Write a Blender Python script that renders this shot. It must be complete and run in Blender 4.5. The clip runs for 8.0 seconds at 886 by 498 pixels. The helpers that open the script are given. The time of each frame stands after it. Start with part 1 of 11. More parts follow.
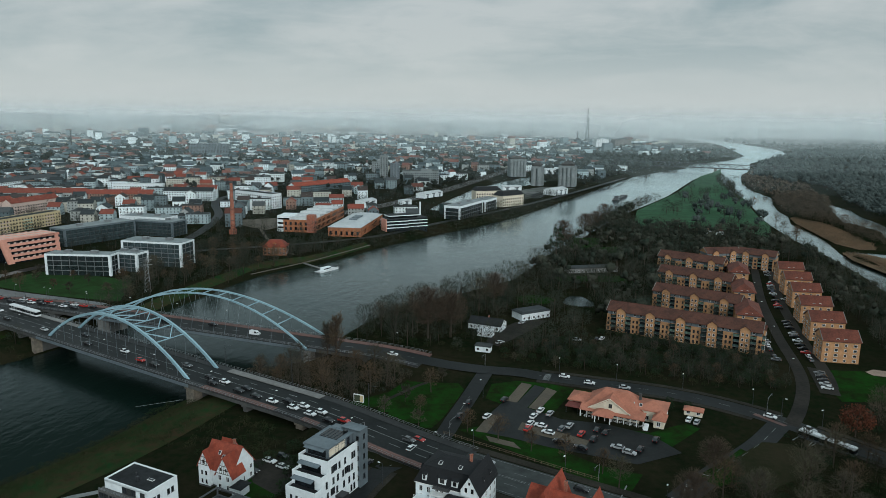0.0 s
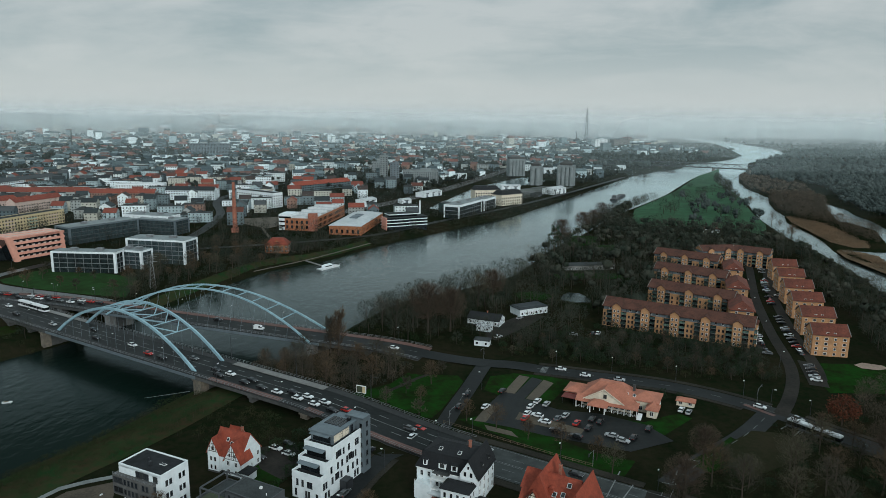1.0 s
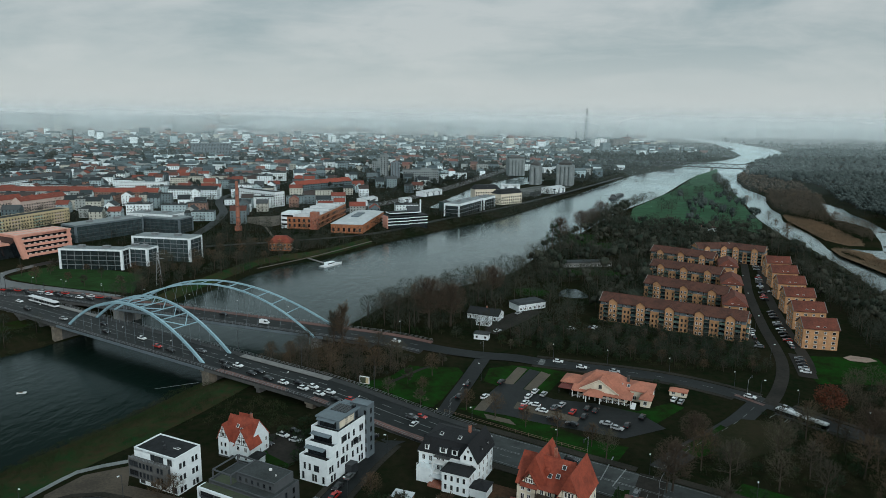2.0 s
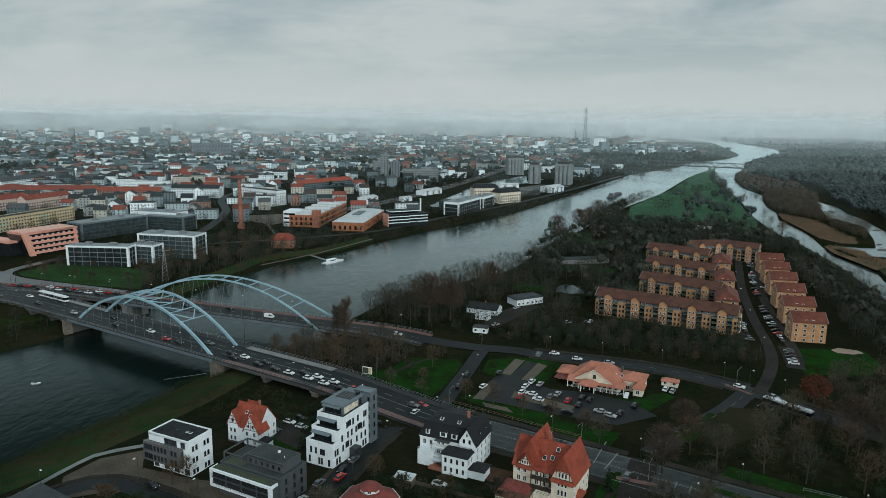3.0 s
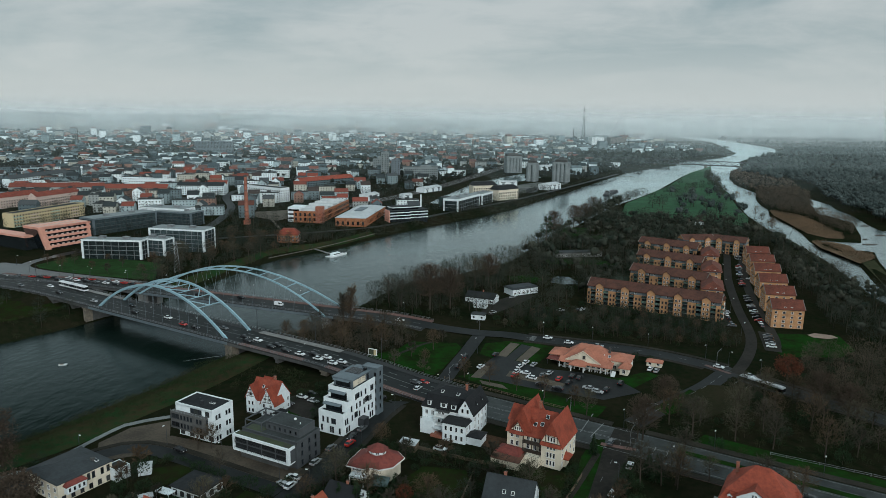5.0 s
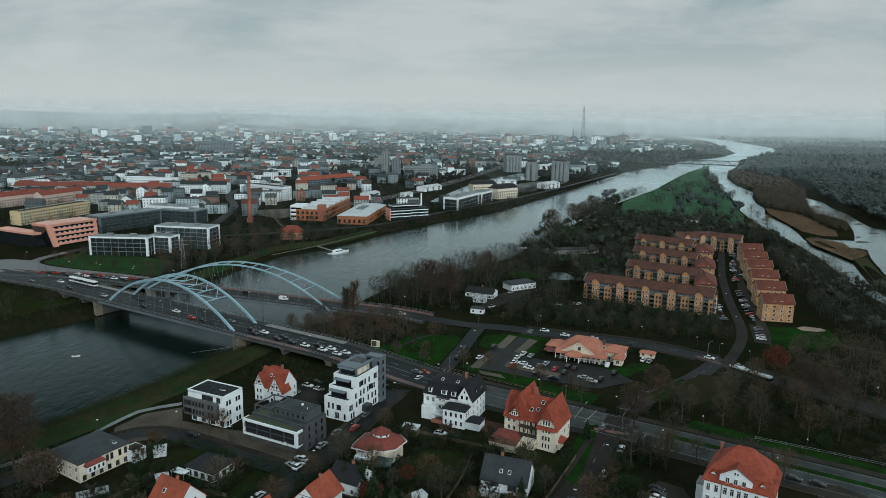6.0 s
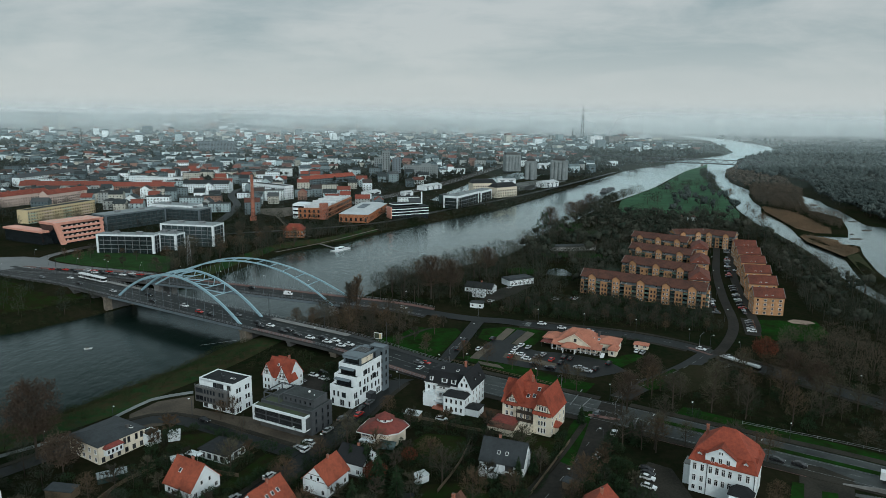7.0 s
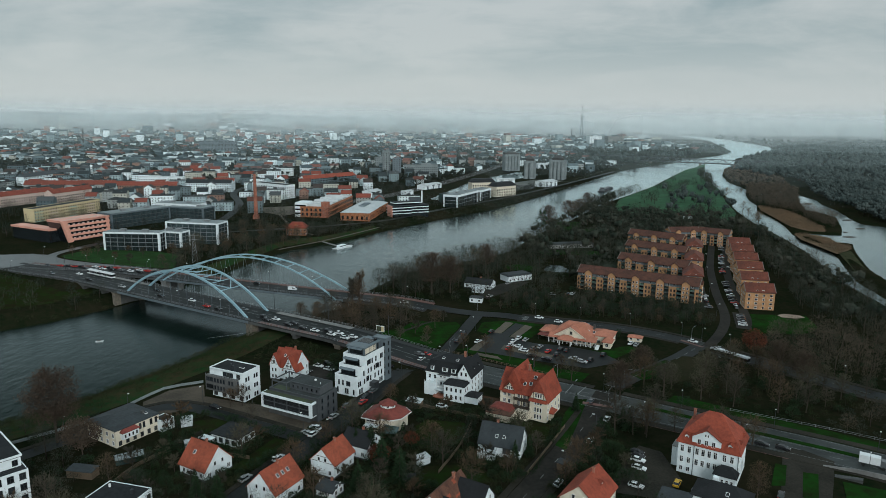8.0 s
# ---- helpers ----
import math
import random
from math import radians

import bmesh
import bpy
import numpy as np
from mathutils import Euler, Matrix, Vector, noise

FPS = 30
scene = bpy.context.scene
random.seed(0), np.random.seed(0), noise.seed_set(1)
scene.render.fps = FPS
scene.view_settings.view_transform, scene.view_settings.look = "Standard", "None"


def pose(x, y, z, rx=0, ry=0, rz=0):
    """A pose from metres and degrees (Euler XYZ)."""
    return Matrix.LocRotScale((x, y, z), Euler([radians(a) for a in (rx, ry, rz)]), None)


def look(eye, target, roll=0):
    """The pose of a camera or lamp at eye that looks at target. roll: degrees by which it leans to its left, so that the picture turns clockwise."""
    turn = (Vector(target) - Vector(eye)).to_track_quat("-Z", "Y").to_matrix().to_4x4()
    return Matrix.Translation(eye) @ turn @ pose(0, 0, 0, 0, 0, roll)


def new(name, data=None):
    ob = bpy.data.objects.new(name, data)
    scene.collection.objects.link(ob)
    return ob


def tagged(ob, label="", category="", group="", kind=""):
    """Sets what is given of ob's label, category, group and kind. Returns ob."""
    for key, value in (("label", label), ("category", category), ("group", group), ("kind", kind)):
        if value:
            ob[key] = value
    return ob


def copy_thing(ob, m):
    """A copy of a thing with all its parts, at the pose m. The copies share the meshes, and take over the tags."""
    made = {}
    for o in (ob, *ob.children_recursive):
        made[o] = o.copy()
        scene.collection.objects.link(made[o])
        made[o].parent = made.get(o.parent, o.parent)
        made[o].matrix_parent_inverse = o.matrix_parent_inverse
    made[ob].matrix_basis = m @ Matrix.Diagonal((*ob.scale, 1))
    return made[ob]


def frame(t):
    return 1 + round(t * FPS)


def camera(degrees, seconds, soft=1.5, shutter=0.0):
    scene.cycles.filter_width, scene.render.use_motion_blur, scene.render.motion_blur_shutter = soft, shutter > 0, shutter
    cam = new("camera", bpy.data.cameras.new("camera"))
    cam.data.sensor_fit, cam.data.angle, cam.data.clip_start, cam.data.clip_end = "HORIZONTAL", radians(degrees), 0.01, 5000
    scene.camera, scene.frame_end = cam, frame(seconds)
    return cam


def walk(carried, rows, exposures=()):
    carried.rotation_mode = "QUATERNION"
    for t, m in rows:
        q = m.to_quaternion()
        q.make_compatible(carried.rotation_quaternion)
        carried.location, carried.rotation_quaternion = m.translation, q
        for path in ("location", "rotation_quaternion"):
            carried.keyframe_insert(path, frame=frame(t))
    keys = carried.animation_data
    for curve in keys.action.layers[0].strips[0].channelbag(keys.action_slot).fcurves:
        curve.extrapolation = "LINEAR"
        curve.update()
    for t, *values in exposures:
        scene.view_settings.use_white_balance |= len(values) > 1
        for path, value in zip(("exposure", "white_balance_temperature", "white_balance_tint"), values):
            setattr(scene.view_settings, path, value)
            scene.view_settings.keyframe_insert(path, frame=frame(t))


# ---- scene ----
cam = camera(66.0, 8.0, soft=0.6)
PATH = [
    (0, (-0.036, 5.6, 104.017), (-0.082, 7.563, 103.637), 0.7),
    (0.5, (-0.012, 1.748, 103.973), (-0.057, 3.711, 103.593), 0.7),
    (1, (-0.021, -2.2, 103.903), (-0.065, -0.238, 103.523), 0.7),
    (1.5, (-0.107, -6.492, 103.821), (-0.151, -4.529, 103.441), 0.7),
    (3, (0.05, -20.691, 103.751), (0.007, -18.728, 103.37), 0.7),
    (3.5, (0.062, -25.693, 103.747), (0.02, -23.73, 103.365), 0.7),
    (4, (0.03, -30.704, 103.772), (-0.012, -28.742, 103.389), 0.7),
    (4.5, (0.093, -35.855, 103.818), (0.052, -33.892, 103.434), 0.7),
    (6, (0.338, -51.576, 103.793), (0.297, -49.614, 103.408), 0.7),
    (6.5, (0.358, -56.881, 103.809), (0.317, -54.919, 103.423), 0.7),
    (7, (0.445, -62.098, 103.823), (0.404, -60.136, 103.437), 0.6),
    (7.5, (0.431, -67.366, 103.853), (0.391, -65.404, 103.467), 0.6),
    (8, (0.416, -72.726, 103.884), (0.376, -70.764, 103.498), 0.6),
]
walk(cam, [(t, look(eye, target, roll)) for t, eye, target, roll in PATH], exposures=((0.0, 0.12, 6260.0, 3.5), (8.0, 0.12, 6260.0, 3.5)))

# ---- world, sun ----
SUN_AZ, SUN_EL = radians(158.0), radians(21.0)
world = bpy.data.worlds.new("overcast_sky")
scene.world = world
world.use_nodes = True


def build_world():
    nt = world.node_tree
    nt.nodes.clear()
    N, K = nt.nodes.new, nt.links.new
    out, bg = N("ShaderNodeOutputWorld"), N("ShaderNodeBackground")
    sky = N("ShaderNodeTexSky")
    sky.sky_type, sky.sun_disc = "NISHITA", False
    sky.sun_elevation, sky.sun_rotation = SUN_EL, SUN_AZ
    dim = N("ShaderNodeVectorMath")
    dim.operation = "SCALE"
    dim.inputs["Scale"].default_value = 0.08
    K(sky.outputs[0], dim.inputs[0])
    tc, sep = N("ShaderNodeTexCoord"), N("ShaderNodeSeparateXYZ")
    K(tc.outputs["Generated"], sep.inputs[0])

    def math_node(op, a, b=None, clamp=False):
        n = N("ShaderNodeMath")
        n.operation, n.use_clamp = op, clamp
        for i, val in enumerate((a, b)):
            if val is None:
                continue
            if isinstance(val, (int, float)):
                n.inputs[i].default_value = val
            else:
                K(val, n.inputs[i])
        return n.outputs[0]

    z = math_node("MAXIMUM", sep.outputs[2], 0.0)
    zz = math_node("ADD", z, 0.20)
    comb = N("ShaderNodeCombineXYZ")
    K(math_node("DIVIDE", sep.outputs[0], zz), comb.inputs[0])
    K(math_node("DIVIDE", sep.outputs[1], zz), comb.inputs[1])

    def noise_of(scale, detail, rough, dist, loc=(0, 0, 0), sq=(1, 1, 1)):
        mp, n = N("ShaderNodeMapping"), N("ShaderNodeTexNoise")
        mp.inputs["Location"].default_value, mp.inputs["Scale"].default_value = loc, sq
        K(comb.outputs[0], mp.inputs[0])
        K(mp.outputs[0], n.inputs["Vector"])
        for key, val in (("Scale", scale), ("Detail", detail), ("Roughness", rough), ("Distortion", dist)):
            n.inputs[key].default_value = val
        return n.outputs[0]

    big = noise_of(0.9, 6.0, 0.55, 0.7, (1.7, 0.4, 0))
    small = noise_of(2.8, 7.0, 0.6, 0.5, (5.2, 3.1, 0), (0.85, 1.2, 1))
    mixv = math_node("ADD", math_node("MULTIPLY", big, 0.65), math_node("MULTIPLY", small, 0.35))
    ramp = N("ShaderNodeValToRGB")
    ramp.color_ramp.elements[0].position, ramp.color_ramp.elements[1].position = 0.38, 0.60
    ramp.color_ramp.elements[0].color = (0.312, 0.366, 0.386, 1)
    ramp.color_ramp.elements[1].color = (0.495, 0.507, 0.511, 1)
    K(mixv, ramp.inputs[0])
    # mist towards the horizon
    low = N("ShaderNodeMapRange")
    low.inputs["From Min"].default_value, low.inputs["From Max"].default_value = 0.02, 0.115
    low.inputs["To Min"].default_value, low.inputs["To Max"].default_value = 1.0, 0.0
    K(z, low.inputs["Value"])
    hz = N("ShaderNodeMix")
    hz.data_type = "RGBA"
    K(low.outputs[0], hz.inputs[0])
    K(ramp.outputs[0], hz.inputs[6])
    hz.inputs[7].default_value = (0.522, 0.537, 0.545, 1)
    # the cloud deck is brighter towards the zenith, as under any overcast
    zen = N("ShaderNodeMapRange")
    zen.inputs["From Min"].default_value, zen.inputs["From Max"].default_value = 0.15, 1.0
    zen.inputs["To Min"].default_value, zen.inputs["To Max"].default_value = 1.0, 1.62
    K(z, zen.inputs["Value"])
    cool = N("ShaderNodeMix")
    cool.data_type = "RGBA"
    high = N("ShaderNodeMapRange")
    high.inputs["From Min"].default_value, high.inputs["From Max"].default_value = 0.2, 0.7
    K(z, high.inputs["Value"])
    K(high.outputs[0], cool.inputs[0])
    cool.inputs[6].default_value, cool.inputs[7].default_value = (1, 1, 1, 1), (0.90, 1.0, 1.035, 1)
    tone = N("ShaderNodeVectorMath")
    tone.operation = "MULTIPLY"
    K(hz.outputs[2], tone.inputs[0])
    K(cool.outputs[2], tone.inputs[1])
    up = N("ShaderNodeVectorMath")
    up.operation = "SCALE"
    K(tone.outputs[0], up.inputs[0])
    K(zen.outputs[0], up.inputs["Scale"])
    mx = N("ShaderNodeMix")
    mx.data_type = "RGBA"
    mx.inputs[0].default_value = 0.93
    K(dim.outputs[0], mx.inputs[6])
    K(up.outputs[0], mx.inputs[7])
    K(mx.outputs[2], bg.inputs[0])
    bg.inputs[1].default_value = 1.0
    K(bg.outputs[0], out.inputs[0])


build_world()
sun = new("sun", bpy.data.lights.new("sun", "SUN"))
sun.data.energy, sun.data.angle, sun.data.color = 1.5, radians(22), (0.97, 0.99, 1.0)
sun.matrix_world = look((math.sin(SUN_AZ) * math.cos(SUN_EL), math.cos(SUN_AZ) * math.cos(SUN_EL), math.sin(SUN_EL)), (0, 0, 0))

# ---- materials ----


def surf(name, col, col2=None, rough=0.85, fine=3.0, large=0.15, bump=0.0, metal=0.0, rnd=None, amount=0.12, island=False, spec=0.4, coord="Object", stretch=(1, 1, 1)):
    """A rough surface: two scales of noise mix col into col2, rnd spreads the value from thing to thing."""
    m = bpy.data.materials.new(name)
    m.use_nodes = True
    nt = m.node_tree
    N, K = nt.nodes.new, nt.links.new
    b = nt.nodes["Principled BSDF"]
    b.inputs["Roughness"].default_value, b.inputs["Metallic"].default_value = rough, metal
    b.inputs["Specular IOR Level"].default_value = spec
    tc, mp = N("ShaderNodeTexCoord"), N("ShaderNodeMapping")
    mp.inputs["Scale"].default_value = stretch
    K(tc.outputs[coord], mp.inputs[0])
    n1, n2 = N("ShaderNodeTexNoise"), N("ShaderNodeTexNoise")
    n1.inputs["Scale"].default_value, n1.inputs["Detail"].default_value = large, 4.0
    n2.inputs["Scale"].default_value, n2.inputs["Detail"].default_value = fine, 5.0
    n2.inputs["Roughness"].default_value = 0.65
    K(mp.outputs[0], n1.inputs[0])
    K(mp.outputs[0], n2.inputs[0])
    add = N("ShaderNodeMath")
    add.operation = "ADD"
    K(n1.outputs[0], add.inputs[0])
    K(n2.outputs[0], add.inputs[1])
    rg = N("ShaderNodeMapRange")
    rg.inputs["From Min"].default_value, rg.inputs["From Max"].default_value = 0.78, 1.22
    K(add.outputs[0], rg.inputs["Value"])
    c2 = col2 if col2 else tuple(c * (1 - 2.2 * amount) for c in col)
    mx = N("ShaderNodeMix")
    mx.data_type = "RGBA"
    K(rg.outputs[0], mx.inputs[0])
    mx.inputs[6].default_value, mx.inputs[7].default_value = (*col, 1), (*c2, 1)
    last = mx.outputs[2]
    if rnd:
        ramp = N("ShaderNodeValToRGB")
        ramp.color_ramp.interpolation = "CONSTANT"
        els = ramp.color_ramp.elements
        while len(els) < len(rnd):
            els.new(0.5)
        for i, c in enumerate(rnd):
            els[i].position, els[i].color = i / len(rnd), (*c, 1)
        src = N("ShaderNodeNewGeometry").outputs["Random Per Island"] if island else N("ShaderNodeObjectInfo").outputs["Random"]
        K(src, ramp.inputs[0])
        mul = N("ShaderNodeMix")
        mul.data_type, mul.blend_type = "RGBA", "MULTIPLY"
        mul.inputs[0].default_value = 1.0
        K(last, mul.inputs[6])
        K(ramp.outputs[0], mul.inputs[7])
        last = mul.outputs[2]
    K(last, b.inputs["Base Color"])
    if bump:
        bp = N("ShaderNodeBump")
        bp.inputs["Strength"].default_value, bp.inputs["Distance"].default_value = 0.7, bump
        K(n2.outputs[0], bp.inputs["Height"])
        K(bp.outputs[0], b.inputs["Normal"])
    return m


def tiled_roof(name, col, course=0.33, rough=0.8, rnd=None, amount=0.2):
    """Tile courses that follow the height of the slope, with weathering."""
    m = surf(name, col, rough=rough, fine=1.2, large=0.25, rnd=rnd, amount=amount)
    nt = m.node_tree
    N, K = nt.nodes.new, nt.links.new
    b = nt.nodes["Principled BSDF"]
    tc, wv = N("ShaderNodeTexCoord"), N("ShaderNodeTexWave")
    wv.wave_type, wv.bands_direction, wv.wave_profile = "BANDS", "Z", "SAW"
    wv.inputs["Scale"].default_value = 0.314 / course
    wv.inputs["Distortion"].default_value = 0.3
    K(tc.outputs["Object"], wv.inputs[0])
    bp = N("ShaderNodeBump")
    bp.inputs["Strength"].default_value, bp.inputs["Distance"].default_value = 0.6, 0.06
    K(wv.outputs["Fac"], bp.inputs["Height"])
    K(bp.outputs[0], b.inputs["Normal"])
    return m


def brick_wall(name, col, col2, mortar, size=3.2):
    m = surf(name, col, fine=2.0, large=0.2)
    nt = m.node_tree
    N, K = nt.nodes.new, nt.links.new
    b = nt.nodes["Principled BSDF"]
    tc, mp, br = N("ShaderNodeTexCoord"), N("ShaderNodeMapping"), N("ShaderNodeTexBrick")
    mp.inputs["Rotation"].default_value = (radians(90), 0, radians(33))
    K(tc.outputs["Object"], mp.inputs[0])
    K(mp.outputs[0], br.inputs[0])
    br.inputs["Scale"].default_value = size
    br.inputs["Color1"].default_value, br.inputs["Color2"].default_value, br.inputs["Mortar"].default_value = (*col, 1), (*col2, 1), (*mortar, 1)
    br.inputs["Mortar Size"].default_value = 0.012
    ns, mul = N("ShaderNodeTexNoise"), N("ShaderNodeMix")
    ns.inputs["Scale"].default_value, ns.inputs["Detail"].default_value = 0.35, 6.0
    K(tc.outputs["Object"], ns.inputs[0])
    rg = N("ShaderNodeMapRange")
    rg.inputs["From Min"].default_value, rg.inputs["From Max"].default_value = 0.3, 0.7
    rg.inputs["To Min"].default_value, rg.inputs["To Max"].default_value = 0.7, 1.15
    K(ns.outputs[0], rg.inputs["Value"])
    mul.data_type, mul.blend_type = "RGBA", "MULTIPLY"
    mul.inputs[0].default_value = 1.0
    K(br.outputs[0], mul.inputs[6])
    K(rg.outputs[0], mul.inputs[7])
    K(mul.outputs[2], b.inputs["Base Color"])
    return m


def glassy(name, col, rough=0.08, spec=0.5):
    return surf(name, col, rough=rough, fine=0.8, large=0.3, amount=0.25, spec=spec, rnd=[(0.5, 0.5, 0.5), (1, 1, 1), (0.75, 0.8, 0.85), (1.6, 1.5, 1.3), (0.4, 0.4, 0.4)])


M = {}
M["soil"] = surf("leaf_litter_and_rough_grass", (0.0205, 0.0178, 0.0107), (0.0070, 0.0120, 0.0054), fine=0.35, large=0.03, bump=0.3, spec=0.0)
M["lawn"] = surf("mown_grass", (0.0125, 0.046, 0.0085), (0.0125, 0.0185, 0.0070), fine=0.35, large=0.11, bump=0.1, spec=0.0)
M["garden_grass"] = surf("shaded_garden_grass", (0.0150, 0.0285, 0.0075), (0.0185, 0.0155, 0.0085), fine=0.5, large=0.16, bump=0.15, spec=0.0)
M["rough_grass"] = surf("rough_bank_grass", (0.0145, 0.041, 0.0145), (0.042, 0.031, 0.018), fine=0.30, large=0.06, bump=0.3, spec=0.0)
# Green muted towards blue: some distance haze is mixed into the colour.
M["meadow"] = surf("winter_meadow", (0.055, 0.118, 0.066), (0.044, 0.078, 0.048), fine=0.12, large=0.03, bump=0.1, spec=0.0)
M["office_lawn"] = surf("damp_lawn", (0.027, 0.062, 0.022), (0.022, 0.036, 0.015), fine=0.2, large=0.06, bump=0.1, spec=0.0)
M["reed"] = surf("dry_reed", (0.185, 0.122, 0.078), (0.108, 0.080, 0.054), fine=0.15, large=0.03, bump=0.6, spec=0.0)
M["sand"] = surf("pale_pink_sand", (0.34, 0.25, 0.20), (0.24, 0.18, 0.145), fine=0.9, large=0.2, spec=0.0)
M["ballast"] = surf("brown_track_ballast", (0.075, 0.068, 0.060), (0.042, 0.040, 0.036), fine=0.5, large=0.06, spec=0.0)
M["harbour_yard"] = surf("worn_harbour_concrete", (0.155, 0.155, 0.150), (0.060, 0.066, 0.058), fine=0.12, large=0.03, spec=0.1)
M["brown_earth"] = surf("bare_brown_earth", (0.085, 0.050, 0.032), (0.045, 0.029, 0.020), fine=0.8, large=0.2, bump=0.1, spec=0.0)
M["spit_grass"] = surf("trampled_green_brown_grass", (0.052, 0.050, 0.030), (0.028, 0.034, 0.018), fine=0.3, large=0.06, bump=0.3, spec=0.0)
M["knoll"] = surf("mossy_brown_grass", (0.034, 0.029, 0.018), (0.022, 0.024, 0.013), fine=0.5, large=0.08, bump=0.2, spec=0.0)
M["yard_paving"] = surf("damp_brown_paving", (0.092, 0.074, 0.056), (0.050, 0.041, 0.032), rough=0.75, fine=1.2, large=0.12, bump=0.03, spec=0.1)
M["mud"] = surf("wet_mud", (0.055, 0.045, 0.035), (0.03, 0.028, 0.022), rough=0.6, fine=0.2, large=0.05, bump=0.2)
M["asphalt"] = surf("wet_asphalt", (0.0190, 0.0212, 0.0212), (0.0098, 0.0112, 0.0112), rough=0.5, fine=0.6, large=0.07, spec=0.08)
# Light streaks paint the reflections of wet asphalt into the base colour.
M["asphalt_main"] = surf("wet_asphalt_sheen_streaks", (0.052, 0.058, 0.056), (0.016, 0.018, 0.018), rough=0.5, fine=0.22, large=0.05, spec=0.15)
M["asphalt_pale"] = surf("worn_asphalt", (0.034, 0.030, 0.0255), (0.0175, 0.0160, 0.0140), rough=0.75, fine=0.6, large=0.08, spec=0.06)
# Wet road; its pale base colour stands in for the reflected sky.
M["asphalt_sheen"] = surf("wet_asphalt_sky_sheen", (0.115, 0.121, 0.122), (0.070, 0.075, 0.076), rough=0.4, fine=0.5, large=0.05, spec=0.4)
M["paving"] = surf("pavement_slabs", (0.040, 0.036, 0.029), (0.019, 0.0175, 0.0140), spec=0.06, rough=0.8, fine=1.5, large=0.1, bump=0.02)
M["foot_paving"] = surf("grey_footway_asphalt", (0.040, 0.041, 0.041), (0.021, 0.0215, 0.022), rough=0.7, fine=0.8, large=0.1, spec=0.2)
M["red_path"] = surf("red_cycle_path", (0.15, 0.070, 0.055), (0.085, 0.042, 0.036), rough=0.6, fine=0.8, large=0.1)
M["sand_paving"] = surf("pale_parking_paving", (0.100, 0.078, 0.054), (0.060, 0.048, 0.034), rough=0.8, fine=1.0, large=0.1)
M["paint"] = surf("road_paint", (0.25, 0.26, 0.255), (0.09, 0.095, 0.095), rough=0.6, fine=1.5, large=0.2)
M["concrete"] = surf("grey_concrete", (0.22, 0.215, 0.205), (0.13, 0.125, 0.12), rough=0.85, fine=0.7, large=0.12, bump=0.02)
M["pale_concrete"] = surf("weathered_pale_concrete", (0.235, 0.262, 0.265), (0.15, 0.17, 0.172), rough=0.85, fine=0.4, large=0.08)
M["bank_scrub"] = surf("green_brown_bank_scrub", (0.042, 0.036, 0.020), (0.018, 0.034, 0.014), rough=0.95, fine=0.3, large=0.06, spec=0.0)
# Tone lowered so that the bridge pier recesses look shaded.
M["dark_concrete"] = surf("dark_grey_concrete", (0.080, 0.079, 0.076), (0.040, 0.041, 0.040), rough=0.8, fine=0.7, large=0.12)
M["sandstone"] = surf("weathered_sandstone", (0.19, 0.16, 0.125), (0.095, 0.082, 0.066), fine=0.8, large=0.2, bump=0.1)
M["blue_steel"] = surf("pale_blue_painted_steel", (0.29, 0.43, 0.49), (0.22, 0.34, 0.395), rough=0.45, fine=0.6, large=0.08)
M["steel"] = surf("galvanised_steel", (0.30, 0.31, 0.32), rough=0.45, metal=0.6, fine=2, large=0.3)
M["dark_steel"] = surf("dark_painted_steel", (0.035, 0.038, 0.042), rough=0.5, fine=2, large=0.3)
M["white"] = surf("white_render", (0.77, 0.81, 0.825), (0.64, 0.68, 0.695), rough=0.9, fine=0.6, large=0.15)
M["cream"] = surf("cream_render", (0.74, 0.66, 0.53), (0.60, 0.53, 0.42), rough=0.9, fine=0.6, large=0.15)
M["trim"] = surf("white_painted_wood", (0.78, 0.78, 0.77), rough=0.5, fine=2, large=0.4, amount=0.06)
M["grey_render"] = surf("dark_grey_render", (0.070, 0.076, 0.081), (0.052, 0.056, 0.060), rough=0.85, fine=0.8, large=0.15)
M["taupe"] = surf("grey_brown_cladding", (0.115, 0.112, 0.108), (0.08, 0.078, 0.076), rough=0.8, fine=0.8, large=0.2)
M["slate_blue"] = surf("blue_grey_metal_cladding", (0.15, 0.18, 0.20), (0.11, 0.135, 0.15), rough=0.5, fine=0.6, large=0.15, metal=0.2)
M["bitumen"] = surf("bitumen_roof", (0.030, 0.032, 0.034), (0.018, 0.019, 0.020), rough=0.75, fine=0.6, large=0.15, spec=0.06)
M["gravel_roof"] = surf("gravel_roof", (0.058, 0.063, 0.064), (0.034, 0.037, 0.036), rough=0.9, fine=1.5, large=0.12, spec=0.06)
M["sedum"] = surf("green_roof", (0.05, 0.07, 0.03), (0.04, 0.04, 0.03), fine=0.8, large=0.2, bump=0.05)
M["red_tile"] = tiled_roof("red_clay_tiles", (0.285, 0.058, 0.031), rnd=[(1, 1, 1), (0.85, 0.85, 0.85), (1.1, 1.05, 1.0)])
M["orange_tile"] = tiled_roof("orange_clay_tiles", (0.335, 0.076, 0.038))
M["dark_red_tile"] = tiled_roof("dark_red_tiles", (0.20, 0.045, 0.034))
M["brown_tile"] = tiled_roof("brown_tiles", (0.15, 0.062, 0.038), amount=0.3)
M["coral_tile"] = tiled_roof("faded_coral_tiles", (0.44, 0.165, 0.105), amount=0.15)
M["block_tile"] = tiled_roof("rust_red_tiles", (0.100, 0.036, 0.022), amount=0.25)
M["block_red"] = tiled_roof("deep_red_tiles", (0.155, 0.040, 0.022), amount=0.25)
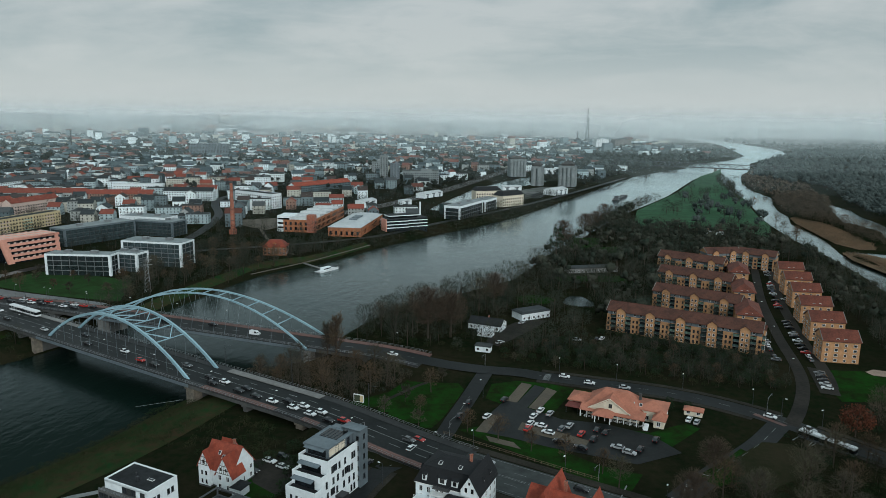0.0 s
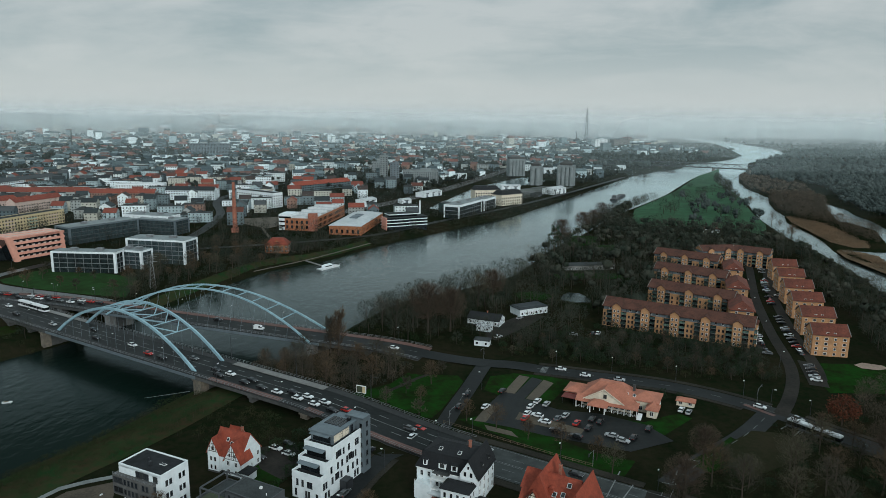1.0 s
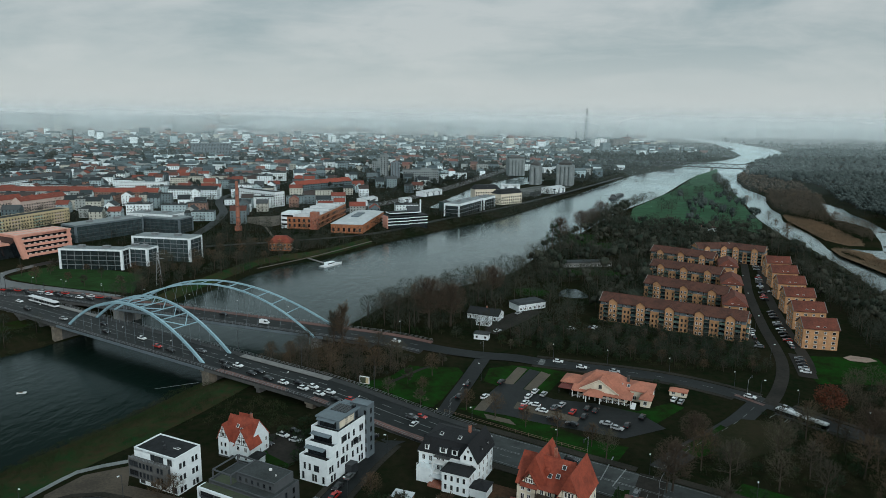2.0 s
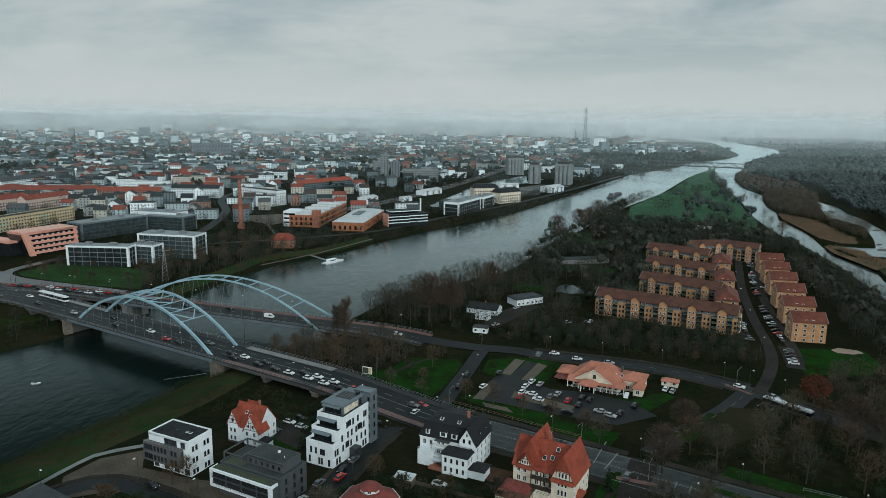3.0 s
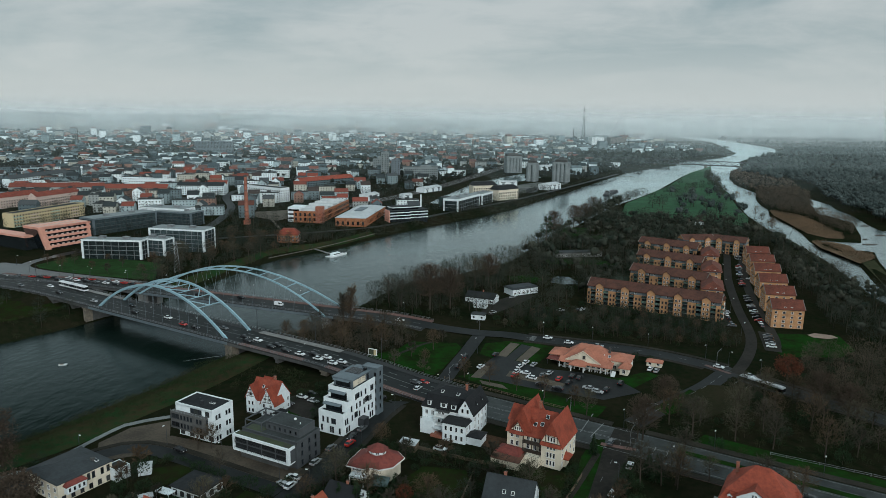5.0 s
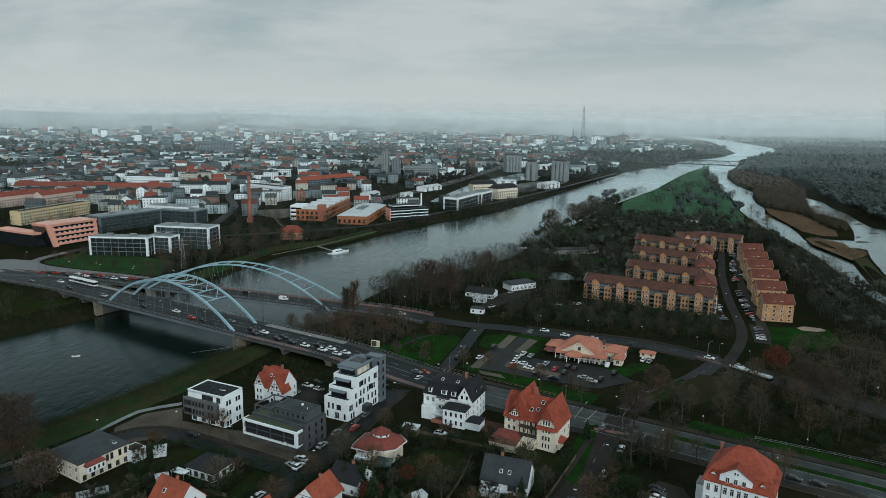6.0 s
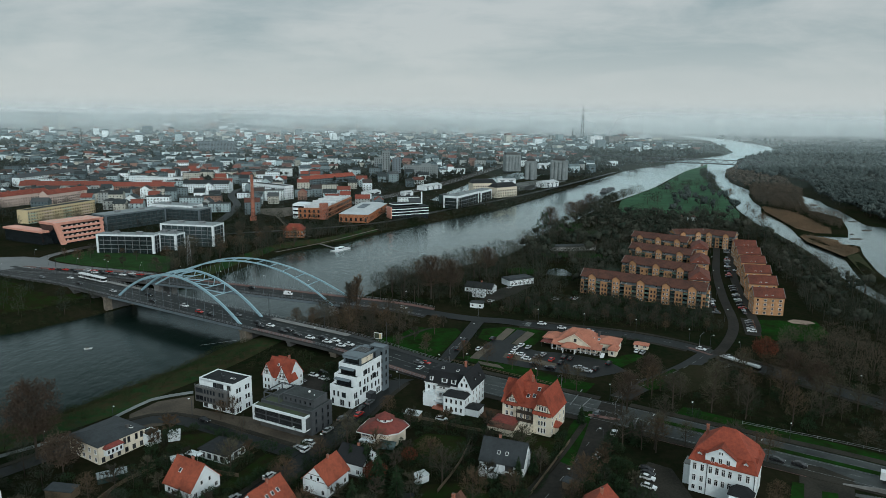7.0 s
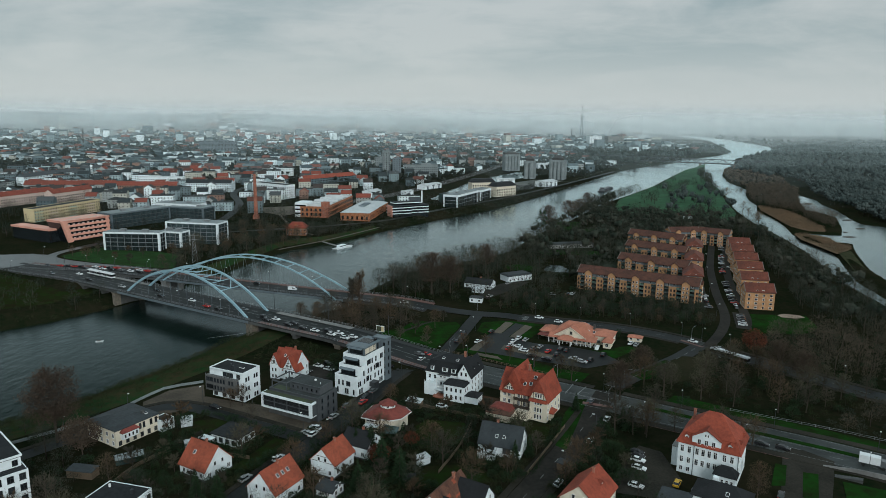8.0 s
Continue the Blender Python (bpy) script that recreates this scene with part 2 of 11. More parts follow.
M["silver_roof"] = surf("pale_metal_roof", (0.52, 0.54, 0.55), (0.38, 0.40, 0.41), rough=0.5, fine=0.4, large=0.08)
M["slate"] = tiled_roof("dark_slate", (0.012, 0.013, 0.015), rough=0.85)
M["slate_grey"] = tiled_roof("grey_slate", (0.034, 0.040, 0.044), rough=0.75)
M["tan_brick"] = brick_wall("tan_brick", (0.52, 0.27, 0.128), (0.40, 0.205, 0.095), (0.34, 0.23, 0.14))
M["red_brick"] = brick_wall("red_brick", (0.36, 0.12, 0.07), (0.28, 0.09, 0.055), (0.30, 0.24, 0.2))
M["orange_brick"] = brick_wall("orange_brick", (0.37, 0.135, 0.055), (0.29, 0.10, 0.042), (0.28, 0.20, 0.15))
M["timber"] = surf("dark_timber", (0.05, 0.035, 0.025), rough=0.7, fine=4, large=0.5)
M["wood"] = surf("weathered_wood", (0.14, 0.10, 0.065), rough=0.8, fine=4, large=0.4)
M["glass"] = glassy("window_glass", (0.035, 0.04, 0.045))
M["glass_green"] = glassy("green_balcony_glass", (0.10, 0.16, 0.15), 0.15)
M["glass_dark"] = glassy("dark_facade_glass", (0.02, 0.025, 0.028), 0.06)
# Blue-grey base holds a painted reflection of the sky in the panes.
M["office_glass"] = glassy("sky_tinted_office_glass", (0.055, 0.078, 0.083), 0.1, 0.6)
M["bark"] = surf("bark", (0.075, 0.06, 0.047), (0.045, 0.036, 0.03), rough=0.95, fine=3, large=0.3, spec=0.0)
M["twig"] = surf("bare_twigs", (0.088, 0.076, 0.057), (0.045, 0.041, 0.032), rough=0.95, fine=0.5, large=0.12, spec=0.0, rnd=[(1, 1, 1), (1.2, 1.0, 0.88), (0.75, 0.8, 0.8), (1.1, 1.15, 1.05), (1.25, 1.0, 0.85)])
M["twig_red"] = surf("reddish_twigs", (0.094, 0.070, 0.052), (0.050, 0.039, 0.030), rough=0.95, fine=0.5, large=0.12, spec=0.0)
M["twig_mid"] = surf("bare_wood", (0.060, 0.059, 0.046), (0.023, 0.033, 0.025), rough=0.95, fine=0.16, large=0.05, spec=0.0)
# Twigs made paler and bluer here; the colour carries the distance haze.
M["twig_hazed"] = surf("bare_wood_hazed", (0.076, 0.090, 0.084), (0.038, 0.050, 0.048), rough=0.95, fine=0.12, large=0.010, spec=0.0)
M["twig_town"] = surf("bare_town_trees", (0.046, 0.050, 0.042), (0.018, 0.025, 0.021), rough=0.95, fine=0.12, large=0.02, spec=0.0)
M["needle"] = surf("dark_evergreen", (0.018, 0.036, 0.014), (0.011, 0.022, 0.009), rough=0.8, fine=1, large=0.2, spec=0.15)
M["rust_leaf"] = surf("withered_brown_leaves", (0.125, 0.040, 0.022), (0.070, 0.028, 0.018), rough=0.9, fine=0.8, large=0.3, spec=0.1)
M["brown_leaf"] = surf("dull_brown_leaves", (0.080, 0.056, 0.042), (0.040, 0.031, 0.025), rough=0.95, fine=0.6, large=0.2, spec=0.0)
M["brush"] = surf("brown_undergrowth", (0.108, 0.080, 0.060), (0.056, 0.053, 0.040), rough=0.95, fine=0.3, large=0.05, spec=0.0)
M["rubber"] = surf("tyre_rubber", (0.018, 0.018, 0.018), rough=0.85, fine=4, large=1)
M["lamp_head"] = surf("white_lamp_head", (0.80, 0.82, 0.82), rough=0.3, fine=3, large=1)
M["red_light"] = surf("red_plastic", (0.45, 0.03, 0.02), rough=0.3, fine=3, large=1)


def water_material():
    m = bpy.data.materials.new("river_water")
    m.use_nodes = True
    nt = m.node_tree
    N, K = nt.nodes.new, nt.links.new
    b = nt.nodes["Principled BSDF"]
    b.inputs["Base Color"].default_value = (0.0046, 0.0108, 0.0082, 1)
    b.inputs["Specular IOR Level"].default_value, b.inputs["Roughness"].default_value = 0.0, 0.6
    gl, fr, mx, out = N("ShaderNodeBsdfGlossy"), N("ShaderNodeFresnel"), N("ShaderNodeMixShader"), nt.nodes["Material Output"]
    gl.inputs["Color"].default_value = (0.88, 0.985, 1.0, 1)
    fr.inputs["IOR"].default_value = 1.33
    sharp = N("ShaderNodeMapRange")
    sharp.inputs["From Min"].default_value, sharp.inputs["From Max"].default_value = 0.10, 0.62
    sharp.inputs["To Min"].default_value, sharp.inputs["To Max"].default_value = 0.012, 1.0
    K(fr.outputs[0], sharp.inputs["Value"])
    K(sharp.outputs[0], mx.inputs[0])
    K(b.outputs[0], mx.inputs[1])
    K(gl.outputs[0], mx.inputs[2])
    K(mx.outputs[0], out.inputs[0])
    tc, mp = N("ShaderNodeTexCoord"), N("ShaderNodeMapping")
    mp.inputs["Rotation"].default_value, mp.inputs["Scale"].default_value = (0, 0, radians(-30)), (1, 0.55, 1)
    K(tc.outputs["Object"], mp.inputs[0])
    n1, n2, n3 = (N("ShaderNodeTexNoise") for _ in range(3))
    for n, s, d in ((n1, 0.26, 7.0), (n2, 0.03, 3.0), (n3, 0.012, 3.0)):
        n.inputs["Scale"].default_value, n.inputs["Detail"].default_value = s, d
        K(mp.outputs[0], n.inputs[0])
    b1, b2 = N("ShaderNodeBump"), N("ShaderNodeBump")
    b1.inputs["Strength"].default_value, b1.inputs["Distance"].default_value = 0.9, 0.20
    b2.inputs["Strength"].default_value, b2.inputs["Distance"].default_value = 0.15, 0.12
    K(n1.outputs[0], b1.inputs["Height"])
    K(n2.outputs[0], b2.inputs["Height"])
    K(b2.outputs[0], b1.inputs["Normal"])
    for sock in (b.inputs["Normal"], gl.inputs["Normal"], fr.inputs["Normal"]):
        K(b1.outputs[0], sock)
    rg = N("ShaderNodeMapRange")
    rg.inputs["From Min"].default_value, rg.inputs["From Max"].default_value = 0.35, 0.65
    rg.inputs["To Min"].default_value, rg.inputs["To Max"].default_value = 0.13, 0.24
    K(n3.outputs[0], rg.inputs["Value"])
    K(rg.outputs[0], gl.inputs["Roughness"])
    return m


M["water"] = water_material()

# ---- building kit ----


class Kit:
    """Collects faces of one mesh."""

    def ring(self, w, h, b, y0, y1, m=0):
        """An upright rectangular frame w by h with bars b wide, from y0 to y1."""
        n = len(self.v)
        for y in (y0, y1):
            for d in (0.0, b):
                self.v.extend([(-w / 2 + d, y, d), (w / 2 - d, y, d), (w / 2 - d, y, h - d), (-w / 2 + d, y, h - d)])
        for i in range(4):
            j = (i + 1) % 4
            self.f.extend([(n + i, n + j, n + 4 + j, n + 4 + i), (n + 8 + j, n + 8 + i, n + 12 + i, n + 12 + j), (n + j, n + i, n + 8 + i, n + 8 + j), (n + 4 + i, n + 4 + j, n + 12 + j, n + 12 + i)])
            self.m.extend((m,) * 4)

    def __init__(self):
        self.v, self.f, self.m = [], [], []

    def poly(self, pts, m=0):
        n = len(self.v)
        self.v.extend(pts)
        self.f.append(tuple(range(n, n + len(pts))))
        self.m.append(m)

    def hexa(self, b, t, m=0, top=None):
        """A solid between two rings of points, b below and t above."""
        n, k = len(self.v), len(b)
        self.v.extend(b)
        self.v.extend(t)
        self.f.append(tuple(range(n + k - 1, n - 1, -1)))
        self.f.append(tuple(range(n + k, n + 2 * k)))
        self.m.extend((m, m if top is None else top))
        for i in range(k):
            j = (i + 1) % k
            self.f.append((n + i, n + j, n + k + j, n + k + i))
            self.m.append(m)

    def box(self, x0, y0, z0, x1, y1, z1, m=0, top=None):
        r = ((x0, y0), (x1, y0), (x1, y1), (x0, y1))
        self.hexa([(x, y, z0) for x, y in r], [(x, y, z1) for x, y in r], m, top)

    def prism(self, pts, z0, z1, m=0, top=None):
        self.hexa([(x, y, z0) for x, y in pts], [(x, y, z1) for x, y in pts], m, top)

    def tube(self, pts, r0, r1=None, n=6, m=0):
        """A tapered round bar along a line of points."""
        r1 = r0 if r1 is None else r1
        rings, last = [], len(pts) - 1
        for i, p in enumerate(pts):
            p = Vector(p)
            d = (Vector(pts[min(i + 1, last)]) - Vector(pts[max(i - 1, 0)])).normalized()
            a = d.orthogonal().normalized()
            c = d.cross(a)
            r = r0 + (r1 - r0) * i / max(last, 1)
            rings.append(len(self.v))
            for k in range(n):
                w = 2 * math.pi * k / n
                self.v.append(tuple(p + a * (r * math.cos(w)) + c * (r * math.sin(w))))
        for s, e in zip(rings, rings[1:]):
            for k in range(n):
                j = (k + 1) % n
                self.f.append((s + k, s + j, e + j, e + k))
                self.m.append(m)
        for s, rev in ((rings[0], True), (rings[-1], False)):
            q = list(range(s, s + n))
            self.f.append(tuple(reversed(q)) if rev else tuple(q))
            self.m.append(m)

    def data(self, name, mats):
        me = bpy.data.meshes.new(name)
        me.from_pydata(self.v, [], self.f)
        for mt in mats:
            me.materials.append(mt)
        if len(mats) > 1:
            me.polygons.foreach_set("material_index", self.m)
        me.update()
        return me


def listed(mats):
    return list(mats) if isinstance(mats, (list, tuple)) else [mats]


def part(name, kit, mats, parent, label=""):
    """One mesh object under a thing or a part."""
    me = kit if isinstance(kit, bpy.types.Mesh) else kit.data(name, listed(mats))
    ob = new(name, me)
    ob.parent = parent
    return tagged(ob, label)


def thing(name, x, y, z=0.0, ang=0.0, label="", category="", group="", kind=""):
    ob = new(name)
    ob.matrix_basis = pose(x, y, z, 0, 0, ang)
    ob.empty_display_size = 0.5
    return tagged(ob, label, category, group, kind)


def solid(name, kit, mats, label="", category="", kind="", group="", at=None):
    ob = new(name, kit.data(name, listed(mats)))
    if at is not None:
        ob.matrix_basis = at
    return tagged(ob, label, category, group, kind)


def np_mesh(name, V, F, mats, mi=None):
    """A mesh from arrays: V n x 3, F m x 3 or m x 4."""
    me = bpy.data.meshes.new(name)
    k = F.shape[1]
    me.vertices.add(len(V))
    me.vertices.foreach_set("co", np.ascontiguousarray(V, np.float32).ravel())
    me.loops.add(F.size)
    me.loops.foreach_set("vertex_index", np.ascontiguousarray(F, np.int32).ravel())
    me.polygons.add(len(F))
    me.polygons.foreach_set("loop_start", np.arange(0, F.size, k, dtype=np.int32))
    for mt in listed(mats):
        me.materials.append(mt)
    if mi is not None:
        me.polygons.foreach_set("material_index", np.ascontiguousarray(mi, np.int32))
    me.update(calc_edges=True)
    me.validate()
    return me


def inside(X, Y, poly):
    X, Y = np.asarray(X, float), np.asarray(Y, float)
    res = np.zeros(X.shape, bool)
    n = len(poly)
    for i in range(n):
        (x0, y0), (x1, y1) = poly[i], poly[(i + 1) % n]
        if y0 == y1:
            continue
        c = ((y0 > Y) != (y1 > Y)) & (X < (x1 - x0) * (Y - y0) / (y1 - y0) + x0)
        res ^= c
    return res


def line_distance(X, Y, pts, closed=False):
    best = np.full(np.shape(X), 1e9)
    ends = list(zip(pts, pts[1:])) + ([(pts[-1], pts[0])] if closed else [])
    for (x0, y0), (x1, y1) in ends:
        dx, dy = x1 - x0, y1 - y0
        u = np.clip(((X - x0) * dx + (Y - y0) * dy) / (dx * dx + dy * dy + 1e-9), 0, 1)
        best = np.minimum(best, np.hypot(X - x0 - u * dx, Y - y0 - u * dy))
    return best


def smooth(pts, step=4.0):
    """A line through the points, rounded, with a point every step metres."""
    out = []
    P = [Vector((*p, 0)) if len(p) == 2 else Vector(p) for p in pts]
    P = [2 * P[0] - P[1]] + P + [2 * P[-1] - P[-2]]
    for a, b, c, d in zip(P, P[1:], P[2:], P[3:]):
        n = max(1, int((c - b).length / step))
        for i in range(n):
            t = i / n
            q = 0.5 * ((2 * b) + (c - a) * t + (2 * a - 5 * b + 4 * c - d) * t * t + (3 * b - a - 3 * c + d) * t ** 3)
            out.append((q.x, q.y))
    out.append((P[-2].x, P[-2].y))
    return out


# ---- the plan of river, bridges and roads ----
WATER_Z = -6.0
NEAR_BANK = [(-330, -60), (-250, 60), (-195, 116), (-162, 151), (-144, 174), (-135, 192), (-126, 208), (-118.5, 224), (-111, 244), (-104, 261), (-67, 306), (-58, 338), (-41, 383), (-3, 416), (33, 457), (48, 490),
             (83, 581), (114, 636), (177, 778), (230, 872), (303, 1007), (440, 1303), (523, 1440), (574, 1530)]
FAR_BANK = [(537, 1622), (457, 1523), (337, 1344), (165, 975), (64, 767), (-5, 666), (-60, 586), (-102, 507), (-130, 480), (-146, 442), (-163, 380), (-187, 311), (-198, 291), (-215, 266), (-238, 245),
            (-280, 190), (-350, 90), (-460, -60)]
NORTH_LEFT = [(1060, 4400), (1177, 4284), (1262, 4000), (1261, 3707), (1246, 3455), (1176, 3149), (1064, 2772), (954, 2390), (894, 2198), (783, 1993), (693, 1870), (623, 1807), (528, 1660)]
NORTH_RIGHT = [(648, 1556), (755, 1813), (864, 1985), (1010, 2227), (1105, 2355), (1217, 2673), (1270, 2940), (1300, 3150), (1350, 3400), (1395, 3741), (1385, 4128), (1280, 4420), (1100, 4560)]
OLD_LEFT = [(574, 1530), (473, 1335), (449, 1170), (401, 962), (341, 767), (325, 695), (310, 616), (304, 551), (294, 495), (277, 428), (264, 380), (260, 341), (250, 270), (236, 150), (230, -80)]
OLD_RIGHT = [(246, -80), (252, 150), (262, 270), (268, 345), (275, 389), (292, 434), (312, 484), (316, 520), (316, 545), (323, 582), (338, 627), (349, 670), (355, 707), (360, 748), (384, 805), (396, 859), (417, 920), (451, 1000), (468, 1116), (509, 1254), (574, 1418), (648, 1556)]
POOL = [(497, 930), (462, 854), (427, 766), (432, 757), (432, 706), (394, 624), (369, 579), (353, 584), (336, 589), (330, 585), (327, 578), (341, 551), (342, 540), (356, 537), (336, 497), (308, 429), (299, 390), (296, 350), (330, 300), (420, 420), (456, 540), (452, 632), (430, 655), (440, 693), (464, 768), (474, 819), (492, 870)]
SIDE_ARM = [(694, 2273), (699, 2238), (760, 2390), (814, 2550), (880, 2740), (941, 2952), (980, 3224), (930, 3040), (860, 2790), (780, 2540)]
BASIN = [(-40, 806), (-20, 784), (8, 868), (44, 983), (86, 1073), (134, 1158), (156, 1230), (122, 1294), (64, 1179), (18, 1050), (-22, 890)]
WATERS = [NEAR_BANK + FAR_BANK, [(574, 1526), (532, 1620), (520, 1662), (560, 1700), (655, 1562)], NORTH_LEFT + NORTH_RIGHT, OLD_LEFT + OLD_RIGHT, POOL, BASIN, SIDE_ARM]

A1, A2 = radians(-30.0), radians(-19.0)
U1, W1, C1 = (math.cos(A1), math.sin(A1)), (-math.sin(A1), math.cos(A1)), 172.5
U2, W2, C2 = (math.cos(A2), math.sin(A2)), (-math.sin(A2), math.cos(A2)), 260.5


def on1(s, v=0.0):
    return (s * U1[0] + (C1 + v) * W1[0], s * U1[1] + (C1 + v) * W1[1])


def on2(s, v=0.0):
    return (s * U2[0] + (C2 + v) * W2[0], s * U2[1] + (C2 + v) * W2[1])


def ramp_z(s, a, b, c, d, top=4.0):
    """0 before a, rising to top at b, level to c, back to 0 at d."""
    e = np.minimum(np.clip((s - a) / (b - a), 0, 1), np.clip((d - s) / (d - c), 0, 1))
    return top * e * e * (3 - 2 * e)


def deck1(s):
    return ramp_z(s, -450, -350, -165, -95)


def deck2(s):
    return ramp_z(s, -400, -310, -130, -62)


ARCH1, ARCH2 = (-311.0, -214.5), (-275.0, -156.0)
MAIN_ROAD = [on1(s) for s in (-105, -60, -20, 15, 40)] + [(150, 111), (230, 66), (330, 18)]
ROAD_2 = [on2(-106), on2(-94, 1.2), (9, 276.5), (22, 275.5), (34, 272), (50, 267), (84, 256), (109, 239), (128, 216.5), (146, 195), (167, 172), (215, 135), (300, 90)]
CROSS_ROAD = [(12, 274), (7, 256), (3, 242), (-1, 228), (-5, 214), (-12, 204), (-22, 193)]
STREET_A = [(-22, 193), (-28, 178), (-36, 152), (-46, 128), (-56, 104), (-68, 72), (-80, 40)]
STREET_B = [(59, 176), (50, 156), (37, 130), (20, 100), (4, 70), (-10, 40)]
LINK = [(62, 180), (78, 196), (98, 214), (114, 232)]
BLOCK_STREET = [(116.5, 230), (124, 240.5), (134, 257.5), (142, 275), (148, 294), (158, 332), (177, 394), (196, 446), (208, 478), (220, 512)]
QUAY_ROAD = [(-140, 106), (-122, 130), (-109, 150), (-98, 155), (-84, 150), (-66, 141), (-48, 132)]
WEST_ROAD = [on1(-445), (-330, 395), (-380, 430), (-470, 480), (-640, 560), (-1000, 700)]
LOOP = [(-196, 364), (-222, 373), (-257, 384), (-281, 394), (-293, 404), (-296, 417), (-292, 436), (-284, 457)]
LINK_WEST = [(-293, 404), (-308, 407), (-322, 403), (-336, 397)]
NORTH_ROAD = [(-291, 440), (-283, 458), (-255, 490), (-230, 560), (-250, 700), (-300, 860), (-260, 1100)]
SHORE_ROAD = [(-255, 490), (-200, 520), (-130, 555), (-70, 600), (-20, 680), (60, 800), (150, 960), (300, 1250)]
ROADS = [("main_road", MAIN_ROAD, 17.0), ("road_east", ROAD_2, 9.0), ("cross_road", CROSS_ROAD, 6.4), ("street_by_villas", STREET_A, 6.5), ("street_south", STREET_B, 8.0), ("link_road", LINK, 7.5),
         ("block_street", BLOCK_STREET, 5.0), ("quay_road", QUAY_ROAD, 6.0), ("west_road", WEST_ROAD, 15.0), ("loop_road", LOOP, 7.0), ("loop_road", LINK_WEST, 10.0), ("north_road", NORTH_ROAD, 9.0), ("shore_road", SHORE_ROAD, 7.0)]


def water_distance(X, Y):
    """Metres from the water's edge; below zero in the water."""
    d = np.full(np.shape(X), 1e9)
    wet = np.zeros(np.shape(X), bool)
    for poly in WATERS:
        d = np.minimum(d, line_distance(X, Y, poly, True))
        wet |= inside(X, Y, poly)
    return np.where(wet, -d, d)


def rise(e):
    e = np.clip(e, 0, 1)
    return e * e * (3 - 2 * e)


FLOOD_Y = [-80, 150, 270, 341, 389, 443, 511, 594, 643, 744, 857, 1007, 1152, 1400, 1614, 2000, 3000, 4900]
FLOOD_X = [238, 244, 256, 268, 276, 286, 300, 318, 324, 345, 375, 425, 463, 540, 640, 860, 1110, 1350]


def hill_z(X, Y):
    """Low hills, shaped to fit the camera's horizon, nearer on the town side."""
    X, Y = np.asarray(X, float), np.asarray(Y, float)
    start = np.interp(X, [300, 950], [3300, 4380])
    top = np.interp(X, [-3000, -800, 600, 1500], [92, 84, 66, 50]) + 5 * np.sin(X * 0.0031) + 3 * np.sin(X * 0.0083 + 1)
    return top * np.clip((Y - start) / (4840 - start), 0, 1) ** 1.5


def ground_z(X, Y, d=None):
    X, Y = np.asarray(X, float), np.asarray(Y, float)
    d = water_distance(X, Y) if d is None else d
    flood = rise((X - np.interp(Y, FLOOD_Y, FLOOD_X)) / 25)
    land = -4.6 * flood
    z = np.where(d < 0, -6.0 + np.clip(d, -8, 0) * 0.3, -6.0 + (6.0 + land) * rise(d / (np.where(line_distance(X, Y, NEAR_BANK[2:11]) < 30, 21, 13) - 8 * flood)))
    z = np.where(d > 0, z + hill_z(X, Y), z)
    for deck, (ux, uy), (wx, wy), c, half, gap in ((deck1, U1, W1, C1, 10.5, (-352, -150)), (deck2, U2, W2, C2, 10.5, (-312, -128))):
        s, v = X * ux + Y * uy, np.abs(X * wx + Y * wy - c)
        hgt = deck(s) - 0.35
        bank = hgt - np.maximum(v - half, 0) * 0.55
        bank = np.where((s > gap[0]) & (s < gap[1]), -20, bank)
        z = np.where((d > 0) & (bank > z), bank, z)
    return z


def axis_steps(lo, hi, a, b, fine, grow):
    mid = list(np.arange(a, b, fine))
    up, s = [b], fine
    while up[-1] < hi:
        s *= grow
        up.append(up[-1] + s)
    dn, s = [a], fine
    while dn[-1] > lo:
        s *= grow
        dn.append(dn[-1] - s)
    return np.array(dn[:0:-1] + mid + up)


def build_ground():
    xs, ys = axis_steps(-4600, 4600, -320, 560, 4.0, 1.03), axis_steps(-500, 4850, 70, 560, 4.0, 1.022)
    X, Y = np.meshgrid(xs, ys)
    d = water_distance(X, Y)
    Z = ground_z(X, Y, d)
    rough = np.sin(X * 0.31 + 1.3 * np.sin(Y * 0.17)) * np.sin(Y * 0.27 + np.cos(X * 0.11)) * 0.12
    Z = Z + np.where(d > 0, np.minimum(rough, 0), 0)
    V = np.stack([X.ravel(), Y.ravel(), Z.ravel()], 1)
    nx, ny = len(xs), len(ys)
    i = (np.arange(ny - 1)[:, None] * nx + np.arange(nx - 1)[None]).ravel()
    F = np.stack([i, i + 1, i + nx + 1, i + nx], 1)
    ob = new("ground", np_mesh("ground", V, F, M["soil"]))
    tagged(ob, "flat river plain of damp brown soil and winter grass", "ground", kind="structure")
    k = Kit()
    k.poly([(-4600, -500, WATER_Z), (4600, -500, WATER_Z), (4600, 4850, WATER_Z), (-4600, 4850, WATER_Z)])
    solid("water", k, M["water"], "wide grey-green river with a rippled surface under cloud", "river", "structure")


build_ground()


def strip(pts, width, lift=0.06, left=None, zs=None):
    """A ribbon along a line, lifted above the ground."""
    k = Kit()
    P = [Vector((*p[:2], 0)) for p in pts]
    ring = []
    for i, p in enumerate(P):
        d = (P[min(i + 1, len(P) - 1)] - P[max(i - 1, 0)]).normalized()
        n = Vector((-d.y, d.x, 0))
        lo, hi = (-width / 2, width / 2) if left is None else (left, left + width)
        a, b = p + n * lo, p + n * hi
        if zs is None:
            z = max(float(ground_z(p.x, p.y)), -0.2)
        else:
            z = float(zs[i])
        ring.append(((a.x, a.y, z + lift), (b.x, b.y, z + lift)))
    for (a, b), (c, e) in zip(ring, ring[1:]):
        k.poly([a, c, e, b])
    return k


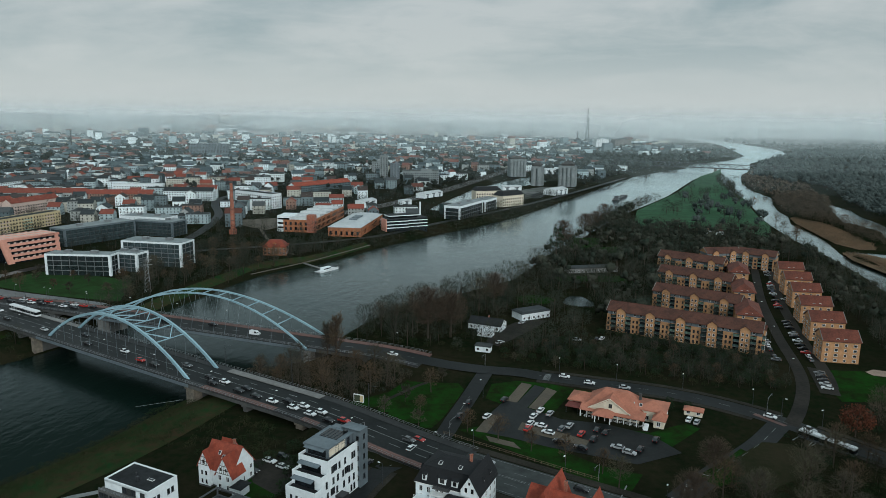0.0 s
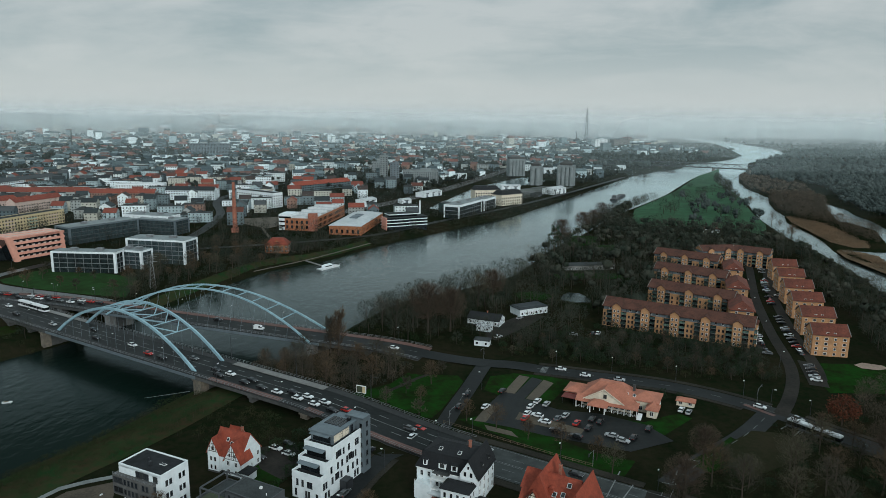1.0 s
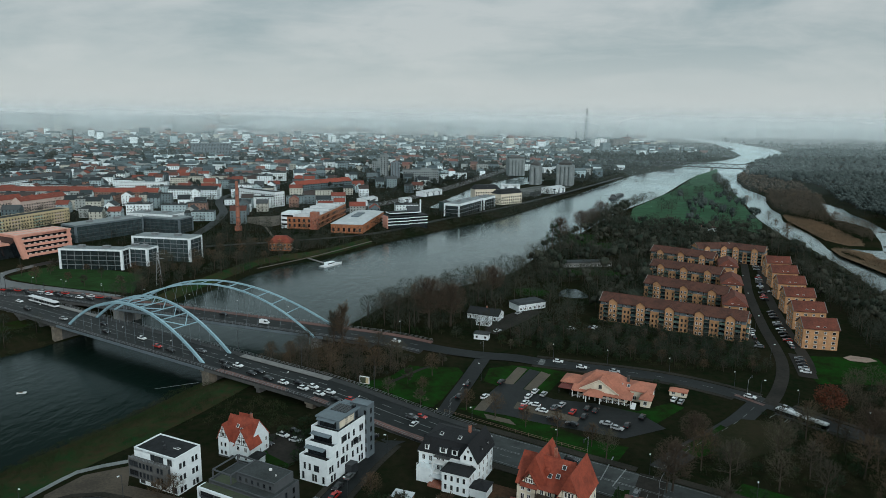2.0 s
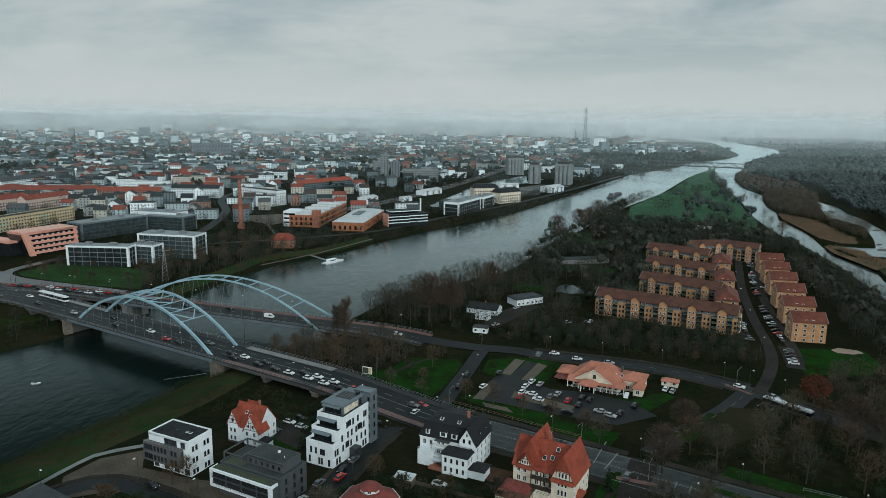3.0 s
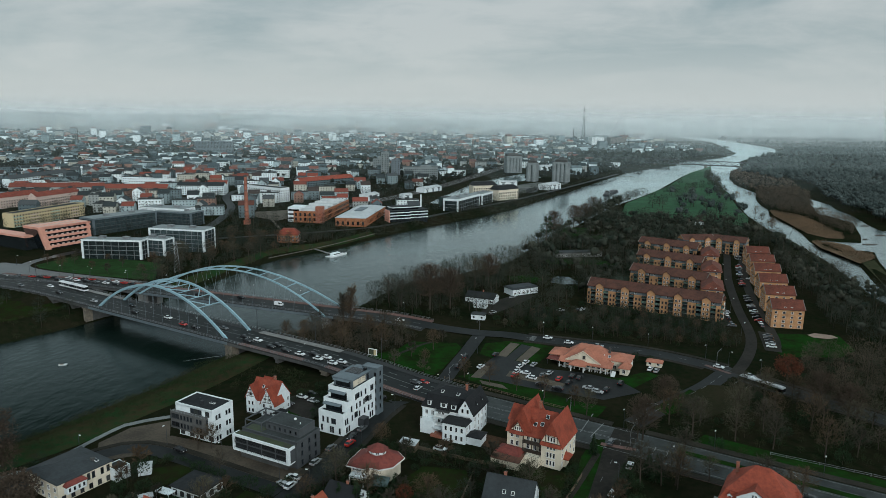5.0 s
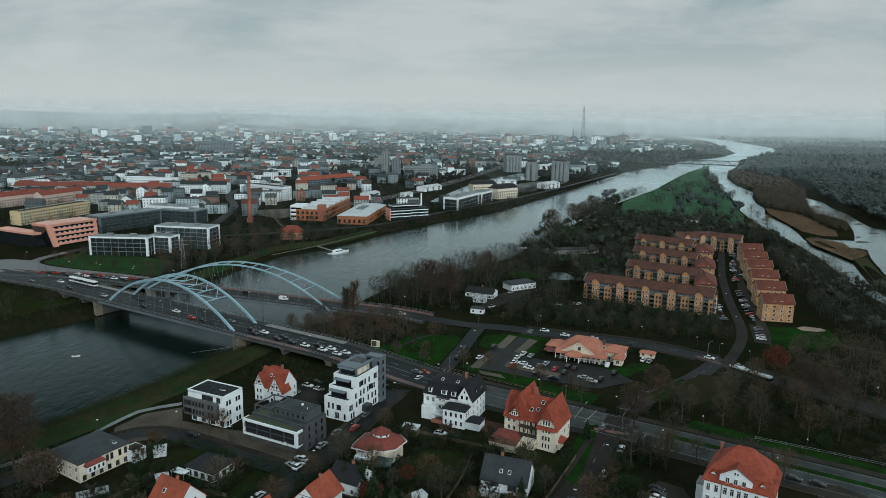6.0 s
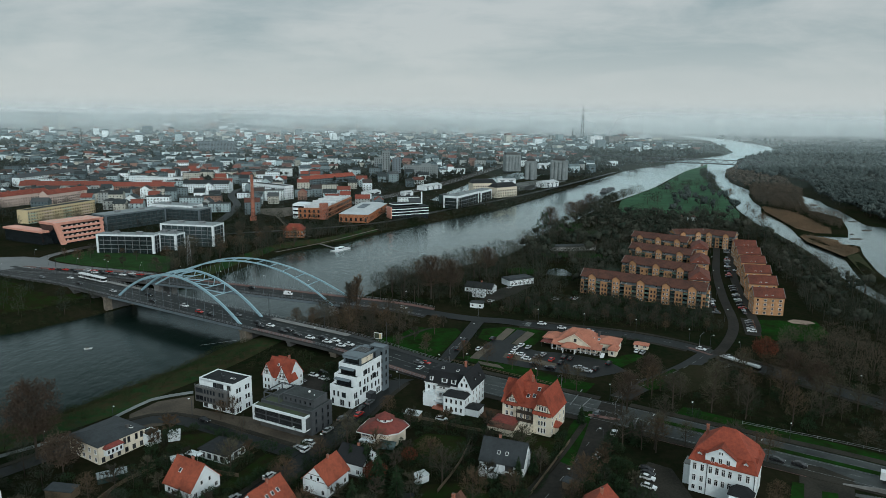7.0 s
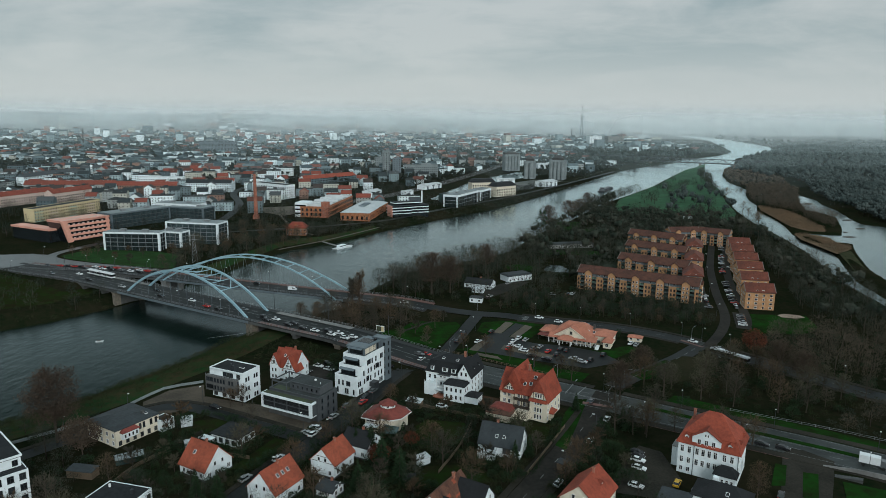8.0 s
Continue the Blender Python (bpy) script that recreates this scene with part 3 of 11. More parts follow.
PAVED = []
for lift, (road_name, pts, width) in enumerate(ROADS):
    line = smooth(pts, 5.0)
    PAVED.append((line, width / 2))
    mat = "asphalt_sheen" if road_name in ("west_road", "loop_road") else "asphalt_main" if road_name == "main_road" else "asphalt_pale" if road_name in ("street_south", "block_street") else "asphalt"
    solid("road", strip(line, width, 0.05 + 0.006 * lift, zs=[max(0.0, float(ground_z(*p)) + 0.3) if road_name in ("road_east", "cross_road") and p[0] < 34 and p[1] > 250 else 0.0 for p in line]), M[mat], "worn pale asphalt street" if mat == "asphalt_pale" else "wet dark asphalt road", "road", "structure")


def patch(name, pts, mat, z, label, category="lawn"):
    k = Kit()
    k.poly([(x, y, z) for x, y in pts])
    return solid(name, k, M[mat], label, category, "structure")


def raised(name, pts, mat, h, label, category="pavement"):
    k = Kit()
    k.prism(pts, -0.3, h)
    return solid(name, k, M[mat], label, category, "structure")


LAWNS = [
    ("lawn", [(-44, 238), (-26, 252), (-20, 264), (0, 264), (3, 256), (-1, 242), (-5, 229), (-9, 220), (-13, 219), (-23, 223), (-34, 232)], "lawn", "park lawn of dull green winter grass"),
    ("lawn", [(11, 248), (14, 262), (24, 266), (36, 264), (53, 256), (43, 252), (37, 240), (34, 234), (20, 240)], "lawn", "grass plot beside the restaurant car park"),
    ("lawn", [(1, 221), (13, 226), (44, 199), (56, 194), (50, 184), (42, 187)], "lawn", "grass strip between car park and main road"),
    ("lawn", [(50, 226), (66, 222), (80, 230), (84, 226), (66, 208), (56, 214)], "lawn", "lawn in front of the restaurant"),
    ("lawn", [(150, 286), (188, 284), (184, 262), (172, 252), (146, 252)], "lawn", "mown lawn beside the last apartment block"),
    ("lawn", [(-288, 408), (-279, 438), (-268, 444), (-206, 420), (-190, 372), (-224, 379), (-258, 390), (-280, 400)], "office_lawn", "lawn with small trees before the office building"),
    ("lawn", [(-330, 308), (-250, 266), (-222, 284), (-206, 318), (-240, 330), (-330, 362)], "garden_grass", "rough brown-green grass on the bank below the road"),
    ("meadow", [(566, 1508), (508, 1398), (450, 1298), (316, 1003), (243, 866), (206, 796), (184, 720), (178, 688), (186, 668), (219, 674), (238, 664), (271, 661), (282, 621), (312, 690), (330, 762), (358, 853), (388, 951), (428, 1110), (462, 1240), (520, 1380)], "meadow", "long green meadow on the river island"),
    ("lawn", [(102, 606), (125, 604), (116, 570), (96, 548), (88, 552)], "lawn", "rough grass slope by the river"),
    ("lawn", [(36, 386), (34, 398), (48, 404), (58, 392), (50, 382)], "lawn", "grass behind the clubhouse"),
    ("lawn", [(66, 440), (64, 456), (112, 456), (114, 440)], "lawn", "allotment grass in front of the long shed"),
    ("lawn", [(112, 536), (110, 560), (136, 566), (140, 544)], "lawn", "allotment gardens with dull grass"),
    ("lawn", [(78, 167), (104, 150), (150, 122), (154, 128), (108, 158), (84, 173)], "lawn", "grass verge beside the main road"),
    ("lawn", [(-90, 143), (-78, 146), (-72, 137), (-84, 133)], "lawn", "small garden lawn"),
    ("lawn", [(-8, 126), (6, 134), (4, 146), (-9, 148), (-17, 136)], "lawn", "garden lawn behind the villas"),
    ("lawn", [(36, 128), (44, 150), (50, 168), (46, 168), (40, 156), (32, 132)], "lawn", "grass beside the street"),
    ("lawn", [(-62, 166), (-50, 172), (-50, 190), (-56, 196), (-62, 186)], "lawn", "hedged lawn beside the car park"),
    ("lawn", [(92, 109), (99, 122), (102, 121), (96, 109)], "lawn", "narrow strip of grass beside the drive"),
    ("lawn", [(98, 103), (105, 117), (109, 116), (102, 102)], "lawn", "narrow strip of grass between drives"),
    ("lawn", [(114, 112), (128, 106), (126, 98), (108, 98)], "lawn", "grass below the retaining wall"),
    ("lawn", [(-12, 104), (2, 104), (12, 108), (8, 118), (-8, 116)], "lawn", "shaded back garden lawn"),
    ("lawn", [(18, 134), (30, 132), (34, 146), (24, 148)], "lawn", "shaded garden lawn beside the half-timbered villa"),
    ("lawn", [(72, 194), (84, 204), (92, 212), (96, 206), (84, 192), (76, 188)], "lawn", "park grass under bare trees"),
    ("knoll", [(82, 190), (86, 204), (101, 217), (109, 216), (115, 210), (111, 200), (99, 192), (86, 184)], "knoll", "bare mossy brown knoll between the roads"),
    ("forecourt", [(-92, 164), (-76, 158.6), (-68, 157.4), (-64, 153), (-45, 145), (-39.6, 144), (-41, 137.5), (-50, 136), (-66, 144.5), (-84, 153.4), (-97, 159)], "yard_paving", "damp brown paving before the flat-roofed houses"),
    ("lawn", [(-66, 112), (-58, 132), (-52, 130), (-57, 112)], "lawn", "dark garden lawn with shrubs"),
]
for i, (nm, pts, mat, lab) in enumerate(LAWNS):
    patch(nm, pts, "garden_grass" if "garden" in lab and pts[0][1] < 200 else mat, (0.4 if nm == "meadow" else -0.025 if nm == "forecourt" else 0.03 if "strip of grass" not in lab or "car park" in lab else 0.06) + 0.003 * i, lab)
patch("car_park", [(10, 219), (18, 216), (30, 210), (56, 200), (72, 208), (66, 220), (52, 228), (37, 231), (30, 237), (26, 240), (35, 259), (31, 262), (23, 245), (18, 246), (12, 234)], "asphalt", 0.09, "wet asphalt car park of the restaurant", "car park")
patch("car_park", [(-64, 196), (-52, 202), (-44, 186), (-50, 178), (-58, 184)], "asphalt_pale", 0.09, "paved yard used as a car park", "car park")
patch("car_park", [(50, 116), (60, 132), (66, 128), (67, 112), (60, 100), (44, 104)], "paving", 0.09, "yard beside the white villa", "car park")
patch("forecourt", [(88, 94), (92, 103), (103, 126), (107, 133), (112, 131), (118, 124), (112, 113), (100, 92)], "paving", 0.075, "brown paved drive and forecourt", "forecourt")
patch("forecourt", [(-113, 158), (-108, 169), (-97, 175), (-91, 160), (-98, 150), (-108, 146)], "yard_paving", 0.06, "paved forecourt beside the quay wall", "forecourt")
patch("sand_strip", [(18.5, 246), (22.6, 244.5), (30, 262), (26, 264)], "sand_paving", 0.12, "pale paved row of parking bays", "parking bay")
patch("sand_strip", [(26.4, 240), (30, 238), (39, 256), (35.4, 259.4)], "sand_paving", 0.12, "pale paved row of parking bays", "parking bay")
patch("sand_strip", [(6.5, 220), (10.5, 219), (15.5, 232), (12, 234)], "sand_paving", 0.12, "pale paved row of parking bays", "parking bay")
patch("sand_strip", [(21, 222), (30, 217), (42, 211), (44, 215), (33, 222), (23, 228)], "sand_paving", 0.12, "pale paved row of parking bays", "parking bay")
patch("sand_strip", [(10, 217), (19, 212.5), (21, 208), (11, 213)], "sand_paving", 0.12, "pale paved row of parking bays", "parking bay")
patch("boathouse_yard", [(14, 312), (19, 308), (36, 332), (47, 350), (42, 352), (30, 346), (22, 336), (14, 318)], "asphalt_pale", 0.06, "damp paved yard by the boathouses", "yard")
patch("pond", [(60, 384), (68, 379), (77, 380), (78, 388), (74, 400), (68, 402), (63, 396)], "water", 0.06, "small garden pond reflecting the sky", "pond")
patch("junction", [(-352, 404), (-312, 414), (-294, 406), (-280, 396), (-256, 386), (-236, 378), (-262, 376), (-296, 378), (-352, 390)], "asphalt_sheen", 0.125, "broad wet asphalt junction before the bridges, sky sheen in its pale colour", "junction")
patch("earth_yard", [(10.5, 170), (18, 166.5), (15.5, 158.5), (8.5, 162)], "brown_earth", 0.1, "bare brown earth yard between two villas", "yard")
patch("sand_pit", [(173, 284), (178, 287), (185, 284), (186, 280), (180, 278), (174, 280)], "sand", 0.14, "pale sand pit at the edge of the lawn", "sand pit")
patch("yard", [(-219, 680), (-182, 698), (-165, 647), (-178, 620), (-206, 643)], "sand_paving", 0.06, "bare earth yard by the old factory", "yard")

REEDS = [[(378, 788), (393, 736), (385, 690), (377, 660), (372, 620), (360, 592), (346, 594), (340, 620), (352, 680), (363, 744)],
         [(323, 578), (341, 572), (346, 556), (338, 535), (342, 515), (331, 498), (311, 480), (314, 547)]]
patch("river_spit", [(315, 486), (330, 494), (304, 430), (294, 390), (290, 350), (272, 345), (279, 390), (296, 434)], "spit_grass", -4.3, "low green-brown spit between two arms of water", "spit")
for pts in REEDS:
    patch("reed_ground", pts, "reed", -4.3, "flat bank of trampled brown reeds", "reed bed")


def islet(x, y, L, W, ang, seed):
    """A low uneven bank of mud and dead reeds standing out of the water."""
    g = random.Random(seed)
    n, rings = 14, []
    ca, sa = math.cos(radians(ang)), math.sin(radians(ang))
    edge = [g.uniform(0.75, 1.1) for _ in range(n)]
    for f, z in ((1.0, -6.2), (0.85, -5.8), (0.5, -5.4), (0.15, -5.3)):
        ring = []
        for i in range(n):
            w = 2 * math.pi * i / n
            u, v = L / 2 * f * edge[i] * math.cos(w), W / 2 * f * edge[i] * math.sin(w)
            ring.append((x + u * ca - v * sa, y + u * sa + v * ca, z + g.uniform(-0.06, 0.06)))
        rings.append(ring)
    k = Kit()
    for a, b in zip(rings, rings[1:]):
        for i in range(n):
            j = (i + 1) % n
            k.poly([a[i], a[j], b[j], b[i]])
    k.poly(rings[-1])
    solid("mud_bank", k, M["mud"], "dark mud bank showing above the shallow water", "mud bank", "structure")


for i, (x, y, L, W, ang) in enumerate(((372, 573, 17, 7, 5), (462, 828, 20, 11, 60), (432, 684, 14, 8, 20), (412, 624, 15, 6, 5), (384, 600, 6, 3, 10), (440, 1130, 26, 7, 72), (452, 1180, 18, 5, 70), (425, 1040, 16, 4, 74))):
    islet(x, y, L, W, ang, 900 + i)


def bank_lawn(line, offs, mat, label, lift=0.12):
    """Grass that follows the slope of a river bank; offs are metres in from the water's edge."""
    k = Kit()
    P = [Vector((*p, 0)) for p in smooth(line, 6.0)]
    rows = []
    for i, p in enumerate(P):
        d = (P[min(i + 1, len(P) - 1)] - P[max(i - 1, 0)]).normalized()
        n = Vector((-d.y, d.x, 0))
        pts = [p + n * o for o in offs]
        zs = ground_z(np.array([q.x for q in pts]), np.array([q.y for q in pts]))
        rows.append([(q.x, q.y, float(z) + lift) for q, z in zip(pts, zs)])
    for a, b in zip(rows, rows[1:]):
        for j in range(len(offs) - 1):
            k.poly([a[j], b[j], b[j + 1], a[j + 1]])
    solid("lawn", k, M[mat], label, "lawn", "structure")


bank_lawn([(-170, 350), (-146, 442), (-130, 480), (-102, 507), (-70, 566)], (5, 7, 9, 11), "rough_grass", "grassy river bank sloping to the water")
bank_lawn([(-70, 566), (-30, 625), (-5, 666), (64, 767), (165, 975), (337, 1344)], (1, 4, 8, 12), "soil", "dark stone and scrub river bank")
bank_lawn(NEAR_BANK[2:10][::-1], (1, 4, 7, 10, 13, 16, 19, 23, 27, 31), "rough_grass", "rough green river bank below the quay")
line = smooth([(-27, 243), (-15, 259), (-8, 265)], 4.0)
solid("footpath", strip(line, 1.8, 0.09, zs=[0.0] * len(line)), M["paving"], "earth path across the park lawn", "footpath", "structure")
for pts, w in (([(-150, 452), (-120, 497), (-86, 562)], 2.2), ([(-190, 640), (-150, 545), (-125, 510)], 2.5)):
    line = smooth(pts, 6.0)
    solid("footpath", strip(line, w, 0.2, left=-16.0 if w < 2.4 else None), M["sand_paving"], "pale footpath along the river", "footpath", "structure")

# ---- the two arch bridges ----


def bridge_kit(on, deck):
    """Places points by metres along the bridge, across it and above its deck."""
    def at(s, v, h=0.0):
        x, y = on(s, v)
        return (x, y, float(deck(s)) + h)

    def slab(k, s0, s1, v0, v1, h0, h1, m=0, n=1):
        base = len(k.v)
        for i in range(n + 1):
            a = s0 + (s1 - s0) * i / n
            k.v.extend((at(a, v0, h0), at(a, v1, h0), at(a, v1, h1), at(a, v0, h1)))
        for i in range(n):
            q = base + 4 * i
            for j in range(4):
                e = (j + 1) % 4
                k.f.append((q + j, q + 4 + j, q + 4 + e, q + e))
                k.m.append(m)
        k.f.extend(((base, base + 1, base + 2, base + 3), (base + 4 * n + 3, base + 4 * n + 2, base + 4 * n + 1, base + 4 * n)))
        k.m.extend((m, m))
    return at, slab


def beam(k, a, b, w, h, m=0):
    """A box beam between two points, w wide and h high."""
    a, b = Vector(a), Vector(b)
    d = (b - a).normalized()
    sd = d.cross(Vector((0, 0, 1)))
    sd = sd.normalized() if sd.length > 1e-4 else Vector((1, 0, 0))
    up = sd.cross(d)
    ring = [sd * (-w / 2) - up * (h / 2), sd * (w / 2) - up * (h / 2), sd * (w / 2) + up * (h / 2), sd * (-w / 2) + up * (h / 2)]
    k.hexa([tuple(a + r) for r in ring], [tuple(b + r) for r in ring], m)


def arch_bridge(on, deck, arch, ribs, span, half, rise_m, braces, piers, label, red, extra=(), tilt=0.0):
    root = thing("arch_bridge", *on((arch[0] + arch[1]) / 2), 0, 0, label, "bridge", "river bridges")
    inv = root.matrix_basis.inverted()
    at, slab = bridge_kit(on, deck)

    def add(name, k, mat, parent=root, lab=""):
        ob = part(name, k, mat, parent, lab)
        if parent is root:
            ob.matrix_parent_inverse = inv
        return ob

    n = max(8, int((span[1] - span[0]) / 6))
    k = Kit()
    slab(k, span[0], span[1], -half, half, -1.5, -0.25, n=n)
    add("deck", k, M["dark_concrete"], lab="grey concrete deck slab")
    for sg in (-1, 1):
        k = Kit()
        slab(k, arch[0] - 4, arch[1] + 4, sg * half, sg * (half + 0.25), -1.3, -0.15, n=n)
        add("edge_beam", k, M["slate_blue"], lab="grey-blue steel edge girder")
    k = Kit()
    slab(k, span[0], span[1], -half + 3.2, half - 3.2, -0.25, 0.0, n=n)
    add("carriageway", k, M["asphalt"])
    for sg in (-1, 1):
        k = Kit()
        slab(k, span[0], span[1], sg * (half - 3.2), sg * half, -0.25, 0.14, n=n)
        add("footway", k, M["red_path" if sg == red else "foot_paving"])
    for sg in (-1, 1):
        k = Kit()
        s = span[0]
        while s < span[1] - 2:
            beam(k, at(s, sg * (half - 0.1), 0.1), at(s, sg * (half - 0.1), 1.15), 0.08, 0.08)
            s += 2.0
        for h in (0.6, 1.15):
            for i in range(n):
                a, b = span[0] + (span[1] - span[0]) * i / n, span[0] + (span[1] - span[0]) * (i + 1) / n
                beam(k, at(a, sg * (half - 0.1), h), at(b, sg * (half - 0.1), h), 0.06, 0.08)
        add("railing", k, M["steel"])
    # lane marks
    k = Kit()
    for v, dash in ((0.0, False), (-3.4, True), (3.4, True)) if half > 9 else ((0.0, True),):
        s = span[0]
        while s < span[1] - 4:
            slab(k, s, s + (4 if dash else 6), v - 0.1, v + 0.1, 0.0, 0.025)
            s += 10 if dash else 6
    tagged(add("road_paint", k, M["paint"]), kind="stuff")
    a0, a1 = arch

    def arc(s, v):
        e = (s - a0) / (a1 - a0)
        x, y = on(s, v * (1 - tilt * 4 * e * (1 - e)))
        return (x, y, float(deck((a0 + a1) / 2)) - 0.6 + rise_m * 4 * e * (1 - e))

    seg = 28
    for v in ribs:
        k = Kit()
        prev = None
        for i in range(seg + 1):
            s = a0 + (a1 - a0) * i / seg
            p, e = Vector(arc(s, v)), i / seg
            q = Vector(arc(s + 0.5, v)) - Vector(arc(s - 0.5, v))
            q.normalize()
            sd = Vector((*(on1(0, 1)[j] - on1(0, 0)[j] for j in (0, 1)), 0)) if on is on1 else Vector((*(on2(0, 1)[j] - on2(0, 0)[j] for j in (0, 1)), 0))
            up = q.cross(sd) * (-1 if q.cross(sd).z < 0 else 1)
            w, h = (0.38, 0.64 - 0.18 * math.sin(math.pi * e)) if on is on1 else (0.30, 0.46 - 0.10 * math.sin(math.pi * e))
            ring = [p - sd * w - up * h, p + sd * w - up * h, p + sd * w + up * h, p - sd * w + up * h]
            if prev:
                k.hexa([tuple(r) for r in prev], [tuple(r) for r in ring])
            prev = ring
        add("arch_rib", k, M["blue_steel"], lab="curved pale blue steel box rib")
        cnt = int((a1 - a0) / 6.2)
        for i in range(1, cnt):
            s = a0 + (a1 - a0) * i / cnt
            top = arc(s, v)
            if top[2] - float(deck(s)) > 2.0:
                k = Kit()
                k.tube([at(s, v, 0.0), (top[0], top[1], top[2] - 0.5)], 0.07, n=5)
                add("hanger", k, M["slate_blue"])
    lo, hi = braces
    cnt = hi[0]
    stations = [a0 + (a1 - a0) * (lo + (1 - 2 * lo) * i / cnt) for i in range(cnt + 1)]
    for i, s in enumerate(stations):
        k = Kit()
        beam(k, arc(s, ribs[0]), arc(s, ribs[1]), 0.3, 0.36)
        add("cross_strut", k, M["blue_steel"])
        if i < cnt and hi[1]:
            s2 = stations[i + 1]
            mid = (ribs[0] + ribs[1]) / 2
            for v in ribs:
                k = Kit()
                tgt, src = (s, s2) if i < cnt / 2 else (s2, s)
                beam(k, arc(tgt, mid), arc(src, v), 0.32, 0.36)
                add("brace", k, M["blue_steel"])
    for s, w, mat in piers:
        k = Kit()
        x, y = on(s, 0)
        gz = min(float(ground_z(*on(s, 0))), -0.5) - 1.5
        z1 = float(deck(s)) - 1.5
        for v0, v1 in ((-half + 0.6, -half + 4.4), (half - 4.4, half - 0.6)):
            k = Kit()
            k.prism([on(s - w, v0), on(s + w, v0), on(s + w, v1), on(s - w, v1)], gz, z1 - 0.8)
            k.prism([on(s - w - 0.35, v0 - 0.4), on(s + w + 0.35, v0 - 0.4), on(s + w + 0.35, v1 + 0.4), on(s - w - 0.35, v1 + 0.4)], z1 - 0.8, z1)
            add("pier", k, M[mat], lab="blocky weathered stone bridge pier" if mat == "sandstone" else "")
        # Dark wall colour adds the shade of the recess between the columns.
        k = Kit()
        k.prism([on(s - w * 0.5, -half + 4.4), on(s + w * 0.5, -half + 4.4), on(s + w * 0.5, half - 4.4), on(s - w * 0.5, half - 4.4)], gz, z1)
        add("pier_wall", k, M["dark_concrete"])
    for nm, s0, s1, v0, v1, h0, h1, mat, lab in extra:
        k = Kit()
        slab(k, s0, s1, v0, v1, h0, h1, n=6)
        add(nm, k, M[mat], lab=lab)
    return root


arch_bridge(on1, deck1, ARCH1, (-6.7, 7.3), (-452, -97), 10.2, 18.0, (0.2, (8, True)), [(-210.5, 2.2, "sandstone"), (-181, 0.9, "dark_concrete"), (-155, 1.6, "sandstone"), (-320, 1.1, "sandstone"), (-331, 1.0, "dark_concrete"), (-350, 1.4, "dark_concrete")],
            "tied-arch road bridge with pale blue steel ribs and braces", 0, [("platform", -208, -160, 6.2, 9.4, 0.14, 0.34, "concrete", "pale concrete platform slab"), ("platform", -348, -312, 6.8, 9.6, 0.14, 0.34, "concrete", "pale concrete platform slab"), ("cycle_path", -204, -100, -9.9, -7.4, 0.14, 0.19, "red_path", "red paved cycle path")])
arch_bridge(on2, deck2, ARCH2, (-9.0, 9.0), (-402, -104), 8.2, 18.0, (0.14, (10, False)), [(-157, 1.8, "concrete"), (-128, 1.2, "dark_concrete"), (-276, 1.8, "concrete"), (-308, 1.4, "dark_concrete")],
            "tied-arch road bridge with slender pale blue steel ribs", 1, tilt=0.55)

# ---- windows ----
WINDOWS = {}


def window_meshes(w, h, style):
    key = (round(w, 2), round(h, 2), style)
    if key not in WINDOWS:
        mat = {"w": "trim", "d": "dark_steel", "t": "timber"}[style]
        k, b = Kit(), 0.09
        k.ring(w, h, b, -0.09, 0.03)
        if w > 0.95:
            k.box(-0.035, -0.07, b, 0.035, 0.02, h - b)
        if h > 1.7:
            k.box(-w / 2 + b, -0.07, h * 0.68, w / 2 - b, 0.02, h * 0.68 + 0.06)
        k.box(-w / 2 - 0.08, -0.16, -0.06, w / 2 + 0.08, 0.02, 0.0)
        p = Kit()
        p.box(-w / 2 + 0.05, -0.035, 0.05, w / 2 - 0.05, 0.0, h - 0.05)
        WINDOWS[key] = (k.data("window", [M[mat]]), p.data("pane", [M["glass"]]))
    return WINDOWS[key]


WHOLE = {}


def whole_window(w, h, style):
    """Frame and pane in one mesh, for facades farther off."""
    key = (round(w, 2), round(h, 2), style)
    if key not in WHOLE:
        mat = {"w": "trim", "d": "dark_steel", "t": "timber"}[style]
        k, b = Kit(), 0.10
        k.box(-w / 2 + 0.05, -0.035, 0.05, w / 2 - 0.05, 0.0, h - 0.05, 1)
        k.ring(w, h, b, -0.09, 0.03)
        WHOLE[key] = k.data("window", [M[mat], M["glass"]])
    return WHOLE[key]


def window(root, x, y, z, ang, w=1.2, h=1.5, style="w"):
    if math.hypot(*root.location[:2]) > 260:
        ob = part("window", whole_window(w, h, style), None, root)
        ob.matrix_basis = pose(x, y, z, 0, 0, ang)
        return ob
    fr, pn = window_meshes(w, h, style)
    ob = part("window", fr, None, root)
    ob.matrix_basis = pose(x, y, z, 0, 0, ang)
    part("pane", pn, None, ob)
    return ob


SIDES = {"S": (0, -1, 0), "E": (1, 0, 90), "N": (0, 1, 180), "W": (-1, 0, -90)}


def wall_spot(side, cx, cy, L, W, along, out=0.0):
    """A spot on a wall of a box: along runs from the wall's left to its right as seen from outside."""
    nx, ny, ang = SIDES[side]
    if side == "S":
        return cx + along, cy - W / 2 - out, ang
    if side == "N":
        return cx - along, cy + W / 2 + out, ang
    if side == "E":
        return cx + L / 2 + out, cy + along, ang
    return cx - L / 2 - out, cy - along, ang


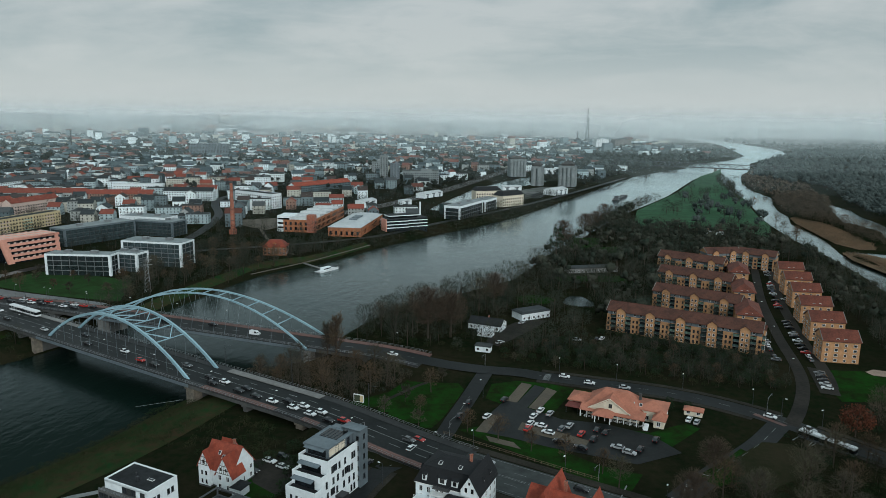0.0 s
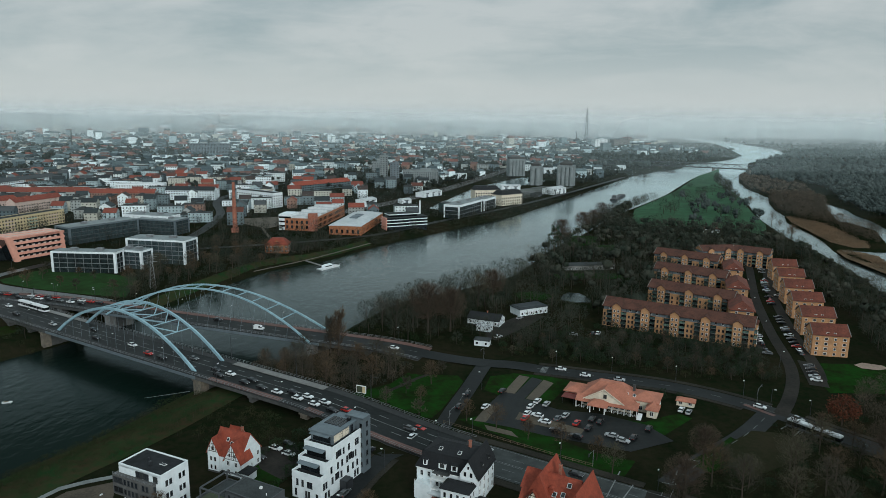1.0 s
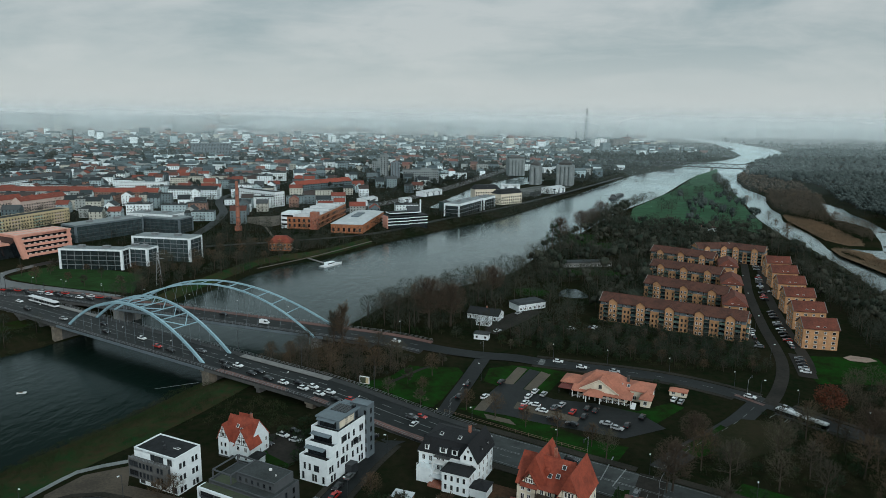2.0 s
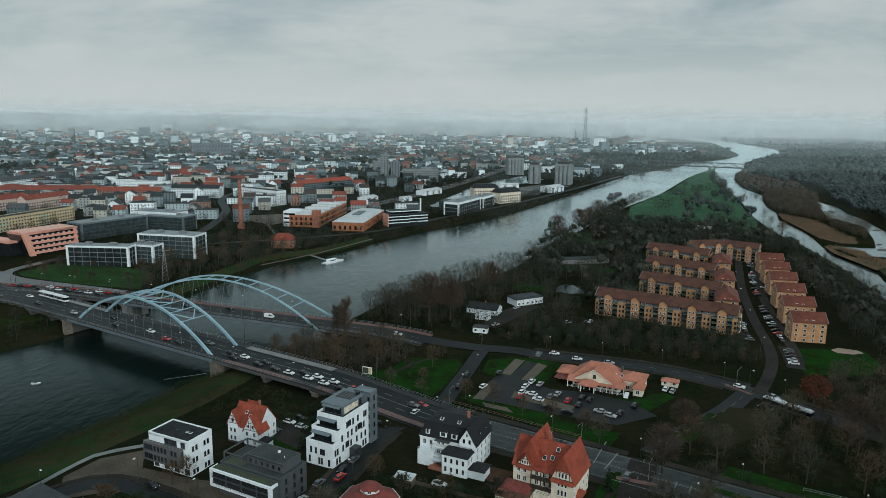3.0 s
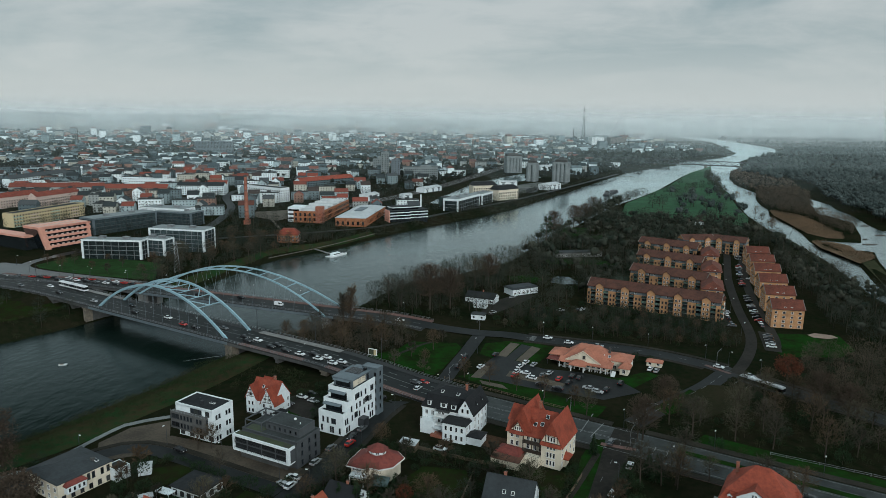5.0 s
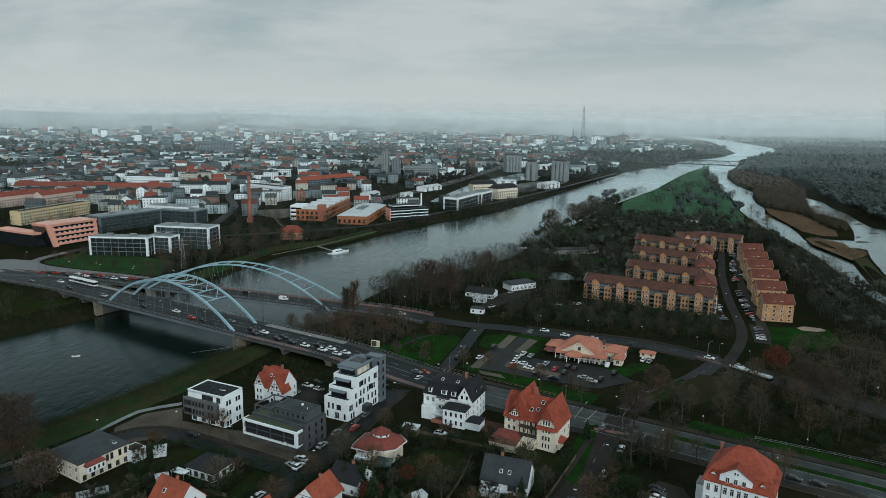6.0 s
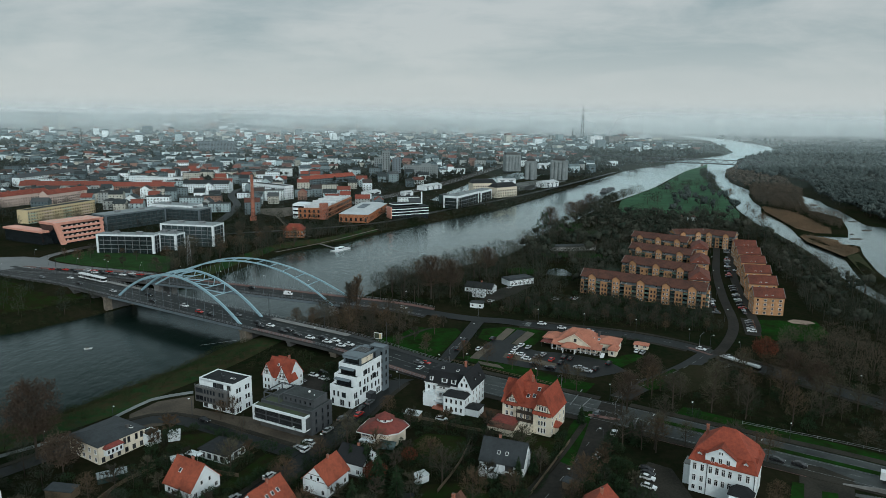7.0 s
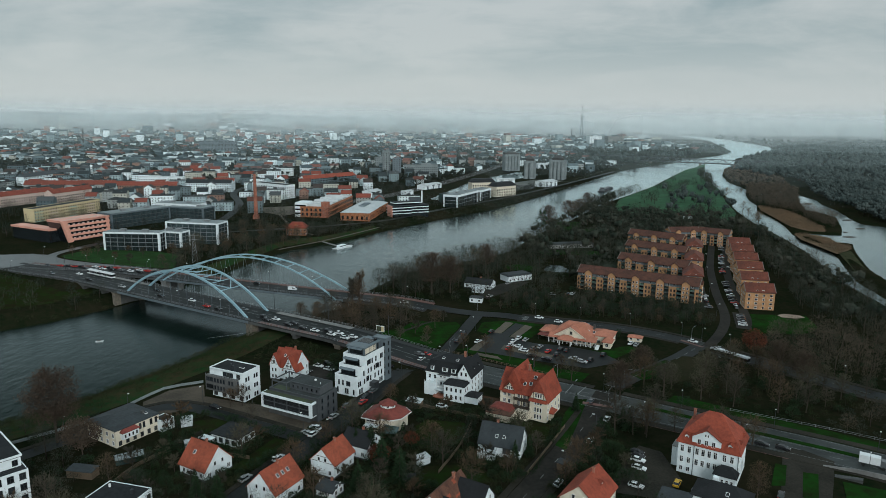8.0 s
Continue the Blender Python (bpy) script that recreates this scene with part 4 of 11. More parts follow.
def window_row(root, side, box, z, n, w=1.2, h=1.5, style="w", margin=1.4, skip=(), at=None):
    cx, cy, L, W = box
    run = L if side in "SN" else W
    spots = at if at is not None else ([0.0] if n == 1 else [-(run / 2 - margin) + (run - 2 * margin) * i / (n - 1) for i in range(n)])
    for i, a in enumerate(spots):
        if i in skip:
            continue
        x, y, ang = wall_spot(side, cx, cy, L, W, a)
        window(root, x, y, z, ang, w, h, style)


# ---- roofs ----


def slab_between(k, ring, t, m=0):
    """A thin slab under a sloping four-sided face."""
    k.hexa([(x, y, z - t) for x, y, z in ring], list(ring), m)


def gable_roof(k, cx, cy, L, W, eave, ridge, axis="x", over=0.5, t=0.22, m=0):
    a, b = (L / 2 + 0.25, W / 2 + over) if axis == "x" else (W / 2 + 0.25, L / 2 + over)
    half = (W if axis == "x" else L) / 2
    drop = (ridge - eave) / half * over
    e = eave - drop + t
    r = ridge + t

    def P(u, v, z):
        return (cx + u, cy + v, z) if axis == "x" else (cx - v, cy + u, z)
    a = (L if axis == "x" else W) / 2 + 0.3
    b = half + over
    slab_between(k, [P(-a, -b, e), P(a, -b, e), P(a, 0, r), P(-a, 0, r)], t, m)
    slab_between(k, [P(a, b, e), P(-a, b, e), P(-a, 0, r), P(a, 0, r)], t, m)
    k.hexa([P(-a, -0.14, r - 0.1), P(a, -0.14, r - 0.1), P(a, 0.14, r - 0.1), P(-a, 0.14, r - 0.1)], [P(-a, -0.07, r + 0.1), P(a, -0.07, r + 0.1), P(a, 0.07, r + 0.1), P(-a, 0.07, r + 0.1)], m)


def gable_walls(k, cx, cy, L, W, eave, ridge, axis="x", t=0.3, m=0):
    a, half = (L / 2, W / 2) if axis == "x" else (W / 2, L / 2)

    def P(u, v, z):
        return (cx + u, cy + v, z) if axis == "x" else (cx - v, cy + u, z)
    for sg in (-1, 1):
        u0, u1 = (a - t, a) if sg > 0 else (-a, -a + t)
        k.hexa([P(u0, -half, eave), P(u0, half, eave), P(u0, 0, ridge)], [P(u1, -half, eave), P(u1, half, eave), P(u1, 0, ridge)], m)


def hip_roof(k, cx, cy, L, W, eave, ridge, over=0.5, m=0, inset=None, base=0.2):
    a, b = L / 2 + over, W / 2 + over
    ins = min(a, b) if inset is None else inset
    ra, rb = max(a - ins, 0.05), max(b - ins, 0.05)
    low = [(cx - a, cy - b, eave - base), (cx + a, cy - b, eave - base), (cx + a, cy + b, eave - base), (cx - a, cy + b, eave - base)]
    mid = [(x, y, eave) for x, y, z in low]
    top = [(cx - ra, cy - rb, ridge), (cx + ra, cy - rb, ridge), (cx + ra, cy + rb, ridge), (cx - ra, cy + rb, ridge)]
    k.hexa(low, mid, m)
    k.hexa(mid, top, m)


def flat_roof(root, box, z, mat="bitumen", rim="white", h=0.45, w=0.28, over=0.0):
    cx, cy, L, W = box
    L, W = L + 2 * over, W + 2 * over
    k = Kit()
    k.box(cx - L / 2 + w, cy - W / 2 + w, z - 0.25, cx + L / 2 - w, cy + W / 2 - w, z + 0.17)
    part("roof", k, M[mat], root)
    k = Kit()
    x0, y0, x1, y1 = cx - L / 2, cy - W / 2, cx + L / 2, cy + W / 2
    k.box(x0, y0, z - 0.31, x1, y0 + w, z + h)
    k.box(x0, y1 - w, z - 0.01, x1, y1, z + h)
    k.box(x0, y0 + w, z - 0.01, x0 + w, y1 - w, z + h)
    k.box(x1 - w, y0 + w, z - 0.01, x1, y1 - w, z + h)
    part("parapet", k, M[rim], root)


def body(root, box, z0, z1, mat, name="wall", label=""):
    cx, cy, L, W = box
    k = Kit()
    k.box(cx - L / 2, cy - W / 2, z0, cx + L / 2, cy + W / 2, z1)
    return part(name, k, M[mat], root, label)


def gabled(root, box, z0, eave, ridge, wall, roof, axis="x", over=0.5, plinth=True):
    cx, cy, L, W = box
    k = Kit()
    k.box(cx - L / 2, cy - W / 2, z0, cx + L / 2, cy + W / 2, eave)
    gable_walls(k, cx, cy, L, W, eave, ridge, axis)
    part("wall", k, M[wall], root)
    k = Kit()
    gable_roof(k, cx, cy, L, W, eave, ridge, axis, over)
    part("roof", k, M[roof], root)
    if plinth and z0 < 0.1:
        k = Kit()
        k.box(cx - L / 2 - 0.06, cy - W / 2 - 0.06, -0.4, cx + L / 2 + 0.06, cy + W / 2 + 0.06, 0.5)
        part("plinth", k, M["dark_concrete"], root)


def hipped(root, box, z0, eave, ridge, wall, roof, over=0.5, inset=None):
    body(root, box, z0, eave, wall)
    k = Kit()
    hip_roof(k, *box, eave + 0.2, ridge, over, inset=inset)
    part("roof", k, M[roof], root)


def chimney(root, x, y, z0, z1, mat="red_brick", w=0.7):
    k = Kit()
    k.box(x - w / 2, y - w / 2, z0, x + w / 2, y + w / 2, z1)
    k.box(x - w / 2 - 0.08, y - w / 2 - 0.08, z1, x + w / 2 + 0.08, y + w / 2 + 0.08, z1 + 0.15)
    ob = part("chimney", k, M[mat], root)
    k = Kit()
    for dx in (-0.16, 0.16):
        k.tube([(x + dx, y, z1 + 0.15), (x + dx, y, z1 + 0.5)], 0.1, n=6)
    part("chimney_pot", k, M["dark_concrete"], ob)


def skylight(root, x, y, z, slope, facing=0, w=0.9, h=1.2):
    k = Kit()
    k.box(-w / 2, -h / 2, -0.05, w / 2, h / 2, 0.12)
    ob = part("skylight", k, M["trim"], root)
    ob.matrix_basis = pose(x, y, z, 0, 0, facing) @ pose(0, 0, 0, slope, 0, 0)
    k = Kit()
    k.box(-w / 2 + 0.1, -h / 2 + 0.1, 0.1, w / 2 - 0.1, h / 2 - 0.1, 0.14)
    part("pane", k, M["glass"], ob)


def dormer(root, x, y, z, ang, w=1.6, h=1.7, depth=2.5, wall="white", roof="red_tile", kind="gable"):
    """A dormer that looks along its own -y."""
    k = Kit()
    k.box(-w / 2, 0, 0, w / 2, depth, h)
    if kind == "gable":
        k.hexa([(-w / 2, 0, h), (w / 2, 0, h), (0, 0, h + w * 0.5)], [(-w / 2, depth, h), (w / 2, depth, h), (0, depth, h + w * 0.5)])
    ob = part("dormer", k, M[wall], root)
    ob.matrix_basis = pose(x, y, z, 0, 0, ang)
    k = Kit()
    if kind == "gable":
        gable_roof(k, 0, depth / 2, w, depth, h, h + w * 0.5, "y", 0.2, 0.12)
    else:
        slab_between(k, [(-w / 2 - 0.2, -0.3, h + 0.1), (w / 2 + 0.2, -0.3, h + 0.1), (w / 2 + 0.2, depth, h + 0.5), (-w / 2 - 0.2, depth, h + 0.5)], 0.15)
    part("dormer_roof", k, M[roof], ob)
    wn = part("window", whole_window(w * 0.7, h * 0.78, "w"), None, ob)
    wn.matrix_basis = pose(0, 0, h * 0.16)
    return ob


def rail(root, pts, z, h=1.0, mat="steel", gap=1.2, name="railing"):
    k = Kit()
    for a, b in zip(pts, pts[1:]):
        a, b = Vector((*a, 0)), Vector((*b, 0))
        n = max(1, int((b - a).length / gap))
        for i in range(n + 1):
            p = a.lerp(b, i / n)
            k.box(p.x - 0.03, p.y - 0.03, z, p.x + 0.03, p.y + 0.03, z + h)
        for zz in (z + h, z + h * 0.5):
            beam(k, (a.x, a.y, zz), (b.x, b.y, zz), 0.05, 0.05)
    return part(name, k, M[mat], root)


FOOT = []


def house(name, x, y, ang, L, W, label, category="house", group=""):
    FOOT.append((x, y, radians(ang), L / 2, W / 2))
    return thing(name, x, y, 0, ang, label, category, group)

# ---- houses on the near bank ----


def white_cube_house():
    r = house("apartment_house", -81.9, 165.9, -24, 16, 10.5, "white flat-roofed three-storey house with a grey-brown upper bay", "house")
    box = (0, 0.6, 15.6, 9.4)
    body(r, (0.3, 0.9, 15.0, 8.8), -0.4, 2.9, "white", "ground_storey")
    body(r, box, 2.9, 10.9, "white")
    flat_roof(r, box, 10.8, "bitumen", "white", 0.5)
    bay = (-1.4, -4.6, 14.6, 1.9)
    body(r, bay, 2.9, 8.6, "taupe", "bay", "grey-brown clad projecting bay")
    for z in (3.6, 6.4):
        window_row(r, "S", bay, z, 6, 0.9, 1.6, "d", at=[-2.6, -1.2, 0.2, 1.6, 4.2, 5.6])
        window_row(r, "S", bay, z, 1, 3.4, 1.7, "d", at=[-5.2])
        window_row(r, "E", bay, z, 1, 0.8, 1.6, "d")
    window_row(r, "S", box, 8.8, 4, 1.6, 1.7, "d", at=[-0.6, 1.1, 2.6, 5.8])
    window_row(r, "S", (0.3, 0.9, 15.0, 8.8), 0.4, 4, 1.8, 1.7, "d")
    for z in (0.5, 4.0, 7.6):
        window_row(r, "E", box, z, 4, 0.8, 1.5, "d", at=[-2.9, -1.6, 1.6, 2.9])
    rail(r, [(-8.6, -5.5), (5.8, -5.5), (5.8, -4.2)], 8.6, 0.6, "steel")
    k = Kit()
    k.box(0.2, -1.2, 10.86, 0.9, -0.5, 12.2)
    k.box(-2.0, 0.6, 10.86, -1.6, 1.0, 12.0)
    part("roof_vent", k, M["dark_steel"], r)
    skylight(r, 3.2, 1.0, 10.98, 0, 0, 2.0, 0.9)


def grey_terrace_house():
    r = house("apartment_house", -54.2, 153.6, -26, 23, 14, "dark grey flat-roofed house with a white balcony frame", "house")
    box = (0.6, 0.8, 21.4, 11.0)
    body(r, box, -0.4, 8.3, "grey_render")
    flat_roof(r, box, 8.2, "gravel_roof", "grey_render", 0.4)
    # white frame round the balconies
    x0, x1, y0, y1 = -11.4, 10.6, -7.6, -4.7
    k = Kit()
    k.box(x0, y0, 6.7, x1, y1, 7.4)
    k.box(x0, y0, 2.2, x1, y1, 2.6)
    k.box(x0, y0, 2.6, x0 + 0.35, y1, 6.7)
    k.box(x1 - 1.1, y0, 2.6, x1, y0 + 0.7, 6.7)
    part("balcony_frame", k, M["white"], r, "white rendered frame round the balconies")
    # Matt dark sheet set forward: the balcony's inner shade put into its colour.
    k = Kit()
    k.box(x0 + 0.4, y0 + 0.75, 2.6, x1 - 1.15, y0 + 0.85, 6.7)
    part("glazing", k, M["bitumen"], r, "matt dark sheet standing in for the shaded balcony interior")
    k = Kit()
    k.box(x1 - 0.3, y0 + 0.7, 2.6, x1 - 0.01, y1, 6.7)
    part("balcony_side", k, M["grey_render"], r)
    k = Kit()
    k.box(x0 + 0.5, y0 + 0.55, 7.3, x1 - 0.5, y1, 7.46)
    part("planting_strip", k, M["sedum"], r, "strip of green planting along the terrace edge")
    k = Kit()
    for x in (-6.0, -0.4, 5.0):
        k.box(x - 0.15, y0 + 0.45, 2.6, x + 0.15, y0 + 0.74, 6.7)
    k.box(x0 + 0.4, y0 + 0.4, 4.5, x1 - 1.15, y0 + 0.74, 4.75)
    part("balcony_floor", k, M["grey_render"], r)
    for z in (2.6, 4.75):
        rail(r, [(x0 + 0.5, y0 + 0.3), (x1 - 1.2, y0 + 0.3)], z, 0.95, "dark_steel", 1.6)
    body(r, (0, -5.6, 18, 2.0), -0.4, 2.0, "dark_concrete", "garage")
    # penthouse, terrace and open steel frame
    pent = (3.4, 2.0, 13.0, 7.4)
    body(r, pent, 8.2, 10.9, "grey_render", "penthouse")
    flat_roof(r, pent, 10.8, "gravel_roof", "grey_render", 0.3)
    window_row(r, "S", pent, 9.0, 6, 0.8, 1.1, "d")
    window_row(r, "W", pent, 8.7, 2, 2.2, 1.9, "d")
    k = Kit()
    for x in (-9.6, -3.2):
        for y in (-3.6, 5.6):
            beam(k, (x, y, 8.2), (x, y, 10.9), 0.3, 0.3)
    for y in (-3.6, 5.6):
        beam(k, (-9.6, y, 10.9), (-3.2, y, 10.9), 0.3, 0.35)
    for x in (-9.6, -3.2):
        beam(k, (x, -3.6, 10.9), (x, 5.6, 10.9), 0.3, 0.35)
    part("pergola", k, M["grey_render"], r)
    k = Kit()
    k.box(-9.0, -4.4, 8.26, -2.8, -1.0, 8.45)
    part("planting_bed", k, M["sedum"], r)
    for z in (0.6, 3.4, 6.0):
        window_row(r, "E", box, z, 3, 0.9, 1.7, "d", at=[-3.2, 0.2, 3.2])
    k = Kit()
    k.box(4.0, 3.0, 10.9, 4.6, 3.6, 11.5)
    k.tube([(7.6, 1.6, 10.86), (7.6, 1.6, 11.5)], 0.12, n=6)
    part("roof_vent", k, M["trim"], r)


def stepped_apartments():
    r = house("apartment_house", -35.6, 178.0, -26, 11, 23, "white stepped five-storey apartment house with roof terraces and grey penthouse", "house")
    xw = 9.8
    steps = [(-11.2, 8.2, 7.0), (-8.4, 8.2, 10.1), (-5.6, 8.2, 13.4)]
    lows = [-0.4, 7.0, 10.1]
    for (y0, y1, z1), z0 in zip(steps, lows):
        body(r, (0, (y0 + y1) / 2, xw, y1 - y0), z0, z1, "white")
    for i, (y0, y1, z1) in enumerate(steps):
        yb = steps[i + 1][0] if i < 2 else y1
        box = (0, (y0 + yb) / 2, xw, yb - y0)
        k = Kit()
        k.box(-xw / 2 + 0.25, y0 + 0.25, z1, xw / 2 - 0.25, yb, z1 + 0.08)
        part("terrace_floor", k, M["bitumen"], r)
        k = Kit()
        for a in ((-xw / 2, y0, xw / 2, y0 + 0.25), (-xw / 2, y0 + 0.25, -xw / 2 + 0.25, yb), (xw / 2 - 0.25, y0 + 0.25, xw / 2, yb)):
            k.box(a[0], a[1], z1, a[2], a[3], z1 + 0.85)
        part("parapet", k, M["white"], r)
        if i < 2:
            k = Kit()
            k.box(-3.9, yb - 0.08, z1 + 0.1, 2.6, yb - 0.02, z1 + 2.5)
            part("glazing", k, M["glass_dark"], r)
            k = Kit()
            slab_between(k, [(-4.2, yb - 1.6, z1 + 2.45), (2.6, yb - 1.6, z1 + 2.45), (2.6, yb - 0.1, z1 + 2.8), (-4.2, yb - 0.1, z1 + 2.8)], 0.1)
            part("awning", k, M["slate_blue"], r, "pale grey-blue canopy")
    pent = (-0.6, 2.4, 7.6, 11.0)
    body(r, pent, 13.4, 16.4, "slate_blue", "penthouse", "blue-grey clad penthouse")
    flat_roof(r, pent, 16.4, "slate_blue", "slate_blue", 0.25, over=0.5)
    k = Kit()
    k.box(3.2, -2.6, 13.8, 3.26, 4.6, 15.9)
    part("glazing", k, M["cream"], r, "cream blinds behind penthouse glass")
    window_row(r, "E", pent, 13.7, 3, 1.3, 2.2, "d", at=[-1.6, 1.2, 3.6])
    k = Kit()
    k.box(-3.6, -3.2, 13.7, 2.4, -3.12, 15.9)
    part("glazing", k, M["glass_dark"], r)
    k = Kit()
    slab_between(k, [(-4.0, -4.6, 16.0), (2.6, -4.6, 16.0), (2.6, -3.1, 16.35), (-4.0, -3.1, 16.35)], 0.1)
    part("awning", k, M["slate_blue"], r, "pale grey-blue canopy")
    tower = (2.6, 10.0, 6.4, 3.8)
    body(r, tower, -0.4, 17.2, "slate_blue", "stair_tower", "blue-grey clad stair tower")
    body(r, (-2.0, 9.6, 5.2, 3.0), -0.4, 16.2, "slate_blue", "stair_tower")
    flat_roof(r, tower, 17.1, "slate_blue", "slate_blue", 0.25)
    for z in (2.2, 5.2, 8.3, 11.4, 14.3):
        window_row(r, "S", tower, z, 1, 0.9, 1.4, "d", at=[2.4])
        window_row(r, "E", tower, z, 1, 0.9, 1.6, "d")
    k = Kit()
    for i in range(5):
        k.box(-3.6 + i * 1.2, 2.0, 16.5, -2.7 + i * 1.2, 7.0, 16.72)
    k.box(1.2, 6.4, 16.5, 2.2, 7.4, 17.3)
    part("solar_panel", k, M["glass_dark"], r)
    E = (0, -1.5, xw, 19.4)
    rows = [(0.6, [-7.6, -6.2, 0.6, 2.2, 6.4, 7.8], 0.8, 1.9), (3.6, [-8.3, -7.2, -4.4, -0.2, 2.9, 5.4, 7.6], 0.8, 1.9), (6.9, [-4.8, -1.8, 0.2, 2.6, 5.6, 6.8], 0.8, 1.9), (10.2, [-2.2, 1.0, 3.6, 7.0, 8.0], 0.8, 1.9)]
    for z, at_, w, h in rows:
        window_row(r, "E", E, z, 0, w, h, "d", at=at_)
    window_row(r, "E", E, 10.4, 0, 1.8, 1.8, "d", at=[-1.0])
    window_row(r, "E", E, 4.0, 0, 1.8, 1.9, "d", at=[-2.2])
    window_row(r, "E", E, 7.2, 0, 1.8, 1.9, "d", at=[4.2])
    S = (0, -1.5, xw, 19.4)
    window_row(r, "S", S, 0.7, 0, 0.7, 2.0, "d", at=[-3.6, 0.0, 0.9, 3.6])
    window_row(r, "S", S, 3.8, 0, 0.7, 1.9, "d", at=[-3.0, -1.2])
    window_row(r, "S", S, 3.8, 0, 1.8, 1.8, "d", at=[1.2])
    k = Kit()
    k.box(4.92, -2.6, 0, 7.4, -2.3, 3.0)
    k.box(4.92, -2.6, 2.8, 7.4, 0.4, 3.1)
    k.box(7.2, -2.6, 0, 7.4, 0.4, 3.0)
    part("porch", k, M["dark_steel"], r)


def timbered_villa():
    r = house("villa", -65.4, 184.6, -22, 13, 11, "white half-timbered villa with steep red tiled gables", "house")
    r.scale = (0.93, 0.93, 0.93)
    gabled(r, (-3.6, 5.2, 4.6, 5.2), -0.2, 6.6, 11.0, "white", "red_tile", "x", 0.5, False)
    gabled(r, (-0.5, 1.0, 11.5, 9.6), -0.2, 6.0, 12.2, "white", "red_tile", "x")
    gabled(r, (3.2, -2.6, 5.8, 5.6), -0.2, 5.8, 11.0, "white", "red_tile", "y", 0.6)
    gabled(r, (-4.6, -1.8, 4.4, 6.6), -0.2, 7.0, 11.4, "white", "red_tile", "y", 0.5)
    k = Kit()
    for x, y, w, z0, z1 in ((3.2, -5.44, 5.8, 5.8, 11.0), (-4.6, -5.14, 4.4, 7.0, 11.4)):
        for zz in (z0, z0 + 1.3, z0 + 2.6):
            hw = (w / 2) * max(0.0, 1 - (zz - z0) / (z1 - z0)) * 0.94
            k.box(x - hw, y - 0.05, zz, x + hw, y, zz + 0.16)
        for dx in (-0.25, -0.12, 0.0, 0.12, 0.25):
            top = z0 + (z1 - z0) * (1 - abs(dx) * 2) * 0.9
            k.box(x + dx * w - 0.08, y - 0.05, z0, x + dx * w + 0.08, y, top)
    part("timber_frame", k, M["timber"], r, "dark timber framing")
    for z in (0.9, 3.7):
        window_row(r, "S", (3.2, -2.6, 5.8, 5.6), z, 2, 1.1, 1.6)
        window_row(r, "S", (-4.6, -1.8, 4.4, 6.6), z, 2, 0.9, 1.6)
        window_row(r, "W", (-0.5, 1.0, 11.5, 9.6), z, 3, 1.0, 1.5)
        window_row(r, "E", (-0.5, 1.0, 11.5, 9.6), z, 3, 1.0, 1.5)
    window_row(r, "S", (3.2, -2.6, 5.8, 5.6), 6.6, 2, 0.9, 1.3, margin=2.0)
    window_row(r, "S", (-4.6, -1.8, 4.4, 6.6), 7.4, 1, 1.0, 1.4)
    window_row(r, "W", (-0.5, 1.0, 11.5, 9.6), 6.7, 2, 0.9, 1.4, margin=3.4)
    for x, y, z in ((-1.2, -1.6, 10.2), (0.6, -2.2, 9.4)):
        skylight(r, x, y, z, 52, 0)
    chimney(r, 1.8, 1.6, 10.8, 13.6)
    body(r, (8.2, -4.0, 3.2, 4.0), -0.2, 2.8, "white", "annex")
    k = Kit()
    hip_roof(k, 8.2, -4.0, 3.2, 4.0, 2.9, 3.6)
    part("roof", k, M["bitumen"], r)


